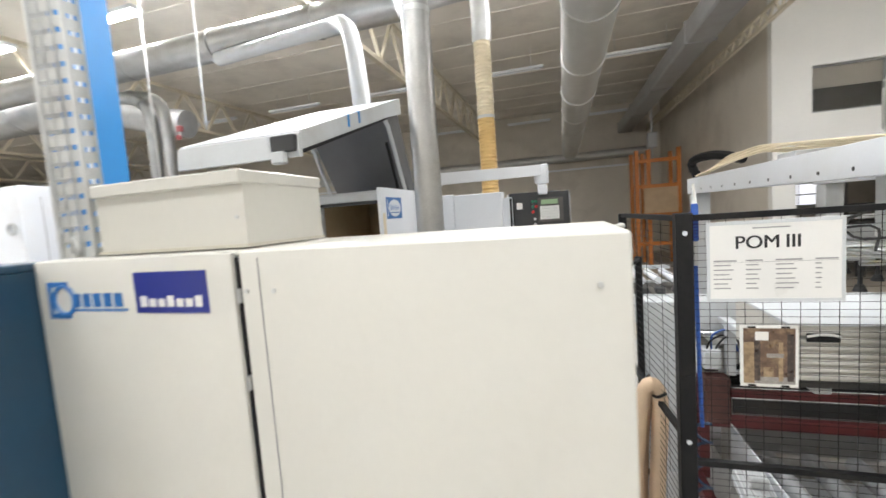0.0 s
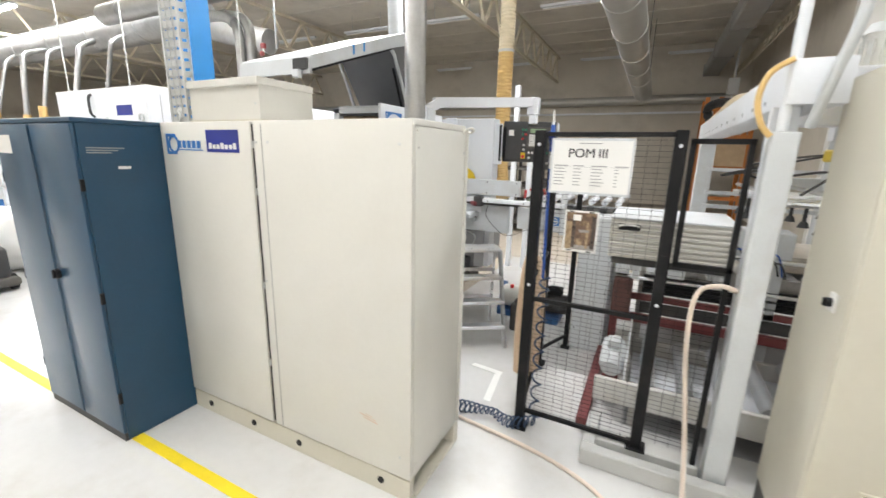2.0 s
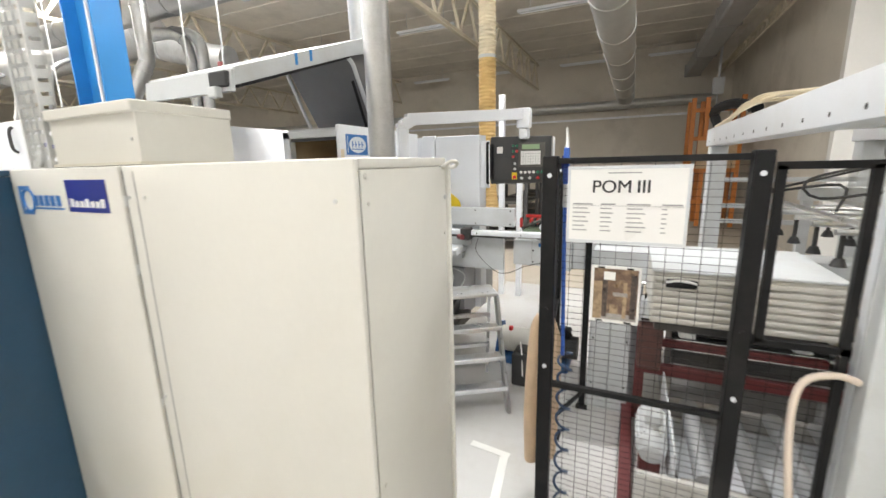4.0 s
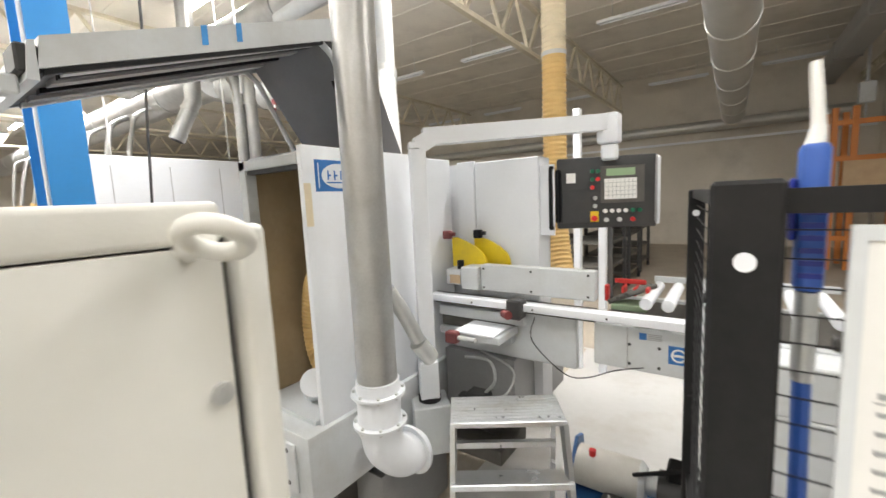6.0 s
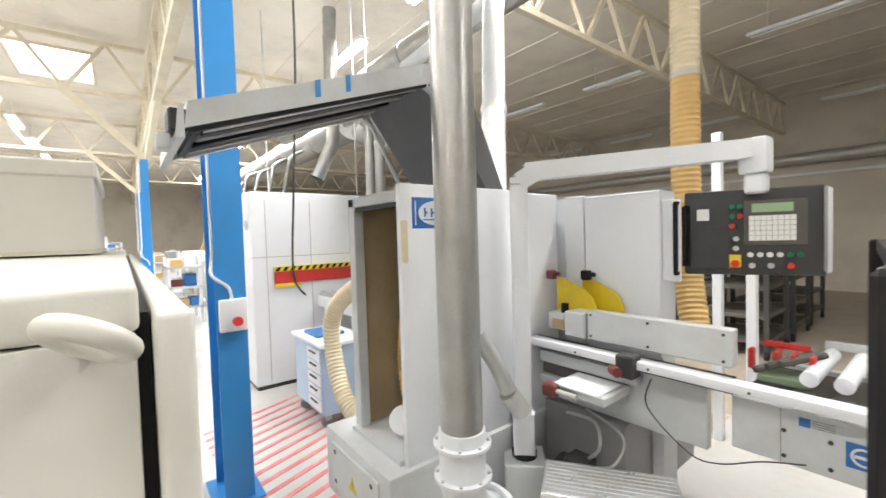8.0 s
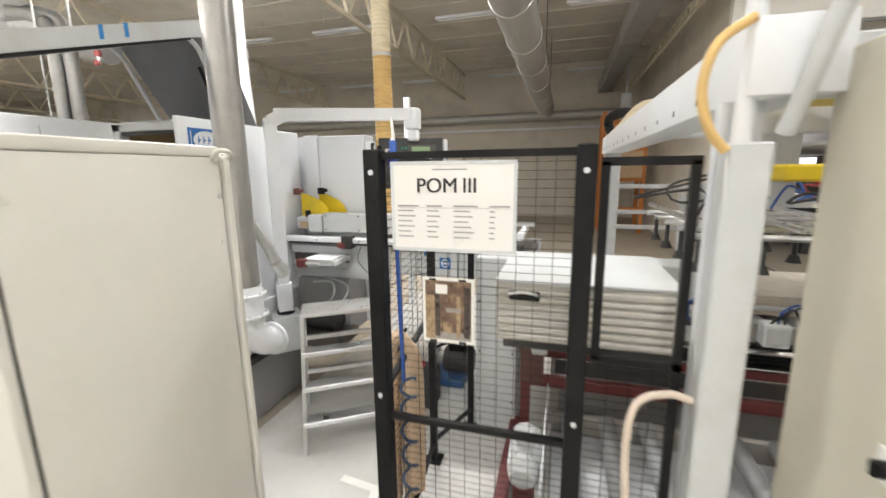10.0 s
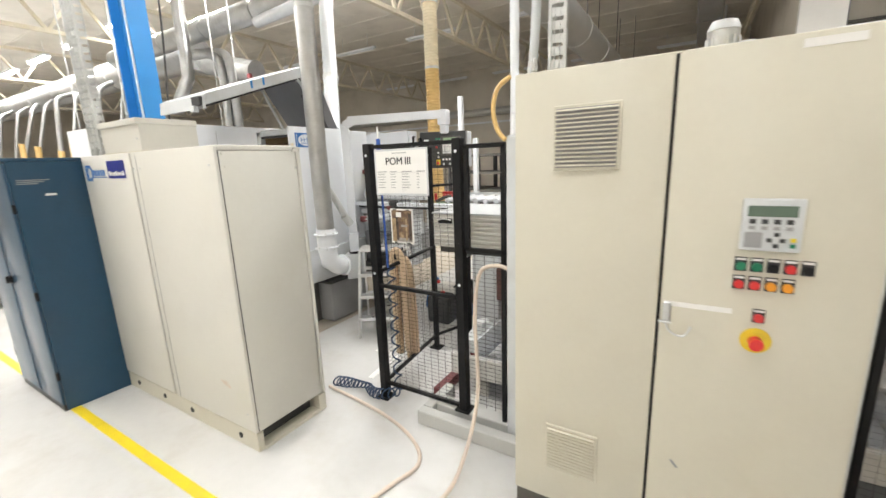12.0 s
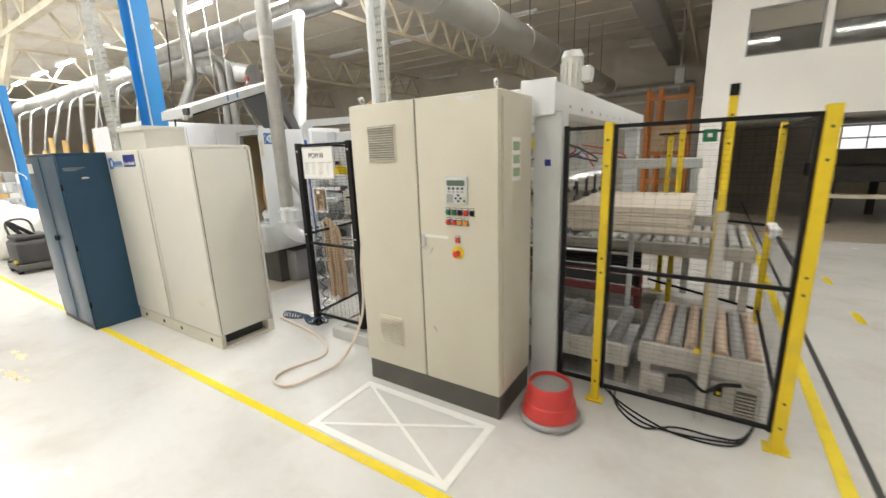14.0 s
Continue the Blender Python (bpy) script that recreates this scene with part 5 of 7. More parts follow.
bar(bm, (ARX, ARY, 2.08), tuple(p0 + (p1 - p0).normalized() * 0.075), 0.085)
part("arm_boom", bm, M_WHITE, E)
part("arm_head", B(0.215, 0.33, 3.865, 3.965, 2.07, 2.232, 0.015, 2), M_WHITE, E)
part("arm_neck", B(0.235, 0.315, 3.88, 3.96, 1.98, 2.07, 0.01), M_WHITE, E)
ang = math.atan2(0.2, 0.46)
PW, PHT = 0.53, 0.40
pc = Vector((0.255, 3.92, 1.805))
rotP = Matrix.Rotation(ang, 3, "Z")


def pbox(u0, u1, v0, v1, d0, d1, bev=0.0):
    """A box on the panel: u along it, v up, d out of its face."""
    o = pc + rotP @ Vector(((u0 + u1) / 2, -(d0 + d1) / 2, (v0 + v1) / 2))
    return box(bm_new(), o.x - (u1 - u0) / 2, o.x + (u1 - u0) / 2, o.y - (d1 - d0) / 2, o.y + (d1 - d0) / 2, o.z - (v1 - v0) / 2, o.z + (v1 - v0) / 2, bev, 2, rotP)


def pknob(u, v, r, m, par, h=0.012):
    a = pc + rotP @ Vector((u, -0.001, v))
    b = pc + rotP @ Vector((u, -h, v))
    return part("button", R(a, b, r, 12), m, par)


cp = part("control_panel", pbox(-PW / 2, PW / 2, -PHT / 2, PHT / 2, -0.07, 0, 0.01), M_DARK, E, "dark grey operator panel with buttons and screen")
part("panel_back", pbox(-PW / 2 + 0.01, PW / 2 + 0.04, -PHT / 2 + 0.006, PHT / 2 - 0.006, -0.16, -0.071, 0.012), M_WHITE, cp)
part("panel_rim", pbox(PW / 2 - 0.012, PW / 2 + 0.0, -PHT / 2 + 0.02, PHT / 2 - 0.01, 0.0, 0.012, 0.004), M_GREY, cp)
part("screen_frame", pbox(-0.03, 0.2, -0.06, 0.145, 0, 0.006, 0.003), M_PLINTH, cp)
part("screen", pbox(0.0, 0.15, 0.09, 0.13, 0.006, 0.008), M_LCD, cp, "green text display")
kbp = part("key_field", pbox(-0.01, 0.16, -0.04, 0.075, 0.006, 0.008), M_PAPER, cp, "white membrane keypad")
bm = bm_new()
for i in range(1, 8):
    u = -0.01 + i * 0.17 / 8
    tmp = pbox(u - 0.001, u + 0.001, -0.04, 0.075, 0.0081, 0.009)
    me_ = bpy.data.meshes.new("t"); tmp.to_mesh(me_); tmp.free(); bm.from_mesh(me_); bpy.data.meshes.remove(me_)
for i in range(1, 5):
    v = -0.04 + i * 0.115 / 5
    tmp = pbox(-0.01, 0.16, v - 0.001, v + 0.001, 0.0081, 0.009)
    me_ = bpy.data.meshes.new("t"); tmp.to_mesh(me_); tmp.free(); bm.from_mesh(me_); bpy.data.meshes.remove(me_)
part("key_lines", bm, M_INKGREY, kbp)
part("meter", pbox(-0.215, -0.165, 0.06, 0.115, 0, 0.006), M_PAPER, cp, "small white meter")
part("blank_cover", pbox(-0.235, -0.085, -0.17, 0.02, 0, 0.004), M_DARK, cp)
for u, v, m in ((-0.075, 0.12, M_GREEN), (-0.045, 0.12, M_GREEN), (-0.075, 0.075, M_GREEN), (-0.045, 0.075, M_REDB), (-0.075, 0.03, M_REDB), (-0.045, 0.03, M_DARK), (-0.06, -0.03, M_STEEL), (-0.06, -0.075, M_STEEL)):
    pknob(u, v, 0.012, m, cp)
for i in range(6):
    pknob(-0.005 + 0.036 * i, -0.105, 0.012, M_PAPER if i < 4 else M_GREEN, cp)
for i, m in enumerate((M_STEEL, M_STEEL, M_REDB)):
    pknob(0.0 + 0.07 * i, -0.155, 0.013, m, cp, 0.016)
part("switch_plate", pbox(-0.085, -0.04, -0.165, -0.105, 0, 0.004), M_YELLOW, cp, "yellow main switch plate")
pknob(-0.065, -0.145, 0.016, M_REDB, cp, 0.025)
bm = bm_new()
o = [pc + rotP @ Vector(q) for q in ((-0.27, -0.02, -0.16), (-0.27, -0.02, 0.13), (-0.25, -0.0, 0.13), (-0.25, 0, -0.16))]
for a, b in zip(o, o[1:]):
    bar(bm, a, b, 0.014)
part("grab_handle", bm, M_BLACK, cp, "black grab handle")
# white poles behind the panel
for x, y, h in ((-0.42, 5.6, 2.62), (-0.18, 5.6, 2.0)):
    solid("white_pole", B(x - 0.035, x + 0.035, y - 0.035, y + 0.035, 0, h, 0.006), M_WHITE, "slim white square steel pole", "pole", at=(x, y, 0))

# big galvanised extraction pipe with flanges
PX, PY, PR = -0.33, 2.625, 0.082
P = thing("extraction_pipe", (PX, PY, 0.6), "galvanised vertical extraction pipe with white flanged elbow", "pipe")
part("pipe", R((PX, PY, 1.09), (PX, PY, 4.2), PR, 28), M_PIPE, P)
part("pipe_joint", R((PX, PY, 3.02), (PX, PY, 3.05), PR + 0.004, 28), M_STEEL, P)
part("collar", R((PX, PY, 0.86), (PX, PY, 1.088), PR + 0.008, 28), M_WHITE, P)
for z in (1.03, 0.90):
    fl = part("flange", R((PX, PY, z), (PX, PY, z + 0.012), PR + 0.03, 28), M_WHITE, P)
    for k in range(8):
        a = 2 * math.pi * k / 8
        part("bolt", R((PX + 0.1 * math.cos(a), PY + 0.1 * math.sin(a), z - 0.008), (PX + 0.1 * math.cos(a), PY + 0.1 * math.sin(a), z + 0.02), 0.007, 6), M_STEEL, fl)
bm = bm_new()
tube(bm, smooth_path([(PX, PY, 0.87), (PX + 0.005, PY + 0.02, 0.78), (PX + 0.02, PY + 0.1, 0.70), (PX + 0.02, PY + 0.2, 0.69)], 6), PR + 0.004, 24)
part("elbow", bm, M_WHITE, P, "white cast elbow")
part("elbow_flange", R((PX + 0.02, PY + 0.16, 0.69), (PX + 0.02, PY + 0.176, 0.69), PR + 0.028, 24), M_WHITE, P)
part("stub", R((PX + 0.02, PY + 0.17, 0.69), (PX - 0.27, PY + 0.2, 0.69), PR * 0.9, 20), M_WHITE, P)
br = bm_new()
tube(br, smooth_path([(PX + 0.03, PY + 0.06, 1.45), (PX + 0.05, PY + 0.14, 1.32), (PX + 0.06, PY + 0.2, 1.2)], 4), 0.032, 16)
part("branch", br, M_STEEL, P)
part("branch_collar", R((PX + 0.06, PY + 0.2, 1.19), (PX + 0.08, PY + 0.26, 1.10), 0.04, 16), M_STEEL, P)

# ribbed vertical hose
H = thing("ribbed_hose", (-0.33, 4.6, 1.2), "ribbed suction hose, yellow below and cream above", "hose")
hx, hy = -0.29, 4.62
bm = bm_new()
hose(bm, [(hx, hy, 2.85), (hx, hy, 1.9), (hx + 0.01, hy, 1.5), (hx + 0.09, hy - 0.1, 1.15)], 0.084, 18, 0.008, 0.018)
part("lower_hose", bm, M_HOSEY, H, "yellow ribbed hose")
bm = bm_new()
hose(bm, [(hx, hy, 2.86), (hx, hy, 3.6)], 0.084, 18, 0.008, 0.018)
part("upper_hose", bm, M_HOSEW, H, "cream ribbed hose")
part("clamp", R((hx, hy, 2.83), (hx, hy, 2.86), 0.094, 20), M_STEEL, H)
bm = bm_new()
tube(bm, smooth_path([(hx, hy, 3.6), (hx, hy, 3.95), (hx - 0.12, hy + 0.1, 4.2), (-1.25, 4.9, 4.25)], 6), 0.1, 18)
part("bend", bm, M_STEEL, H)
# white branch pipe dropping on the machine top
W = thing("branch_pipe", (-0.95, 3.5, 2.05), "white painted branch pipe dropping onto the machine", "pipe")
bm = bm_new()
tube(bm, smooth_path([(-3.6, 4.6, 4.0), (-2.0, 4.42, 3.98), (-1.62, 4.2, 3.86), (-1.42, 3.98, 3.5), (-1.3, 3.84, 2.72)], 6), 0.085, 18)
part("upper", bm, M_GREYW, W)
part("spout", R((-1.3, 3.84, 2.74), (-0.93, 3.42, 2.06), 0.085, 18, 0.095), M_GREYW, W)
part("spout", R((-1.28, 3.82, 2.7), (-1.04, 3.5, 2.04), 0.03, 10), M_GREYW, W)
part("clamp", R((-1.31, 3.85, 2.77), (-1.29, 3.83, 2.7), 0.098, 18), M_STEEL, W)

# ---- gantry cell behind the beige cabinet ----
g = thing("gantry", (2.6, 3.9, 0), "white steel gantry with two long beams on posts", "gantry")
for x0, x1, name in ((1.86, 2.06, "left"), (3.08, 3.285, "right")):
    bmn = part("beam", B(x0, x1, 1.9 if name == "left" else 1.99, 5.8, 1.905, 2.08, 0.006, 2), M_WHITE, g, "white box beam")
    for k in range(12):
        y = 2.3 + k * 0.3
        xx = x0 - 0.001 if name == "left" else x1 - 0.001
        part("bolt", R((xx, y, 1.95), (xx + 0.002, y, 1.95), 0.012, 10), M_DARK, bmn)
part("post", B(1.835, 1.935, 1.90, 1.98, 0.0, 1.80, 0.006), M_GREYW, g, "white painted post")
part("post", B(1.835, 1.935, 1.985, 2.03, 0.0, 1.904), M_WHITE, g)
part("post", B(3.145, 3.325, 2.0, 2.14, 0.0, 1.904, 0.006), M_GREYW, g, "light grey painted post")
part("post", B(1.88, 2.04, 5.6, 5.78, 0.0, 1.904, 0.006), M_GREYW, g)
part("post", B(3.1, 3.26, 5.6, 5.78, 0.0, 1.904, 0.006), M_GREYW, g)
part("cross_beam", B(2.06, 3.08, 3.9, 4.15, 1.95, 2.15, 0.006), M_WHITE, g)
part("cross_beam", B(2.06, 3.08, 2.02, 2.14, 1.92, 2.06, 0.006), M_WHITE, g)
part("end_cap", B(3.06, 3.29, 1.972, 1.989, 1.88, 2.1, 0.006), M_WHITE, g)
part("carriage_cover", B(2.5, 3.05, 3.3, 3.8, 2.09, 2.16, 0.01), M_YELLOW, g, "yellow carriage cover")
part("carriage_cover", B(2.3, 3.0, 2.7, 2.95, 1.68, 1.75, 0.01), M_YELLOW, g, "yellow carriage cover")
part("rear_beam", B(2.4, 4.05, 4.6, 4.68, 1.42, 1.53, 0.006), M_GREYW, g, "light grey rear beam")
part("beam_prop", B(3.95, 4.02, 4.61, 4.67, 0.003, 1.419), M_GREYW, g)
part("beam_prop", B(2.42, 2.49, 4.61, 4.67, 0.003, 1.419), M_GREYW, g)
part("blue_sticker", B(3.22, 3.26, 1.997, 1.9995, 1.57, 1.61), M_NAVY, g)
mo = part("lift_motor", R((2.79, 4.05, 2.22), (2.79, 4.05, 2.6), 0.11, 20), M_STEEL, g, "grey ribbed lift motor")
for k in range(14):
    a = 2 * math.pi * k / 14
    part("fin", bar(bm_new(), (2.79 + 0.115 * math.cos(a), 4.05 + 0.115 * math.sin(a), 2.26), (2.79 + 0.115 * math.cos(a), 4.05 + 0.115 * math.sin(a), 2.55), 0.014), M_STEEL, mo)
part("motor_cap", R((2.79, 4.05, 2.6), (2.79, 4.05, 2.67), 0.12, 20, 0.09), M_GREYW, mo)
part("motor_box", B(2.9, 3.0, 3.98, 4.12, 2.35, 2.5, 0.01), M_GREYW, mo)
part("motor_seat", B(2.6, 3.0, 3.88, 4.22, 2.15, 2.22), M_GREYW, g)
for k in range(6):
    y = 2.6 + k * 0.12
    bm = hose(bm_new(), [(1.9 + 0.02 * k, 5.6, 2.1), (2.0, y + 1.6, 2.2 + 0.02 * (k % 3)), (2.2, y + 1.0, 2.17), (2.5, y + 0.7, 2.12)], 0.012, 6, 0, 0.06)
    part("cable", bm, M_HOSEW, g, "pale cable on the beam")
bm = bm_new()
hose(bm, [(2.03, 5.7, 1.95), (1.9, 5.75, 2.25), (2.0, 5.4, 2.3), (2.1, 4.9, 2.2)], 0.045, 10, 0.006, 0.03)
part("cable_chain", bm, M_BLACK, g, "black cable chain")
# suction frame under the gantry
bm = bm_new()
for k in range(5):
    rod(bm, (2.05, 2.9 + 0.28 * k, 1.42), (3.2, 2.9 + 0.28 * k, 1.42), 0.016, 8)
for k in range(4):
    rod(bm, (2.1 + 0.35 * k, 2.8, 1.47), (2.1 + 0.35 * k, 4.2, 1.47), 0.016, 8)
part("suction_frame", bm, M_ALU, g, "aluminium suction frame")
for i in range(5):
    for k in range(4):
        x, y = 2.1 + 0.27 * i, 2.95 + 0.32 * k
        bm = R((x, y, 1.26), (x, y, 1.42), 0.012, 8)
        rod(bm, (x, y, 1.24), (x, y, 1.28), 0.035, 10, 0.02)
        part("suction_cup", bm, M_DARK, g)
part("lift_column", B(2.66, 2.9, 3.93, 4.12, 1.48, 1.95), M_GREYW, g)
random.seed(5)
for k in range(10):
    bm = bm_new()
    x, y = 2.1 + random.random() * 1.0, 2.9 + random.random() * 1.2
    hose(bm, [(x, y, 1.48), (x + random.uniform(-0.2, 0.2), y + 0.1, 1.62), (x + random.uniform(-0.3, 0.3), y + 0.25, 1.56), (x + random.uniform(-0.3, 0.3), y + 0.4, 1.66), (2.7, 3.9, 1.75)], 0.008, 6, 0, 0.05)
    part("air_line", bm, (M_CABLEB, M_DARK, M_RED, M_DARK)[k % 4], g)
bm = bm_new()
for z in (1.15, 1.3, 1.55):
    box(bm, 1.95, 3.35, 5.1, 5.14, z, z + 0.04)
part("rear_rail", bm, M_GREYW, g)


def roller_conveyor(name, x0, x1, y0, y1, z, n, mats, label, side=0.13, legs=True, pan=None, rad=None):
    c = thing(name, ((x0 + x1) / 2, (y0 + y1) / 2, 0), label, "conveyor")
    for y in (y0, y1):
        part("side_beam", B(x0, x1, y - 0.02, y + 0.02, z - side, z + 0.01, 0.004), M_CELL, c)
    part("pan", B(x0 + 0.01, x1 - 0.01, y0 + 0.03, y1 - 0.03, z - side + 0.01, z - side + 0.025), pan or M_CELL, c)
    rad = rad or min(0.04, 0.36 * (x1 - x0) / n)
    for i in range(n):
        x = x0 + (i + 0.5) * (x1 - x0) / n
        part("roller", R((x, y0 + 0.022, z), (x, y1 - 0.022, z), rad, 14), mats[i % len(mats)], c)
    if legs:
        for x in (x0 + 0.05, x1 - 0.05):
            for y in (y0, y1):
                part("leg", B(x - 0.03, x + 0.03, y - 0.018, y + 0.018, 0, z - side, 0.003), M_CELL, c)
    return c


# thin grey patch over the white floor, as long as the low conveyor
solid("floor_cell", B(1.44, 3.75, 2.3, 4.4, 0.0005, 0.003), M_GREY, "mid grey floor patch beneath the conveyors", "floor", kind="structure")
c1 = roller_conveyor("roller_conveyor", 1.44, 3.75, 2.32, 3.07, 0.28, 11, [M_ROLLGREY], "low roller conveyor with grey rollers over white pans", 0.13, True, M_WHITE, 0.047)
part("front_channel", B(1.24, 3.76, 2.262, 2.298, 0.15, 0.31, 0.006), M_CELLW, c1, "white painted front channel")
part("end_plate", B(1.405, 1.417, 2.34, 3.2, 0.16, 0.4, 0.003), M_WHITE, c1, "thin white end sheet")
c2 = roller_conveyor("roller_conveyor", 3.83, 4.5, 2.2, 3.05, 0.39, 8, [M_ROLLGREY, M_ROLLTAN, M_ROLLGREY, M_ROLLTAN], "roller conveyor with grey and wood coloured rollers", 0.13, True, None, 0.036)
part("drive_cover", B(4.25, 4.5, 2.15, 2.178, 0.05, 0.25, 0.006), M_CELL, c2)
vp_ = part("vent_plate", B(4.38, 4.48, 2.143, 2.1495, 0.07, 0.22), M_PLINTH, c2)
for k in range(6):
    part("vent_slat", B(4.385, 4.475, 2.138, 2.1428, 0.08 + 0.023 * k, 0.088 + 0.023 * k), M_CELL, vp_)
part("sensor", B(4.27, 4.31, 2.12, 2.15, 0.17, 0.23, 0.004), M_BLACK, c2)
part("sensor_lamp", B(4.28, 4.3, 2.114, 2.12, 0.185, 0.205), M_LINE, c2)
part("valve_box", B(3.86, 4.0, 2.12, 2.175, 0.1, 0.22, 0.006), M_CELL, c2)
part("drag_chain", hose(bm_new(), [(4.02, 2.15, 0.22), (4.12, 2.1, 0.26), (4.22, 2.09, 0.2), (4.3, 2.1, 0.26), (4.4, 2.13, 0.27)], 0.012, 8, 0.002, 0.012), M_BLACK, c2, "black cable chain")
roller_conveyor("upper_conveyor", 1.4, 4.5, 3.4, 4.5, 0.82, 32, [M_STEEL], "raised roller conveyor inside the cell", 0.1)
# dark red lift frame with bellows
t = thing("lift_table", (2.4, 3.3, 0), "dark red lift table frame behind the low conveyor", "lift table")
part("beam", B(1.28, 3.7, 3.22, 3.27, 0.36, 0.43, 0.004), M_REDDK, t)
part("beam", B(1.28, 3.7, 3.3, 3.34, 0.53, 0.58, 0.004), M_REDDK, t)
part("floor_beam", B(1.17, 1.235, 2.12, 3.3, 0.003, 0.08, 0.004), M_REDDK, t)
part("leg", B(1.235, 1.295, 3.22, 3.28, 0.003, 0.7, 0.004), M_REDDK, t)
part("leg", B(3.64, 3.7, 3.28, 3.34, 0.003, 0.53), M_REDDK, t)
part("pivot_block", B(1.24, 1.38, 3.1, 3.21, 0.44, 0.74, 0.01), M_RUST, t, "rusty brown pivot block")
for k in range(5):
    part("bellows_fold", B(1.45, 3.68, 3.3 + 0.012 * (k % 2), 3.345, 0.6 + 0.03 * k, 0.625 + 0.03 * k, 0.003), M_BLACK, t, "black rubber bellows fold")
part("dark_plate", B(1.45, 3.68, 3.28, 3.295, 0.435, 0.528), M_DARK, t)
# grey column with a crosswise beam
h = thing("machine_column", (1.07, 3.38, 0), "plain light grey sheet metal column with crosswise beam", "machine frame")
part("column", B(0.93, 1.2, 3.25, 3.5, 0.0, 0.998, 0.006), M_GREYW, h)
part("crossbeam", B(0.93, 2.35, 3.25, 3.48, 1.0, 1.19, 0.006), M_GREYW, h)
part("beam_foot", B(2.27, 2.33, 3.3, 3.36, 0.003, 0.998), M_GREYW, h)
part("cover_joint", B(1.06, 1.064, 3.2475, 3.25, 0.02, 0.99), M_GREY, h)
for z in (0.2, 0.55, 0.9):
    for x in (0.955, 1.175):
        part("bolt", R((x, 3.244, z), (x, 3.25, z), 0.007, 8), M_DARK, h)
# ribbed housing close behind the mesh
hs_ = thing("ribbed_housing", (1.55, 2.4, 1.1), "light beige sheet metal housing with ribbed front and pull", "housing")
part("body", B(1.24, 1.83, 2.11, 2.62, 1.14, 1.352, 0.004), M_BOARDW, hs_)
part("top_sheet", B(1.235, 1.835, 2.1, 2.63, 1.353, 1.364, 0.003), M_GREYW, hs_)
for k in range(7):
    part("rib", B(1.245, 1.825, 2.098, 2.11, 1.15 + k * 0.028, 1.169 + k * 0.028, 0.004), M_BOARDW, hs_)
pl = part("pull_recess", B(1.285, 1.39, 2.09, 2.0975, 1.296, 1.33, 0.0035), M_BLACK, hs_, "dark oval pull recess")
part("pull_lip", hose(bm_new(), [(1.285, 2.088, 1.318), (1.32, 2.082, 1.327), (1.36, 2.082, 1.326), (1.392, 2.088, 1.316)], 0.005, 8, 0, 0.008), M_PAPER, pl)
part("bearer", B(1.26, 1.82, 2.15, 2.2, 1.095, 1.139, 0.003), M_DARK, hs_)
part("bearer", B(1.26, 1.82, 2.5, 2.6, 1.095, 1.139, 0.003), M_DARK, hs_)
part("arm", B(1.36, 1.42, 2.2, 3.249, 1.05, 1.094, 0.004), M_GREYW, hs_)
part("arm", B(1.74, 1.8, 2.2, 3.249, 1.05, 1.094, 0.004), M_GREYW, hs_)
part("prop", B(1.365, 1.415, 3.12, 3.17, 0.75, 1.049, 0.004), M_GREYW, hs_)
# small valve gear and pipes at middle height
random.seed(21)
for x, z, w_, m_ in ((1.24, 0.78, 0.1, M_WHITE), (1.46, 0.8, 0.08, M_GREYW), (1.6, 0.79, 0.12, M_WHITE), (1.9, 0.8, 0.1, M_GREYW), (2.1, 0.78, 0.09, M_DARK), (2.5, 0.8, 0.12, M_WHITE), (2.85, 0.79, 0.1, M_GREYW)):
    bx = thing("valve_box", (x + w_ / 2, 3.18, z), "small pale valve box with hoses on the frame", "valve box", group="valve boxes")
    part("body", B(x, x + w_, 3.13, 3.22, z, z + 0.13, 0.008), m_, bx)
    part("cover", B(x + 0.008, x + w_ - 0.008, 3.122, 3.1295, z + 0.02, z + 0.11, 0.003), M_GREYW if m_ is not M_GREYW else M_WHITE, bx)
    for k in range(3):
        xx = x + w_ * (0.25 + 0.25 * k)
        dz = random.uniform(0.05, 0.12)
        part("air_line", hose(bm_new(), [(xx, 3.15, z + 0.13), (xx + random.uniform(-0.04, 0.04), 3.12, z + 0.13 + dz), (xx + 0.1, 3.16, z + 0.15 + dz), (xx + 0.16, 3.2, z + 0.1)], 0.006, 6, 0, 0.02), (M_BLACK, M_CABLEB, M_DARK)[k], bx)
    part("bracket", B(x + 0.01, x + w_ - 0.01, 3.16, 3.24, z - 0.02, z - 0.001), M_DARK, bx)
rl_ = thing("pipe_rail", (2.3, 3.22, 0.7), "two thin aluminium rails carrying the valve boxes", "rail")
for z, y in ((0.745, 3.2), (0.985, 3.24)):
    part("rail", R((1.24, y, z), (3.6, y, z), 0.014, 10), M_ALU, rl_)
part("post", B(3.58, 3.62, 3.2, 3.24, 0.003, 0.99), M_GREYW, rl_)
# gear motor at the end of the low conveyor
m = thing("gear_motor", (1.32, 2.6, 0), "grey ribbed gear motor beside the low conveyor", "motor")
part("housing", R((1.32, 2.5, 0.3), (1.32, 2.72, 0.36), 0.072, 18), M_GREYW, m)
for k in range(12):
    a = 2 * math.pi * k / 12
    part("fin", bar(bm_new(), (1.32 + 0.075 * math.cos(a), 2.52, 0.305 + 0.075 * math.sin(a)), (1.32 + 0.075 * math.cos(a), 2.7, 0.355 + 0.075 * math.sin(a)), 0.01), M_GREYW, m)
part("fan_cap", R((1.32, 2.45, 0.286), (1.32, 2.5, 0.3), 0.06, 18, 0.078), M_GREYW, m)
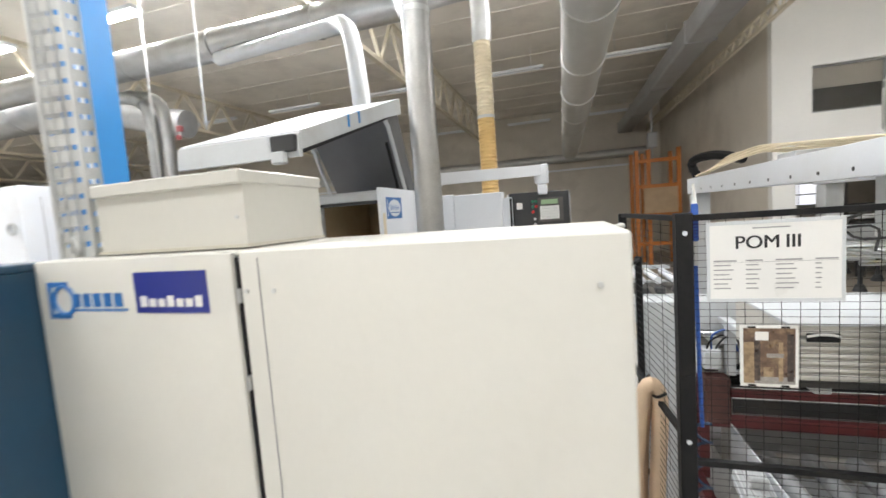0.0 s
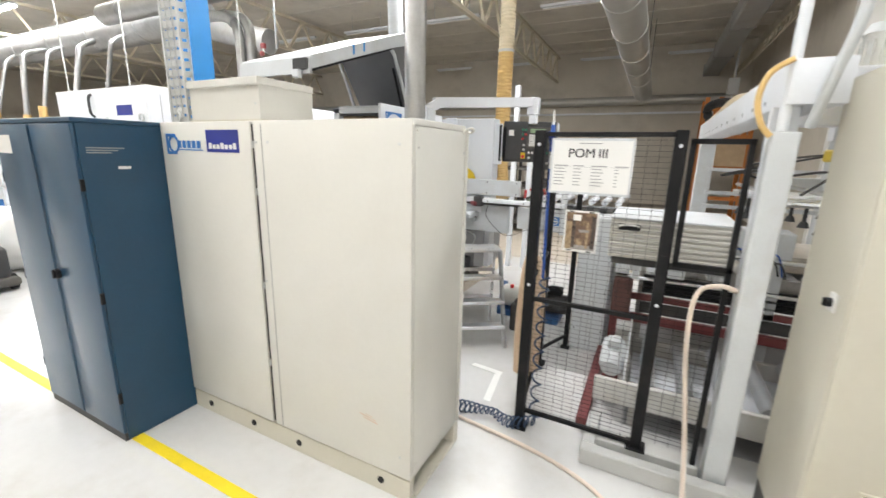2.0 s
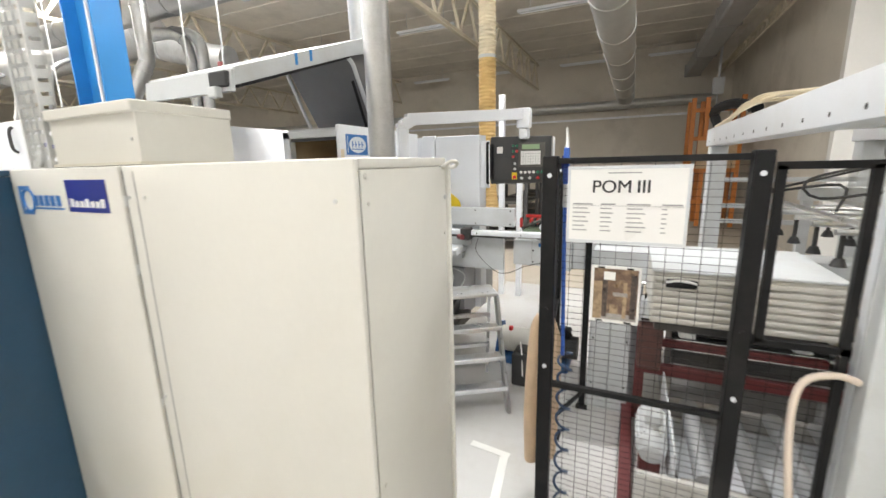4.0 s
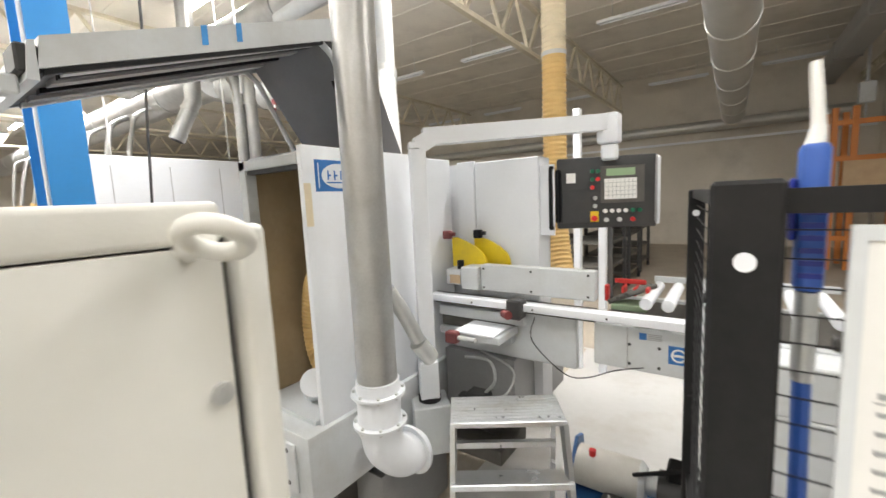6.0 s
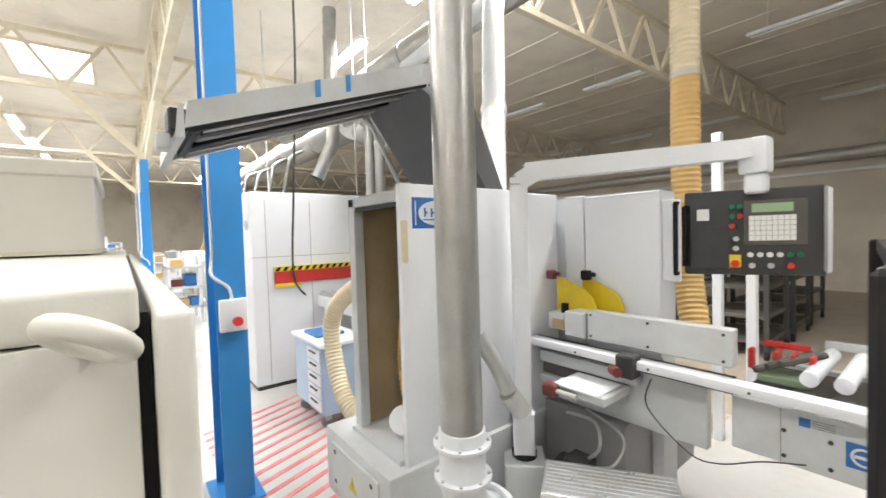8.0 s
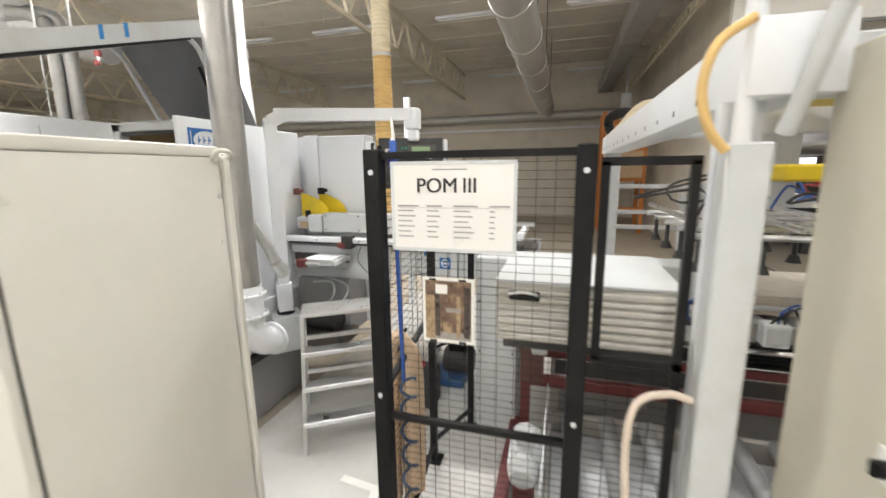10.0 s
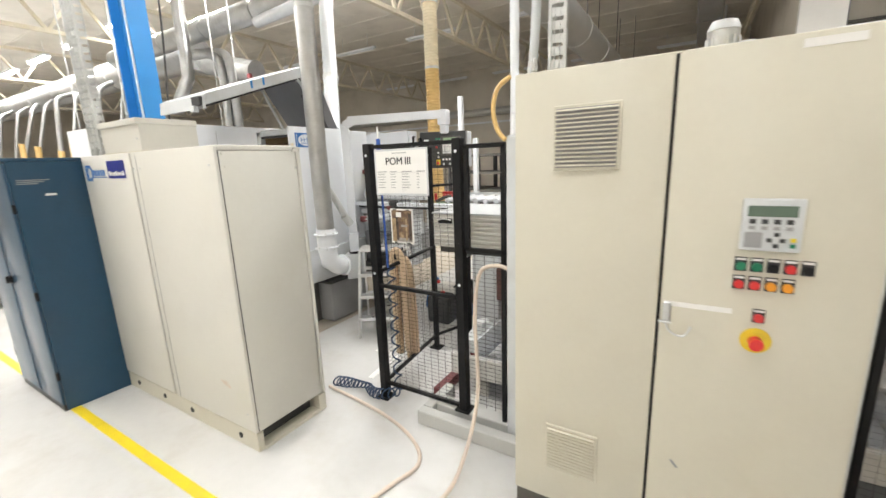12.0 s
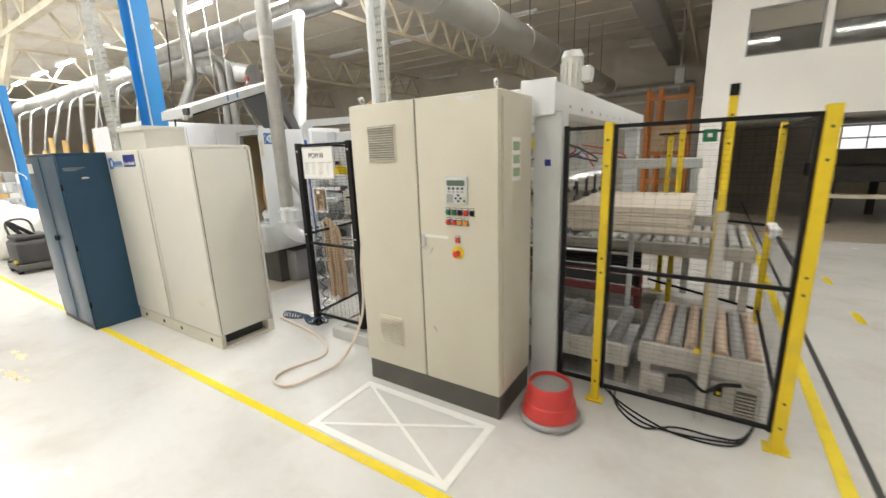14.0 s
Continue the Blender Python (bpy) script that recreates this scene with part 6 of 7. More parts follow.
part("terminal_box", B(1.28, 1.36, 2.56, 2.64, 0.39, 0.44, 0.006), M_GREYW, m)
part("mount", B(1.27, 1.37, 2.52, 2.68, 0.003, 0.25), M_REDDK, m)
# board stack on bearers in front of the raised conveyor
st = thing("board_stack", (3.7, 2.7, 1.13), "stack of beige coated boards with staggered edges", "boards", group="board stacks")
for k in range(8):
    o = 0.008 * math.sin(k * 2.3)
    part("board", B(3.3 + o, 4.05 + o * 1.5, 2.27 + 0.3 * abs(o), 3.25, 1.13 + 0.0205 * k, 1.13 + 0.0205 * k + (0.0155 if k % 3 else 0.0205)), M_BOARD, st)
bs_ = thing("stack_stand", (4.2, 2.8, 0), "grey steel stand with bearers beneath the board stack", "stand")
part("post", B(4.18, 4.23, 2.085, 2.15, 0.0, 1.3, 0.004), M_CELL, bs_)
part("post", B(4.17, 4.24, 3.1, 3.17, 0.0, 1.25, 0.004), M_CELL, bs_)
part("bearer", B(3.32, 4.24, 2.4, 2.46, 1.09, 1.129, 0.003), M_CELL, bs_)
part("bearer", B(3.32, 4.24, 3.1, 3.16, 1.05, 1.129, 0.003), M_CELL, bs_)
part("arm", B(4.18, 4.23, 2.15, 3.1, 1.05, 1.089, 0.003), M_CELL, bs_)
st = thing("board_stack", (2.6, 3.8, 0.87), "stack of beige coated boards on the raised conveyor", "boards", group="board stacks")
for k in range(6):
    part("board", B(2.3, 3.15, 3.5, 4.2, 0.865 + 0.0205 * k, 0.883 + 0.0205 * k), M_BOARD, st)

# concrete kerb beneath the fence
kb = bm_new()
box(kb, 1.24, 1.99, 1.81, 1.88, 0, 0.1, 0.006)
box(kb, 1.24, 1.31, 1.88, 2.2, 0, 0.1, 0.006)
box(kb, 1.31, 1.82, 1.94, 2.05, 0, 0.1, 0.006)
solid("kerb_frame", kb, mat("pale_grey_steel", (0.5, 0.5, 0.48), 0.6, dirt=(0.35, 0.33, 0.3)), "pale grey steel channel frame on the floor", "frame", at=(1.3, 1.85, 0))

# yellow posts and mesh
Y = thing("yellow_fence", (4.1, 2.0, 0), "machine guard fence with yellow posts and black mesh", "fence")


def ypost(x, y, h, w=0.05, cap=False, z0=0.0):
    p = part("post", B(x - w / 2, x + w / 2, y - w / 2, y + w / 2, z0, h, 0.004), M_YELLOW, Y, "yellow square post")
    part("foot_plate", B(x - w / 2 - 0.03, x + w / 2 + 0.03, y - w / 2 - 0.018, y + w / 2 + 0.018, z0, z0 + 0.01), M_YELLOW, p)
    for z in (h - 0.1, h - 0.25, h * 0.55, h * 0.5, z0 + 0.3, z0 + 0.15):
        part("hole", R((x, y - w / 2 - 0.001, z), (x, y - w / 2 + 0.001, z), 0.008, 8), M_DARK, p)
    if cap:
        part("cap", B(x - 0.022, x + 0.022, y - 0.022, y + 0.022, h, h + 0.06), M_BLACK, p)


ypost(3.605, 2.0, 1.815)
ypost(4.575, 2.0, 1.83, 0.06)
ypost(4.195, 2.2, 1.92, 0.042, True, 0.4)
ypost(4.62, 4.02, 1.83)
ypost(3.87, 4.06, 1.81)
ypost(3.73, 4.6, 1.81)
for p, q in (((3.36, 2.03), (3.58, 2.03)), ((3.63, 2.0), (4.545, 2.0)), ((4.59, 2.03), (4.62, 4.0)), ((3.62, 4.62), (4.6, 4.05))):
    fence_panel(Y, p, q, 0.12, 1.79, 0.93 if p[0] != 4.59 else 0.95, 0.06, 0.03, 0.0009)
part("black_post", B(3.335, 3.365, 2.015, 2.045, 0, 1.81, 0.003), M_BLACK, Y)
part("black_post", B(3.632, 3.655, 1.985, 2.015, 0.1, 1.8, 0.003), M_BLACK, Y)
part("black_post", B(4.522, 4.545, 1.985, 2.015, 0.1, 1.8, 0.003), M_BLACK, Y)

# red kick stool
sx, sy = 3.40, 1.665
ks = thing("kick_stool", (sx, sy, 0), "red round kick stool with grey rubber top", "stool")
bm = bm_new()
prof = [(0.178, 0.03), (0.172, 0.06), (0.158, 0.13), (0.15, 0.136), (0.141, 0.2), (0.136, 0.24), (0.128, 0.25), (0.12, 0.25), (0.116, 0.225)]
prev = None
for r, z in prof:
    ring = [bm.verts.new((sx + r * math.cos(a), sy + r * math.sin(a), z)) for a in (2 * math.pi * k / 36 for k in range(36))]
    if prev:
        for k in range(36):
            bm.faces.new((prev[k], prev[(k + 1) % 36], ring[(k + 1) % 36], ring[k]))
    prev = ring
bm.faces.new(prev)
part("body", bm, mat("red_plastic", (0.55, 0.045, 0.04), 0.45, dirt=(0.35, 0.05, 0.04), dscale=5), ks)
part("top_pad", R((sx, sy, 0.215), (sx, sy, 0.228), 0.114, 32), mat("grey_rubber", (0.28, 0.29, 0.29), 0.7), ks, "grey rubber tread")
part("bumper", torus(bm_new(), (sx, sy, 0.028), 0.172, 0.022, (0, 0, 1), 36, 10), M_GREY, ks, "dark rubber bumper ring")
# cables on the floor by the fence
for k in range(3):
    cb = thing("floor_cable", (4.0, 1.85, 0), "black cable lying loosely on the floor", "cable", group="floor cables")
    bm = bm_new()
    hose(bm, [(3.6 + 0.05 * k, 2.2, 0.01), (3.75, 2.04 - 0.03 * k, 0.01), (3.92, 1.93 - 0.05 * k, 0.008), (4.1, 1.86 + 0.025 * k * (k - 1), 0.008 + 0.006 * k), (4.3, 1.87 + 0.03 * k, 0.008 + 0.004 * k), (4.42, 1.95 + 0.02 * k, 0.01), (4.5, 2.2, 0.01)], 0.006, 8, 0, 0.03)
    part("cable", bm, M_BLACK, cb)

# orange ladder rack by the far corner
o = thing("orange_rack", (2.9, 12.9, 0), "orange steel pallet rack uprights near the far corner", "rack")
for x in (2.45, 2.75, 3.5):
    part("upright", B(x - 0.05, x + 0.05, 12.85, 12.95, 0, 3.25), M_ORANGE, o)
    part("upright", B(x - 0.05, x + 0.05, 13.75, 13.85, 0, 3.25), M_ORANGE, o)
for z in (0.6, 1.4, 2.2, 2.9):
    part("beam", B(2.45, 3.5, 12.86, 12.94, z, z + 0.1), M_ORANGE, o)
part("board", B(2.6, 3.45, 12.8, 12.84, 1.5, 2.2), M_WOOD, o)
jb = thing("wall_box", (3.1, 14.15, 3.5), "small grey ceiling hung electrical box", "box")
part("body", B(2.97, 3.23, 14.05, 14.25, 3.45, 3.88, 0.01), M_GREYW, jb)
part("stem", R((3.1, 14.15, 3.88), (3.1, 14.15, CEIL), 0.03, 8), M_GREYW, jb)
part("stem", R((3.1, 14.15, 3.0), (3.1, 14.15, 3.45), 0.02, 8), M_GREYW, jb)

# dark wheeled racks
rk = None
for x, y in ((-1.15, 8.9), (-1.15, 10.3), (-2.1, 9.3), (-1.2, 11.8)):
    if rk is None:
        rk = thing("trolley_rack", (x, y, 0), "dark steel wheeled trolley rack", "trolley", group="trolley racks")
        for ax in (-0.4, 0.4):
            for ay in (-0.5, 0.5):
                part("upright", B(x + ax - 0.03, x + ax + 0.03, y + ay - 0.03, y + ay + 0.03, 0.12, 1.8), M_DARK, rk)
                part("wheel", R((x + ax - 0.02, y + ay, 0.06), (x + ax + 0.02, y + ay, 0.06), 0.06, 14), M_RUBBER, rk)
        for z in (0.2, 0.55, 0.95, 1.35, 1.75):
            part("shelf", B(x - 0.4, x + 0.4, y - 0.5, y + 0.5, z, z + 0.05), M_PLINTH, rk)
    else:
        copy_thing(rk, pose(x, y, 0))

# ---- hall to the west ----
wm = thing("white_machine", (-5.4, 4.5, 0), "large white enclosed machine with red safety bar", "machine")
WX, WY, WZ = -4.38, 2.83, 2.42
part("enclosure", B(-6.7, WX, WY, 7.5, 0.05, WZ, 0.01), M_WHITE, wm)
part("base", B(-6.68, WX - 0.02, WY + 0.02, 7.5, 0, 0.05), M_DARK, wm)
for y in (3.0, 3.55, 4.1):
    part("panel_joint", B(WX, WX + 0.002, y, y + 0.006, 0.1, WZ - 0.1), M_GREY, wm)
part("panel_joint", B(WX, WX + 0.002, WY, 5.5, 1.62, 1.626), M_GREY, wm)
sb = part("safety_bar", B(WX, WX + 0.05, 3.08, 5.2, 1.29, 1.44, 0.006), M_RED, wm, "red safety bar")
for k in range(24):
    y = 3.08 + 0.09 * k
    bm = bm_new()
    prism(bm, [(y, 1.445), (y + 0.045, 1.445), (y + 0.08, 1.495), (y + 0.035, 1.495)], "x", WX + 0.051, WX + 0.054)
    part("stripe", bm, M_BLACK, sb)
part("hazard_board", B(WX, WX + 0.051, 3.08, 5.2, 1.441, 1.5), M_YELLOW, wm, "yellow and black hazard board")
part("hazard_board", B(WX, WX + 0.051, 3.08, 3.4, 1.25, 1.289), M_YELLOW, wm)
part("door_handle", hose(bm_new(), [(-5.66, WY - 0.005, 2.05), (-5.66, WY - 0.05, 2.1), (-5.66, WY - 0.05, 2.3), (-5.66, WY - 0.005, 2.35)], 0.018, 8, 0, 0.03), M_DARK, wm)
part("label_plate", B(-5.09, -4.72, WY - 0.003, WY, 2.06, 2.19), M_NAVY, wm, "navy blue label plate")
part("lifting_ring", torus(bm_new(), (-4.5, WY - 0.02, 2.02), 0.05, 0.012, (0, 1, 0)), M_STEEL, wm)
part("lifting_ring", torus(bm_new(), (-5.3, WY - 0.02, 2.0), 0.04, 0.01, (0, 1, 0)), M_STEEL, wm)
rt = thing("roller_table", (-3.9, 4.3, 0), "white roller table in front of the white machine", "conveyor")
part("frame", B(-4.32, -3.3, 3.6, 5.2, 0.95, 1.1, 0.01), M_WHITE, rt)
for k in range(10):
    part("roller", R((-4.3, 3.65 + 0.16 * k, 1.12), (-3.32, 3.65 + 0.16 * k, 1.12), 0.04, 10), M_STEEL, rt)
for x, y in ((-4.2, 3.7), (-3.4, 3.7), (-4.2, 5.1), (-3.4, 5.1)):
    part("leg", B(x - 0.05, x + 0.05, y - 0.05, y + 0.05, 0, 0.95), M_WHITE, rt)
tc = thing("tool_cart", (-3.2, 3.3, 0), "light blue drawer tool cart on castors", "tool cart")
part("body", B(-3.6, -2.85, 3.05, 3.5, 0.14, 0.8, 0.01), mat("pale_blue_paint", (0.42, 0.55, 0.7), 0.4), tc)
part("top", B(-3.63, -2.82, 3.02, 3.53, 0.8, 0.84, 0.008), M_WHITE, tc)
for k in range(5):
    part("drawer", B(-3.2, -2.87, 3.035, 3.049, 0.18 + 0.12 * k, 0.28 + 0.12 * k, 0.004), M_WHITE, tc)
    part("drawer_handle", B(-3.12, -2.95, 3.022, 3.034, 0.25 + 0.12 * k, 0.262 + 0.12 * k), M_DARK, tc)
part("tray", B(-3.45, -3.1, 3.1, 3.4, 0.84, 0.87, 0.006), M_LOGOBLUE, tc)
for x in (-3.52, -2.93):
    for y in (3.12, 3.44):
        part("castor", R((x - 0.02, y, 0.06), (x + 0.02, y, 0.06), 0.06, 14), M_GREY, tc)
        part("fork", B(x - 0.03, x + 0.03, y - 0.03, y + 0.03, 0.08, 0.14), M_STEEL, tc)
gh = thing("suction_hose", (-1.7, 3.0, 0.8), "beige ribbed hose beside the machine end", "hose")
bm = bm_new()
hose(bm, [(-1.1, 2.88, 0.66), (-1.55, 2.74, 0.72), (-1.82, 2.74, 1.05), (-1.77, 2.75, 1.36), (-1.4, 2.84, 1.58), (-1.08, 2.92, 1.62)], 0.055, 14, 0.006, 0.014)
part("hose", bm, M_HOSEW, gh)
# switch box on the column
eb = thing("switch_box", (COLX + 0.11, COLY, 1.2), "white switch box with red knob on blue column", "switch")
part("body", B(COLX + 0.111, COLX + 0.175, COLY - 0.085, COLY + 0.085, 1.22, 1.44, 0.01, 2), M_WHITE, eb)
part("cover_seam", B(COLX + 0.1405, COLX + 0.1435, COLY - 0.087, COLY + 0.087, 1.218, 1.442), M_GREY, eb)
part("knob", R((COLX + 0.175, COLY + 0.02, 1.29), (COLX + 0.205, COLY + 0.02, 1.29), 0.032, 16), M_REDB, eb, "red rotary knob")
# drop pipes
for pts, r, nm in (([(-5.35, 4.36, CEIL), (-5.4, 4.36, 4.4), (-5.4, 4.36, 3.45), (-5.42, 4.31, 3.25), (-5.5, 4.12, 2.8)], 0.105, "open ended galvanised drop pipe"),
                   ([(-6.0, 4.85, 3.9), (-5.45, 4.96, 3.9), (-5.12, 5.0, 3.76), (-5.05, 5.0, 3.4), (-5.05, 5.0, 2.42)], 0.085, "galvanised drop pipe"),
                   ([(-5.7, 4.75, 3.88), (-5.35, 4.87, 3.8), (-5.2, 4.9, 3.5), (-5.2, 4.9, 2.42)], 0.08, "galvanised drop pipe"),
                   ([(-7.6, 5.7, 4.2), (-6.4, 6.05, 3.9), (-5.85, 6.13, 3.78)], 0.24, "galvanised duct end")):
    dpp = duct("drop_pipe", pts, r, M_STEELDUCT, nm + " over the white machine", 0.9, 18)
    if r == 0.105:
        part("mouth", R((-5.497, 4.125, 2.812), (-5.502, 4.115, 2.788), 0.085, 18), M_BLACK, dpp, "dark open pipe mouth")
random.seed(11)
for k in range(9):
    x = -9.3 - 1.35 * k + random.uniform(-0.35, 0.35)
    jy, jz = random.uniform(-0.15, 0.15), random.uniform(-0.25, 0.3)
    duct("drop_pipe", [(x - 0.1, 5.3, 4.05), (x, 4.98 + jy, 3.85), (x + 0.06, 4.86 + jy, 3.55), (x + 0.1, 4.6, 2.2)], 0.045 + 0.015 * (k % 2), M_STEELDUCT, "galvanised drop pipe in the distance", 0.9, 12)
    bm = bm_new()
    hose(bm, [(x + 0.09, 4.62, 2.45 + jz), (x + 0.1, 4.6, 2.2), (x + 0.16, 4.55, 1.8), (x + 0.05, 4.4, 1.4)], 0.08, 10, 0.008, 0.03)
    t = thing("suction_hose", (x + 0.1, 4.5, 1.2), "yellow suction hose hanging in the distance", "hose", group="far hoses")
    part("hose", bm, M_HOSEY, t)
    mb = thing("far_machine", (x, 4.4, 0), "white and grey machine in the distance", "machine", group="far machines")
    part("body", B(x - 0.55, x + 0.4, 3.6, 5.0, 0.0, 1.1 + 0.1 * (k % 3), 0.02), M_GREYW, mb)
    part("hood", B(x - 0.4, x + 0.2, 3.7, 4.6, 1.1 + 0.1 * (k % 3), 1.45, 0.02), M_WHITE, mb)
# racks and benches far along the aisle
random.seed(17)
FARCOLS = (M_WHITE, M_GREYW, M_WOOD, M_HOSEY, M_LOGOBLUE, M_REDDK, M_PAPER, M_GREY)
for x, y, hgt in ((-9.6, 0.95, 2.05), (-11.4, 1.35, 1.7), (-12.9, 0.9, 2.1), (-14.9, 1.2, 1.8), (-17.0, 0.9, 2.1), (-19.5, 1.3, 1.9), (-10.4, 2.7, 1.5), (-13.6, 2.6, 1.6), (-16.3, 2.7, 1.6)):
    rk2 = thing("work_rack", (x, y, 0), "pale steel rack with goods far along the aisle", "rack", group="far racks")
    for ax in (-0.5, 0.5):
        for ay in (-0.3, 0.3):
            part("upright", B(x + ax - 0.03, x + ax + 0.03, y + ay - 0.03, y + ay + 0.03, 0, hgt), M_WHITE, rk2)
    zz = 0.35
    while zz < hgt:
        part("shelf", B(x - 0.53, x + 0.53, y - 0.33, y + 0.33, zz, zz + 0.04), M_GREYW, rk2)
        n_ = random.randint(2, 4)
        for k in range(n_):
            yy_ = y - 0.28 + 0.56 * k / n_
            top = min(zz + 0.04 + random.uniform(0.1, 0.3), hgt + 0.1)
            bx_ = thing("storage_box", (x, yy_, zz + 0.04), "storage box on a far rack shelf", "box", group="far boxes")
            part("carton", B(x - 0.1, x + random.uniform(0.2, 0.45), yy_, yy_ + 0.5 / n_, zz + 0.041, top, 0.01), random.choice(FARCOLS), bx_)
            part("lid", B(x - 0.11, x + 0.12, yy_ - 0.004, yy_ + 0.5 / n_ + 0.004, top + 0.0005, top + 0.015, 0.003), M_PAPER, bx_)
        zz += 0.45
# white bag covers and the vacuum cleaner
vc = thing("floor_scrubber", (-5.4, 1.25, 0), "black and grey floor cleaning machine with hose", "floor cleaner")
part("tank", B(-5.75, -5.05, 1.0, 1.5, 0.14, 0.52, 0.06, 3), M_DARK, vc)
part("deck", B(-5.7, -5.0, 0.95, 1.55, 0.06, 0.16, 0.03, 2), M_PLINTH, vc)
part("lid", B(-5.72, -5.2, 1.03, 1.47, 0.52, 0.6, 0.03, 2), M_DARK, vc)
part("hose", hose(bm_new(), [(-5.6, 1.2, 0.58), (-5.65, 1.1, 0.75), (-5.45, 1.05, 0.82), (-5.3, 1.15, 0.72), (-5.35, 1.3, 0.58)], 0.03, 10, 0.004, 0.02), M_BLACK, vc)
bm = bm_new()
hose(bm, [(-5.75, 1.1, 0.45), (-5.95, 1.1, 0.75), (-5.98, 1.25, 0.82), (-5.95, 1.4, 0.75), (-5.75, 1.4, 0.45)], 0.018, 8, 0, 0.03)
part("handle", bm, M_DARK, vc)
for x in (-5.6, -5.15):
    for y in (0.99, 1.51):
        part("wheel", R((x, y - 0.03, 0.09), (x, y + 0.03, 0.09), 0.09, 18), M_RUBBER, vc)
part("tag", B(-5.3, -5.2, 0.97, 0.999, 0.16, 0.21), M_YELLOW, vc)

# ---- small things ----
M_BLUEBASE = mat("blue_base_paint", (0.02, 0.09, 0.25), 0.45, dirt=(0.05, 0.07, 0.1), dscale=6, damt=0.5)
vp = thing("vacuum_pump", (0.4, 3.78, 0), "beige vacuum pump with black motor on blue base", "pump")
part("base", B(0.09, 0.74, 3.66, 3.98, 0.0, 0.07, 0.01), M_BLUEBASE, vp, "blue base")
part("base_side", prism(bm_new(), [(3.66, 0.07), (3.98, 0.07), (3.94, 0.3), (3.84, 0.33), (3.7, 0.16)], "x", 0.095, 0.115), M_BLUEBASE, vp, "blue side plate")
part("cylinder", R((0.13, 3.8, 0.19), (0.47, 3.8, 0.19), 0.115, 28), M_BOARDW, vp, "beige pump cylinder")
part("cylinder_end", R((0.47, 3.8, 0.19), (0.5, 3.8, 0.19), 0.118, 28, 0.09), M_GREYW, vp)
part("cap", R((0.22, 3.76, 0.29), (0.22, 3.76, 0.325), 0.02, 12), M_REDB, vp, "small red cap")
part("coupling", R((0.5, 3.8, 0.19), (0.56, 3.8, 0.19), 0.05, 16), M_STEEL, vp)
part("motor", R((0.56, 3.8, 0.19), (0.8, 3.8, 0.19), 0.1, 20), M_DARK, vp, "black motor")
part("motor_box", B(0.6, 0.74, 3.74, 3.86, 0.28, 0.36, 0.01), M_BLACK, vp)
part("hose", hose(bm_new(), [(0.45, 3.72, 0.28), (0.55, 3.66, 0.36), (0.68, 3.68, 0.4), (0.76, 3.74, 0.32)], 0.012, 8, 0, 0.02), M_BLACK, vp)
oc = thing("oil_canister", (0.47, 3.42, 0), "dark oil canister with a small red cap", "canister")
part("body", B(0.34, 0.6, 3.32, 3.52, 0.0, 0.28, 0.02, 3), M_DARK, oc)
part("shoulder", B(0.37, 0.57, 3.35, 3.49, 0.28, 0.3, 0.008, 2), M_DARK, oc)
part("cap", R((0.49, 3.41, 0.3), (0.49, 3.41, 0.33), 0.022, 14), M_REDB, oc, "red screw cap")
part("tube", hose(bm_new(), [(0.4, 3.4, 0.3), (0.4, 3.38, 0.36), (0.42, 3.34, 0.3), (0.44, 3.3, 0.1)], 0.006, 8, 0, 0.02), M_PAPER, oc, "thin clear tube")
# hanging cable and post pipe
hc = thing("hanging_cable", (-3.9, 3.3, 1.1), "dark cable hanging down from the roof", "cable")
part("cable", hose(bm_new(), [(-3.95, 3.3, CEIL), (-3.95, 3.3, 3.9), (-4.2, 3.3, 2.4), (-4.32, 3.3, 1.4), (-4.3, 3.45, 1.1)], 0.014, 8, 0, 0.1), M_DARK, hc)
for x, y in ((-4.3, 4.2), (-6.0, 3.5), (-7.2, 3.2), (-3.0, 3.7)):
    t = thing("suspension_rod", (x, y, 2.42), "thin pale suspension rod below the roof", "rod", group="suspension rods")
    part("rod", R((x, y, 2.42 if x < -4 else 2.9), (x, y, CEIL), 0.011, 6), M_STEEL, t)
pp = thing("riser_pipe", (1.885, 1.95, 1.8), "white riser pipe on the gantry post", "pipe")
part("pipe", R((1.87, 1.93, 1.8), (1.87, 1.93, 4.4), 0.022, 12), M_WHITE, pp)
part("flexible_pipe", hose(bm_new(), [(1.96, 1.93, 1.82), (1.98, 1.85, 2.0), (2.02, 1.8, 2.3), (2.03, 1.78, 3.0), (2.0, 1.8, 4.3)], 0.02, 10, 0, 0.05), M_GREYW, pp)
part("hose_loop", hose(bm_new(), [(1.86, 1.9, 2.08), (1.79, 1.9, 2.03), (1.765, 1.9, 1.93), (1.79, 1.9, 1.83), (1.84, 1.9, 1.77)], 0.012, 10, 0, 0.02), M_HOSEY, pp, "orange hose loop")
rv = thing("duct_valve", (-5.75, 6.0, 3.55), "dark red valve on the end of the collector duct", "valve")
part("body", B(-5.84, -5.74, 5.86, 5.93, 3.6, 3.7, 0.01), M_REDDK, rv)
part("wheel", R((-5.78, 5.83, 3.5), (-5.78, 5.87, 3.5), 0.045, 16), M_REDDK, rv)
part("stem", R((-5.78, 5.88, 3.48), (-5.78, 5.88, 3.62), 0.015, 8), M_STEEL, rv)
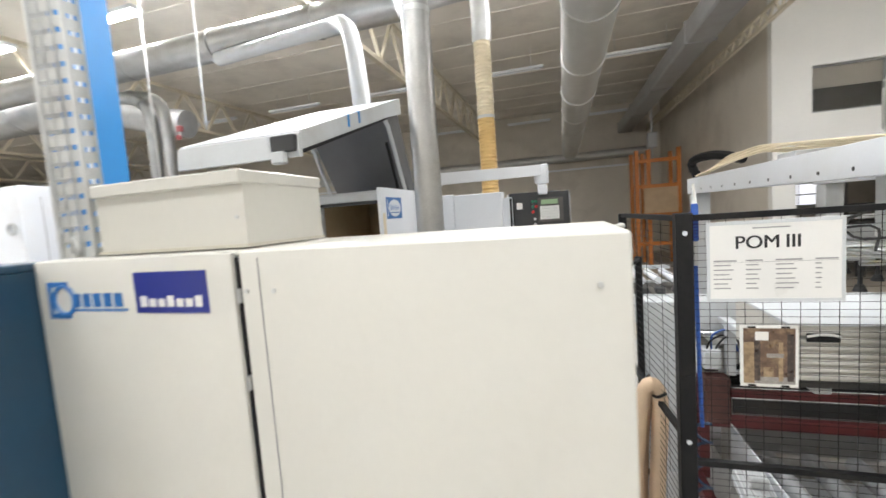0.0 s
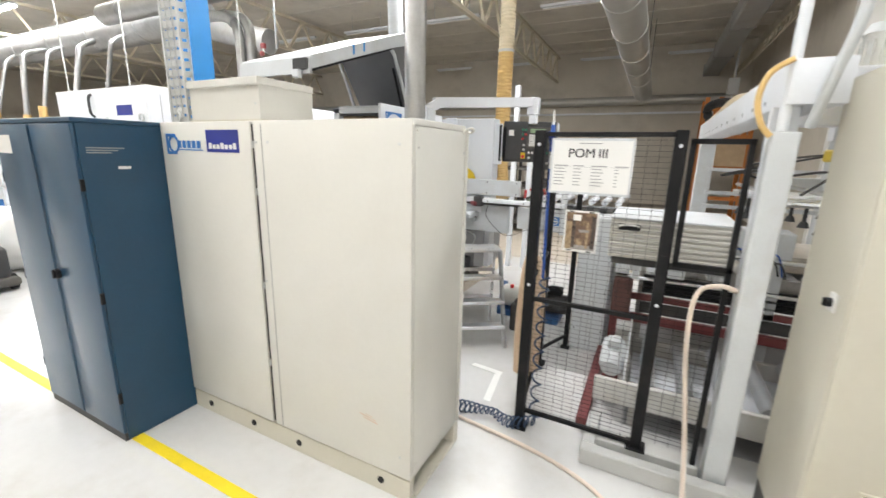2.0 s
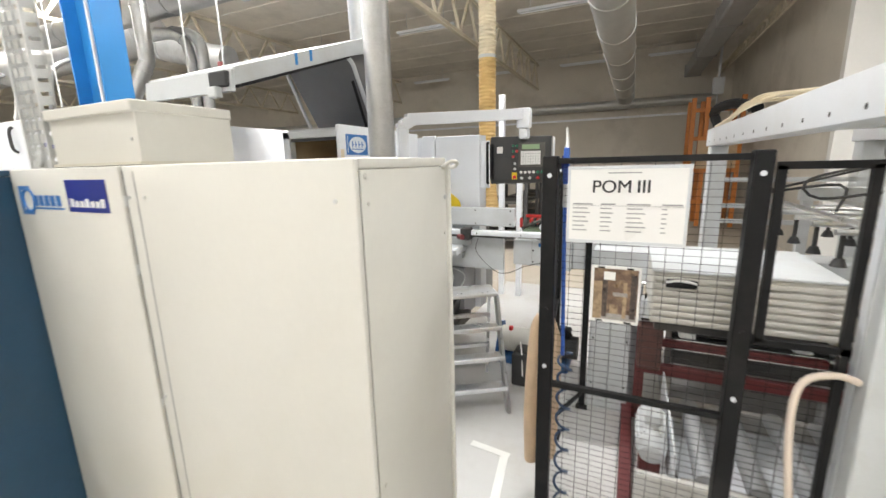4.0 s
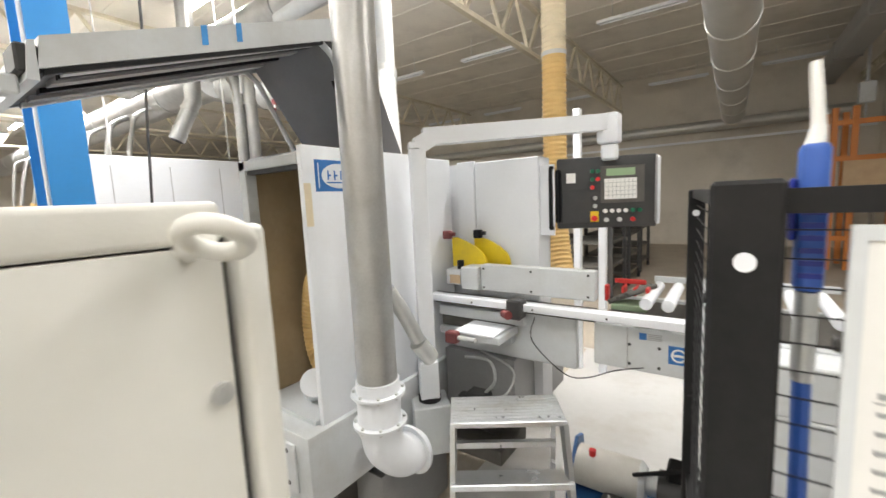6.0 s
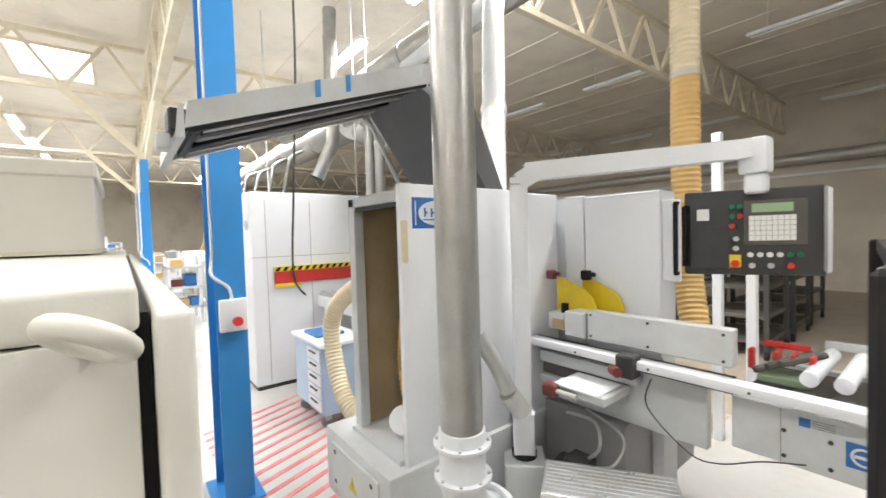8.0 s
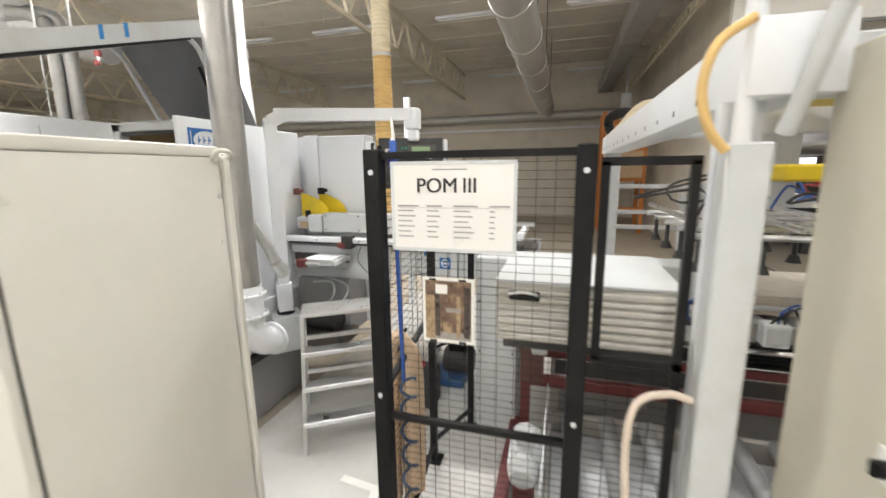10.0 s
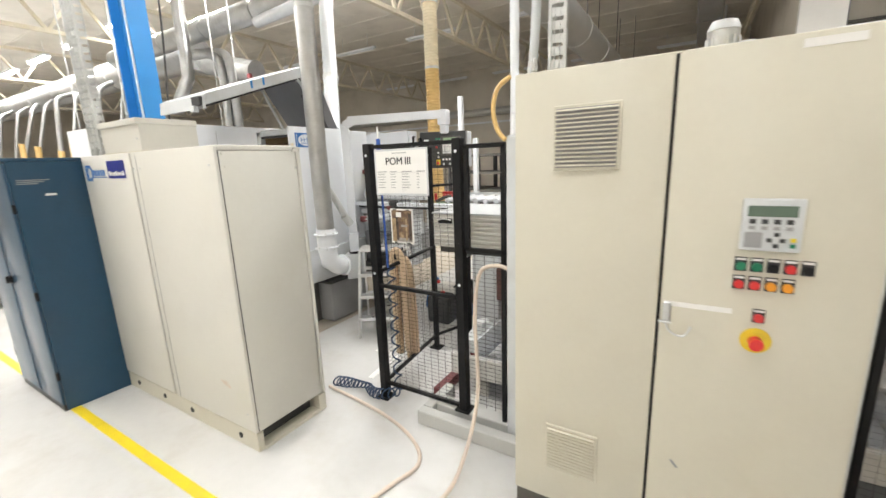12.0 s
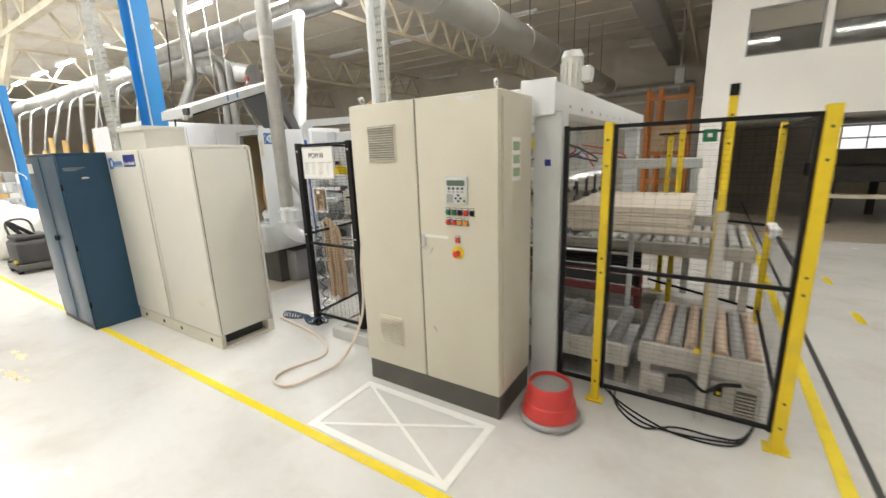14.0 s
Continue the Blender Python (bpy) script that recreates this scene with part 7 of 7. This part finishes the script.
# white sacks by the cleaner
random.seed(3)
for x, y, r, h in ((-6.5, 1.5, 0.4, 0.95), (-6.1, 1.95, 0.38, 0.85), (-7.1, 1.3, 0.42, 1.05)):
    bm = bm_new()
    bmesh.ops.create_icosphere(bm, subdivisions=4, radius=1.0)
    for v in bm.verts:
        d = 1 + 0.12 * noise.noise(v.co * 2.2 + Vector((x, y, 0))) + 0.05 * noise.noise(v.co * 6.0)
        v.co = Vector((x + v.co.x * r * d, y + v.co.y * r * d, max(0.0, h * 0.5 + v.co.z * h * 0.52 * d)))
    solid("white_sack", bm, M_PAPER, "bulging white plastic waste sack on the floor", "sack", group="white sacks", at=(x, y, 0))
# dark machine beyond the passage
dm = thing("dark_machine", (6.9, 11.0, 0), "long dark machine table beyond the passage", "machine")
part("table", B(6.0, 9.5, 10.4, 12.4, 0.85, 1.15, 0.02), M_DARK, dm)
part("hood", B(6.2, 8.6, 11.0, 12.2, 1.15, 1.45, 0.02), M_PLINTH, dm)
for x in (6.2, 7.2, 8.2, 9.2):
    for y in (10.6, 12.2):
        part("leg", B(x - 0.06, x + 0.06, y - 0.06, y + 0.06, 0, 0.85), M_DARK, dm)
part("side_tray", B(6.0, 9.5, 10.2, 10.39, 0.55, 0.62), M_TRUSS, dm)
w4 = thing("window_4", (8.0, FAR - 0.01, 1.2), "bright glazed door panes at the passage end", "window", kind="structure")
for i in range(4):
    for k in range(2):
        part("pane", B(6.8 + 0.6 * i, 7.35 + 0.6 * i, FAR - 0.03, FAR - 0.01, 1.35 + 0.36 * k, 1.66 + 0.36 * k), M_FARPANE, w4)
part("window_frame", B(6.7, 9.3, FAR - 0.01, FAR - 0.002, 1.25, 2.1), M_GREY, w4)
sg = thing("safety_sign", (4.09, 4.3, 1.7), "small dark green sign hung on the guard fence", "sign")
part("plate", B(4.03, 4.15, 4.28, 4.284, 1.69, 1.81), M_GREEN, sg)
part("symbol", B(4.07, 4.11, 4.277, 4.28, 1.735, 1.77), M_PAPER, sg)
# power socket strip on the guard fence
ps = thing("push_button_box", (4.5, 3.0, 0.95), "white push button box on guard fence with red button", "switch")
part("body", B(4.56, 4.63, 3.35, 3.65, 0.93, 1.02, 0.01), M_WHITE, ps)
part("button", B(4.555, 4.5599, 3.42, 3.52, 0.955, 0.995), M_REDB, ps)
part("button", B(4.555, 4.5599, 3.54, 3.6, 0.955, 0.995), M_BLACK, ps)
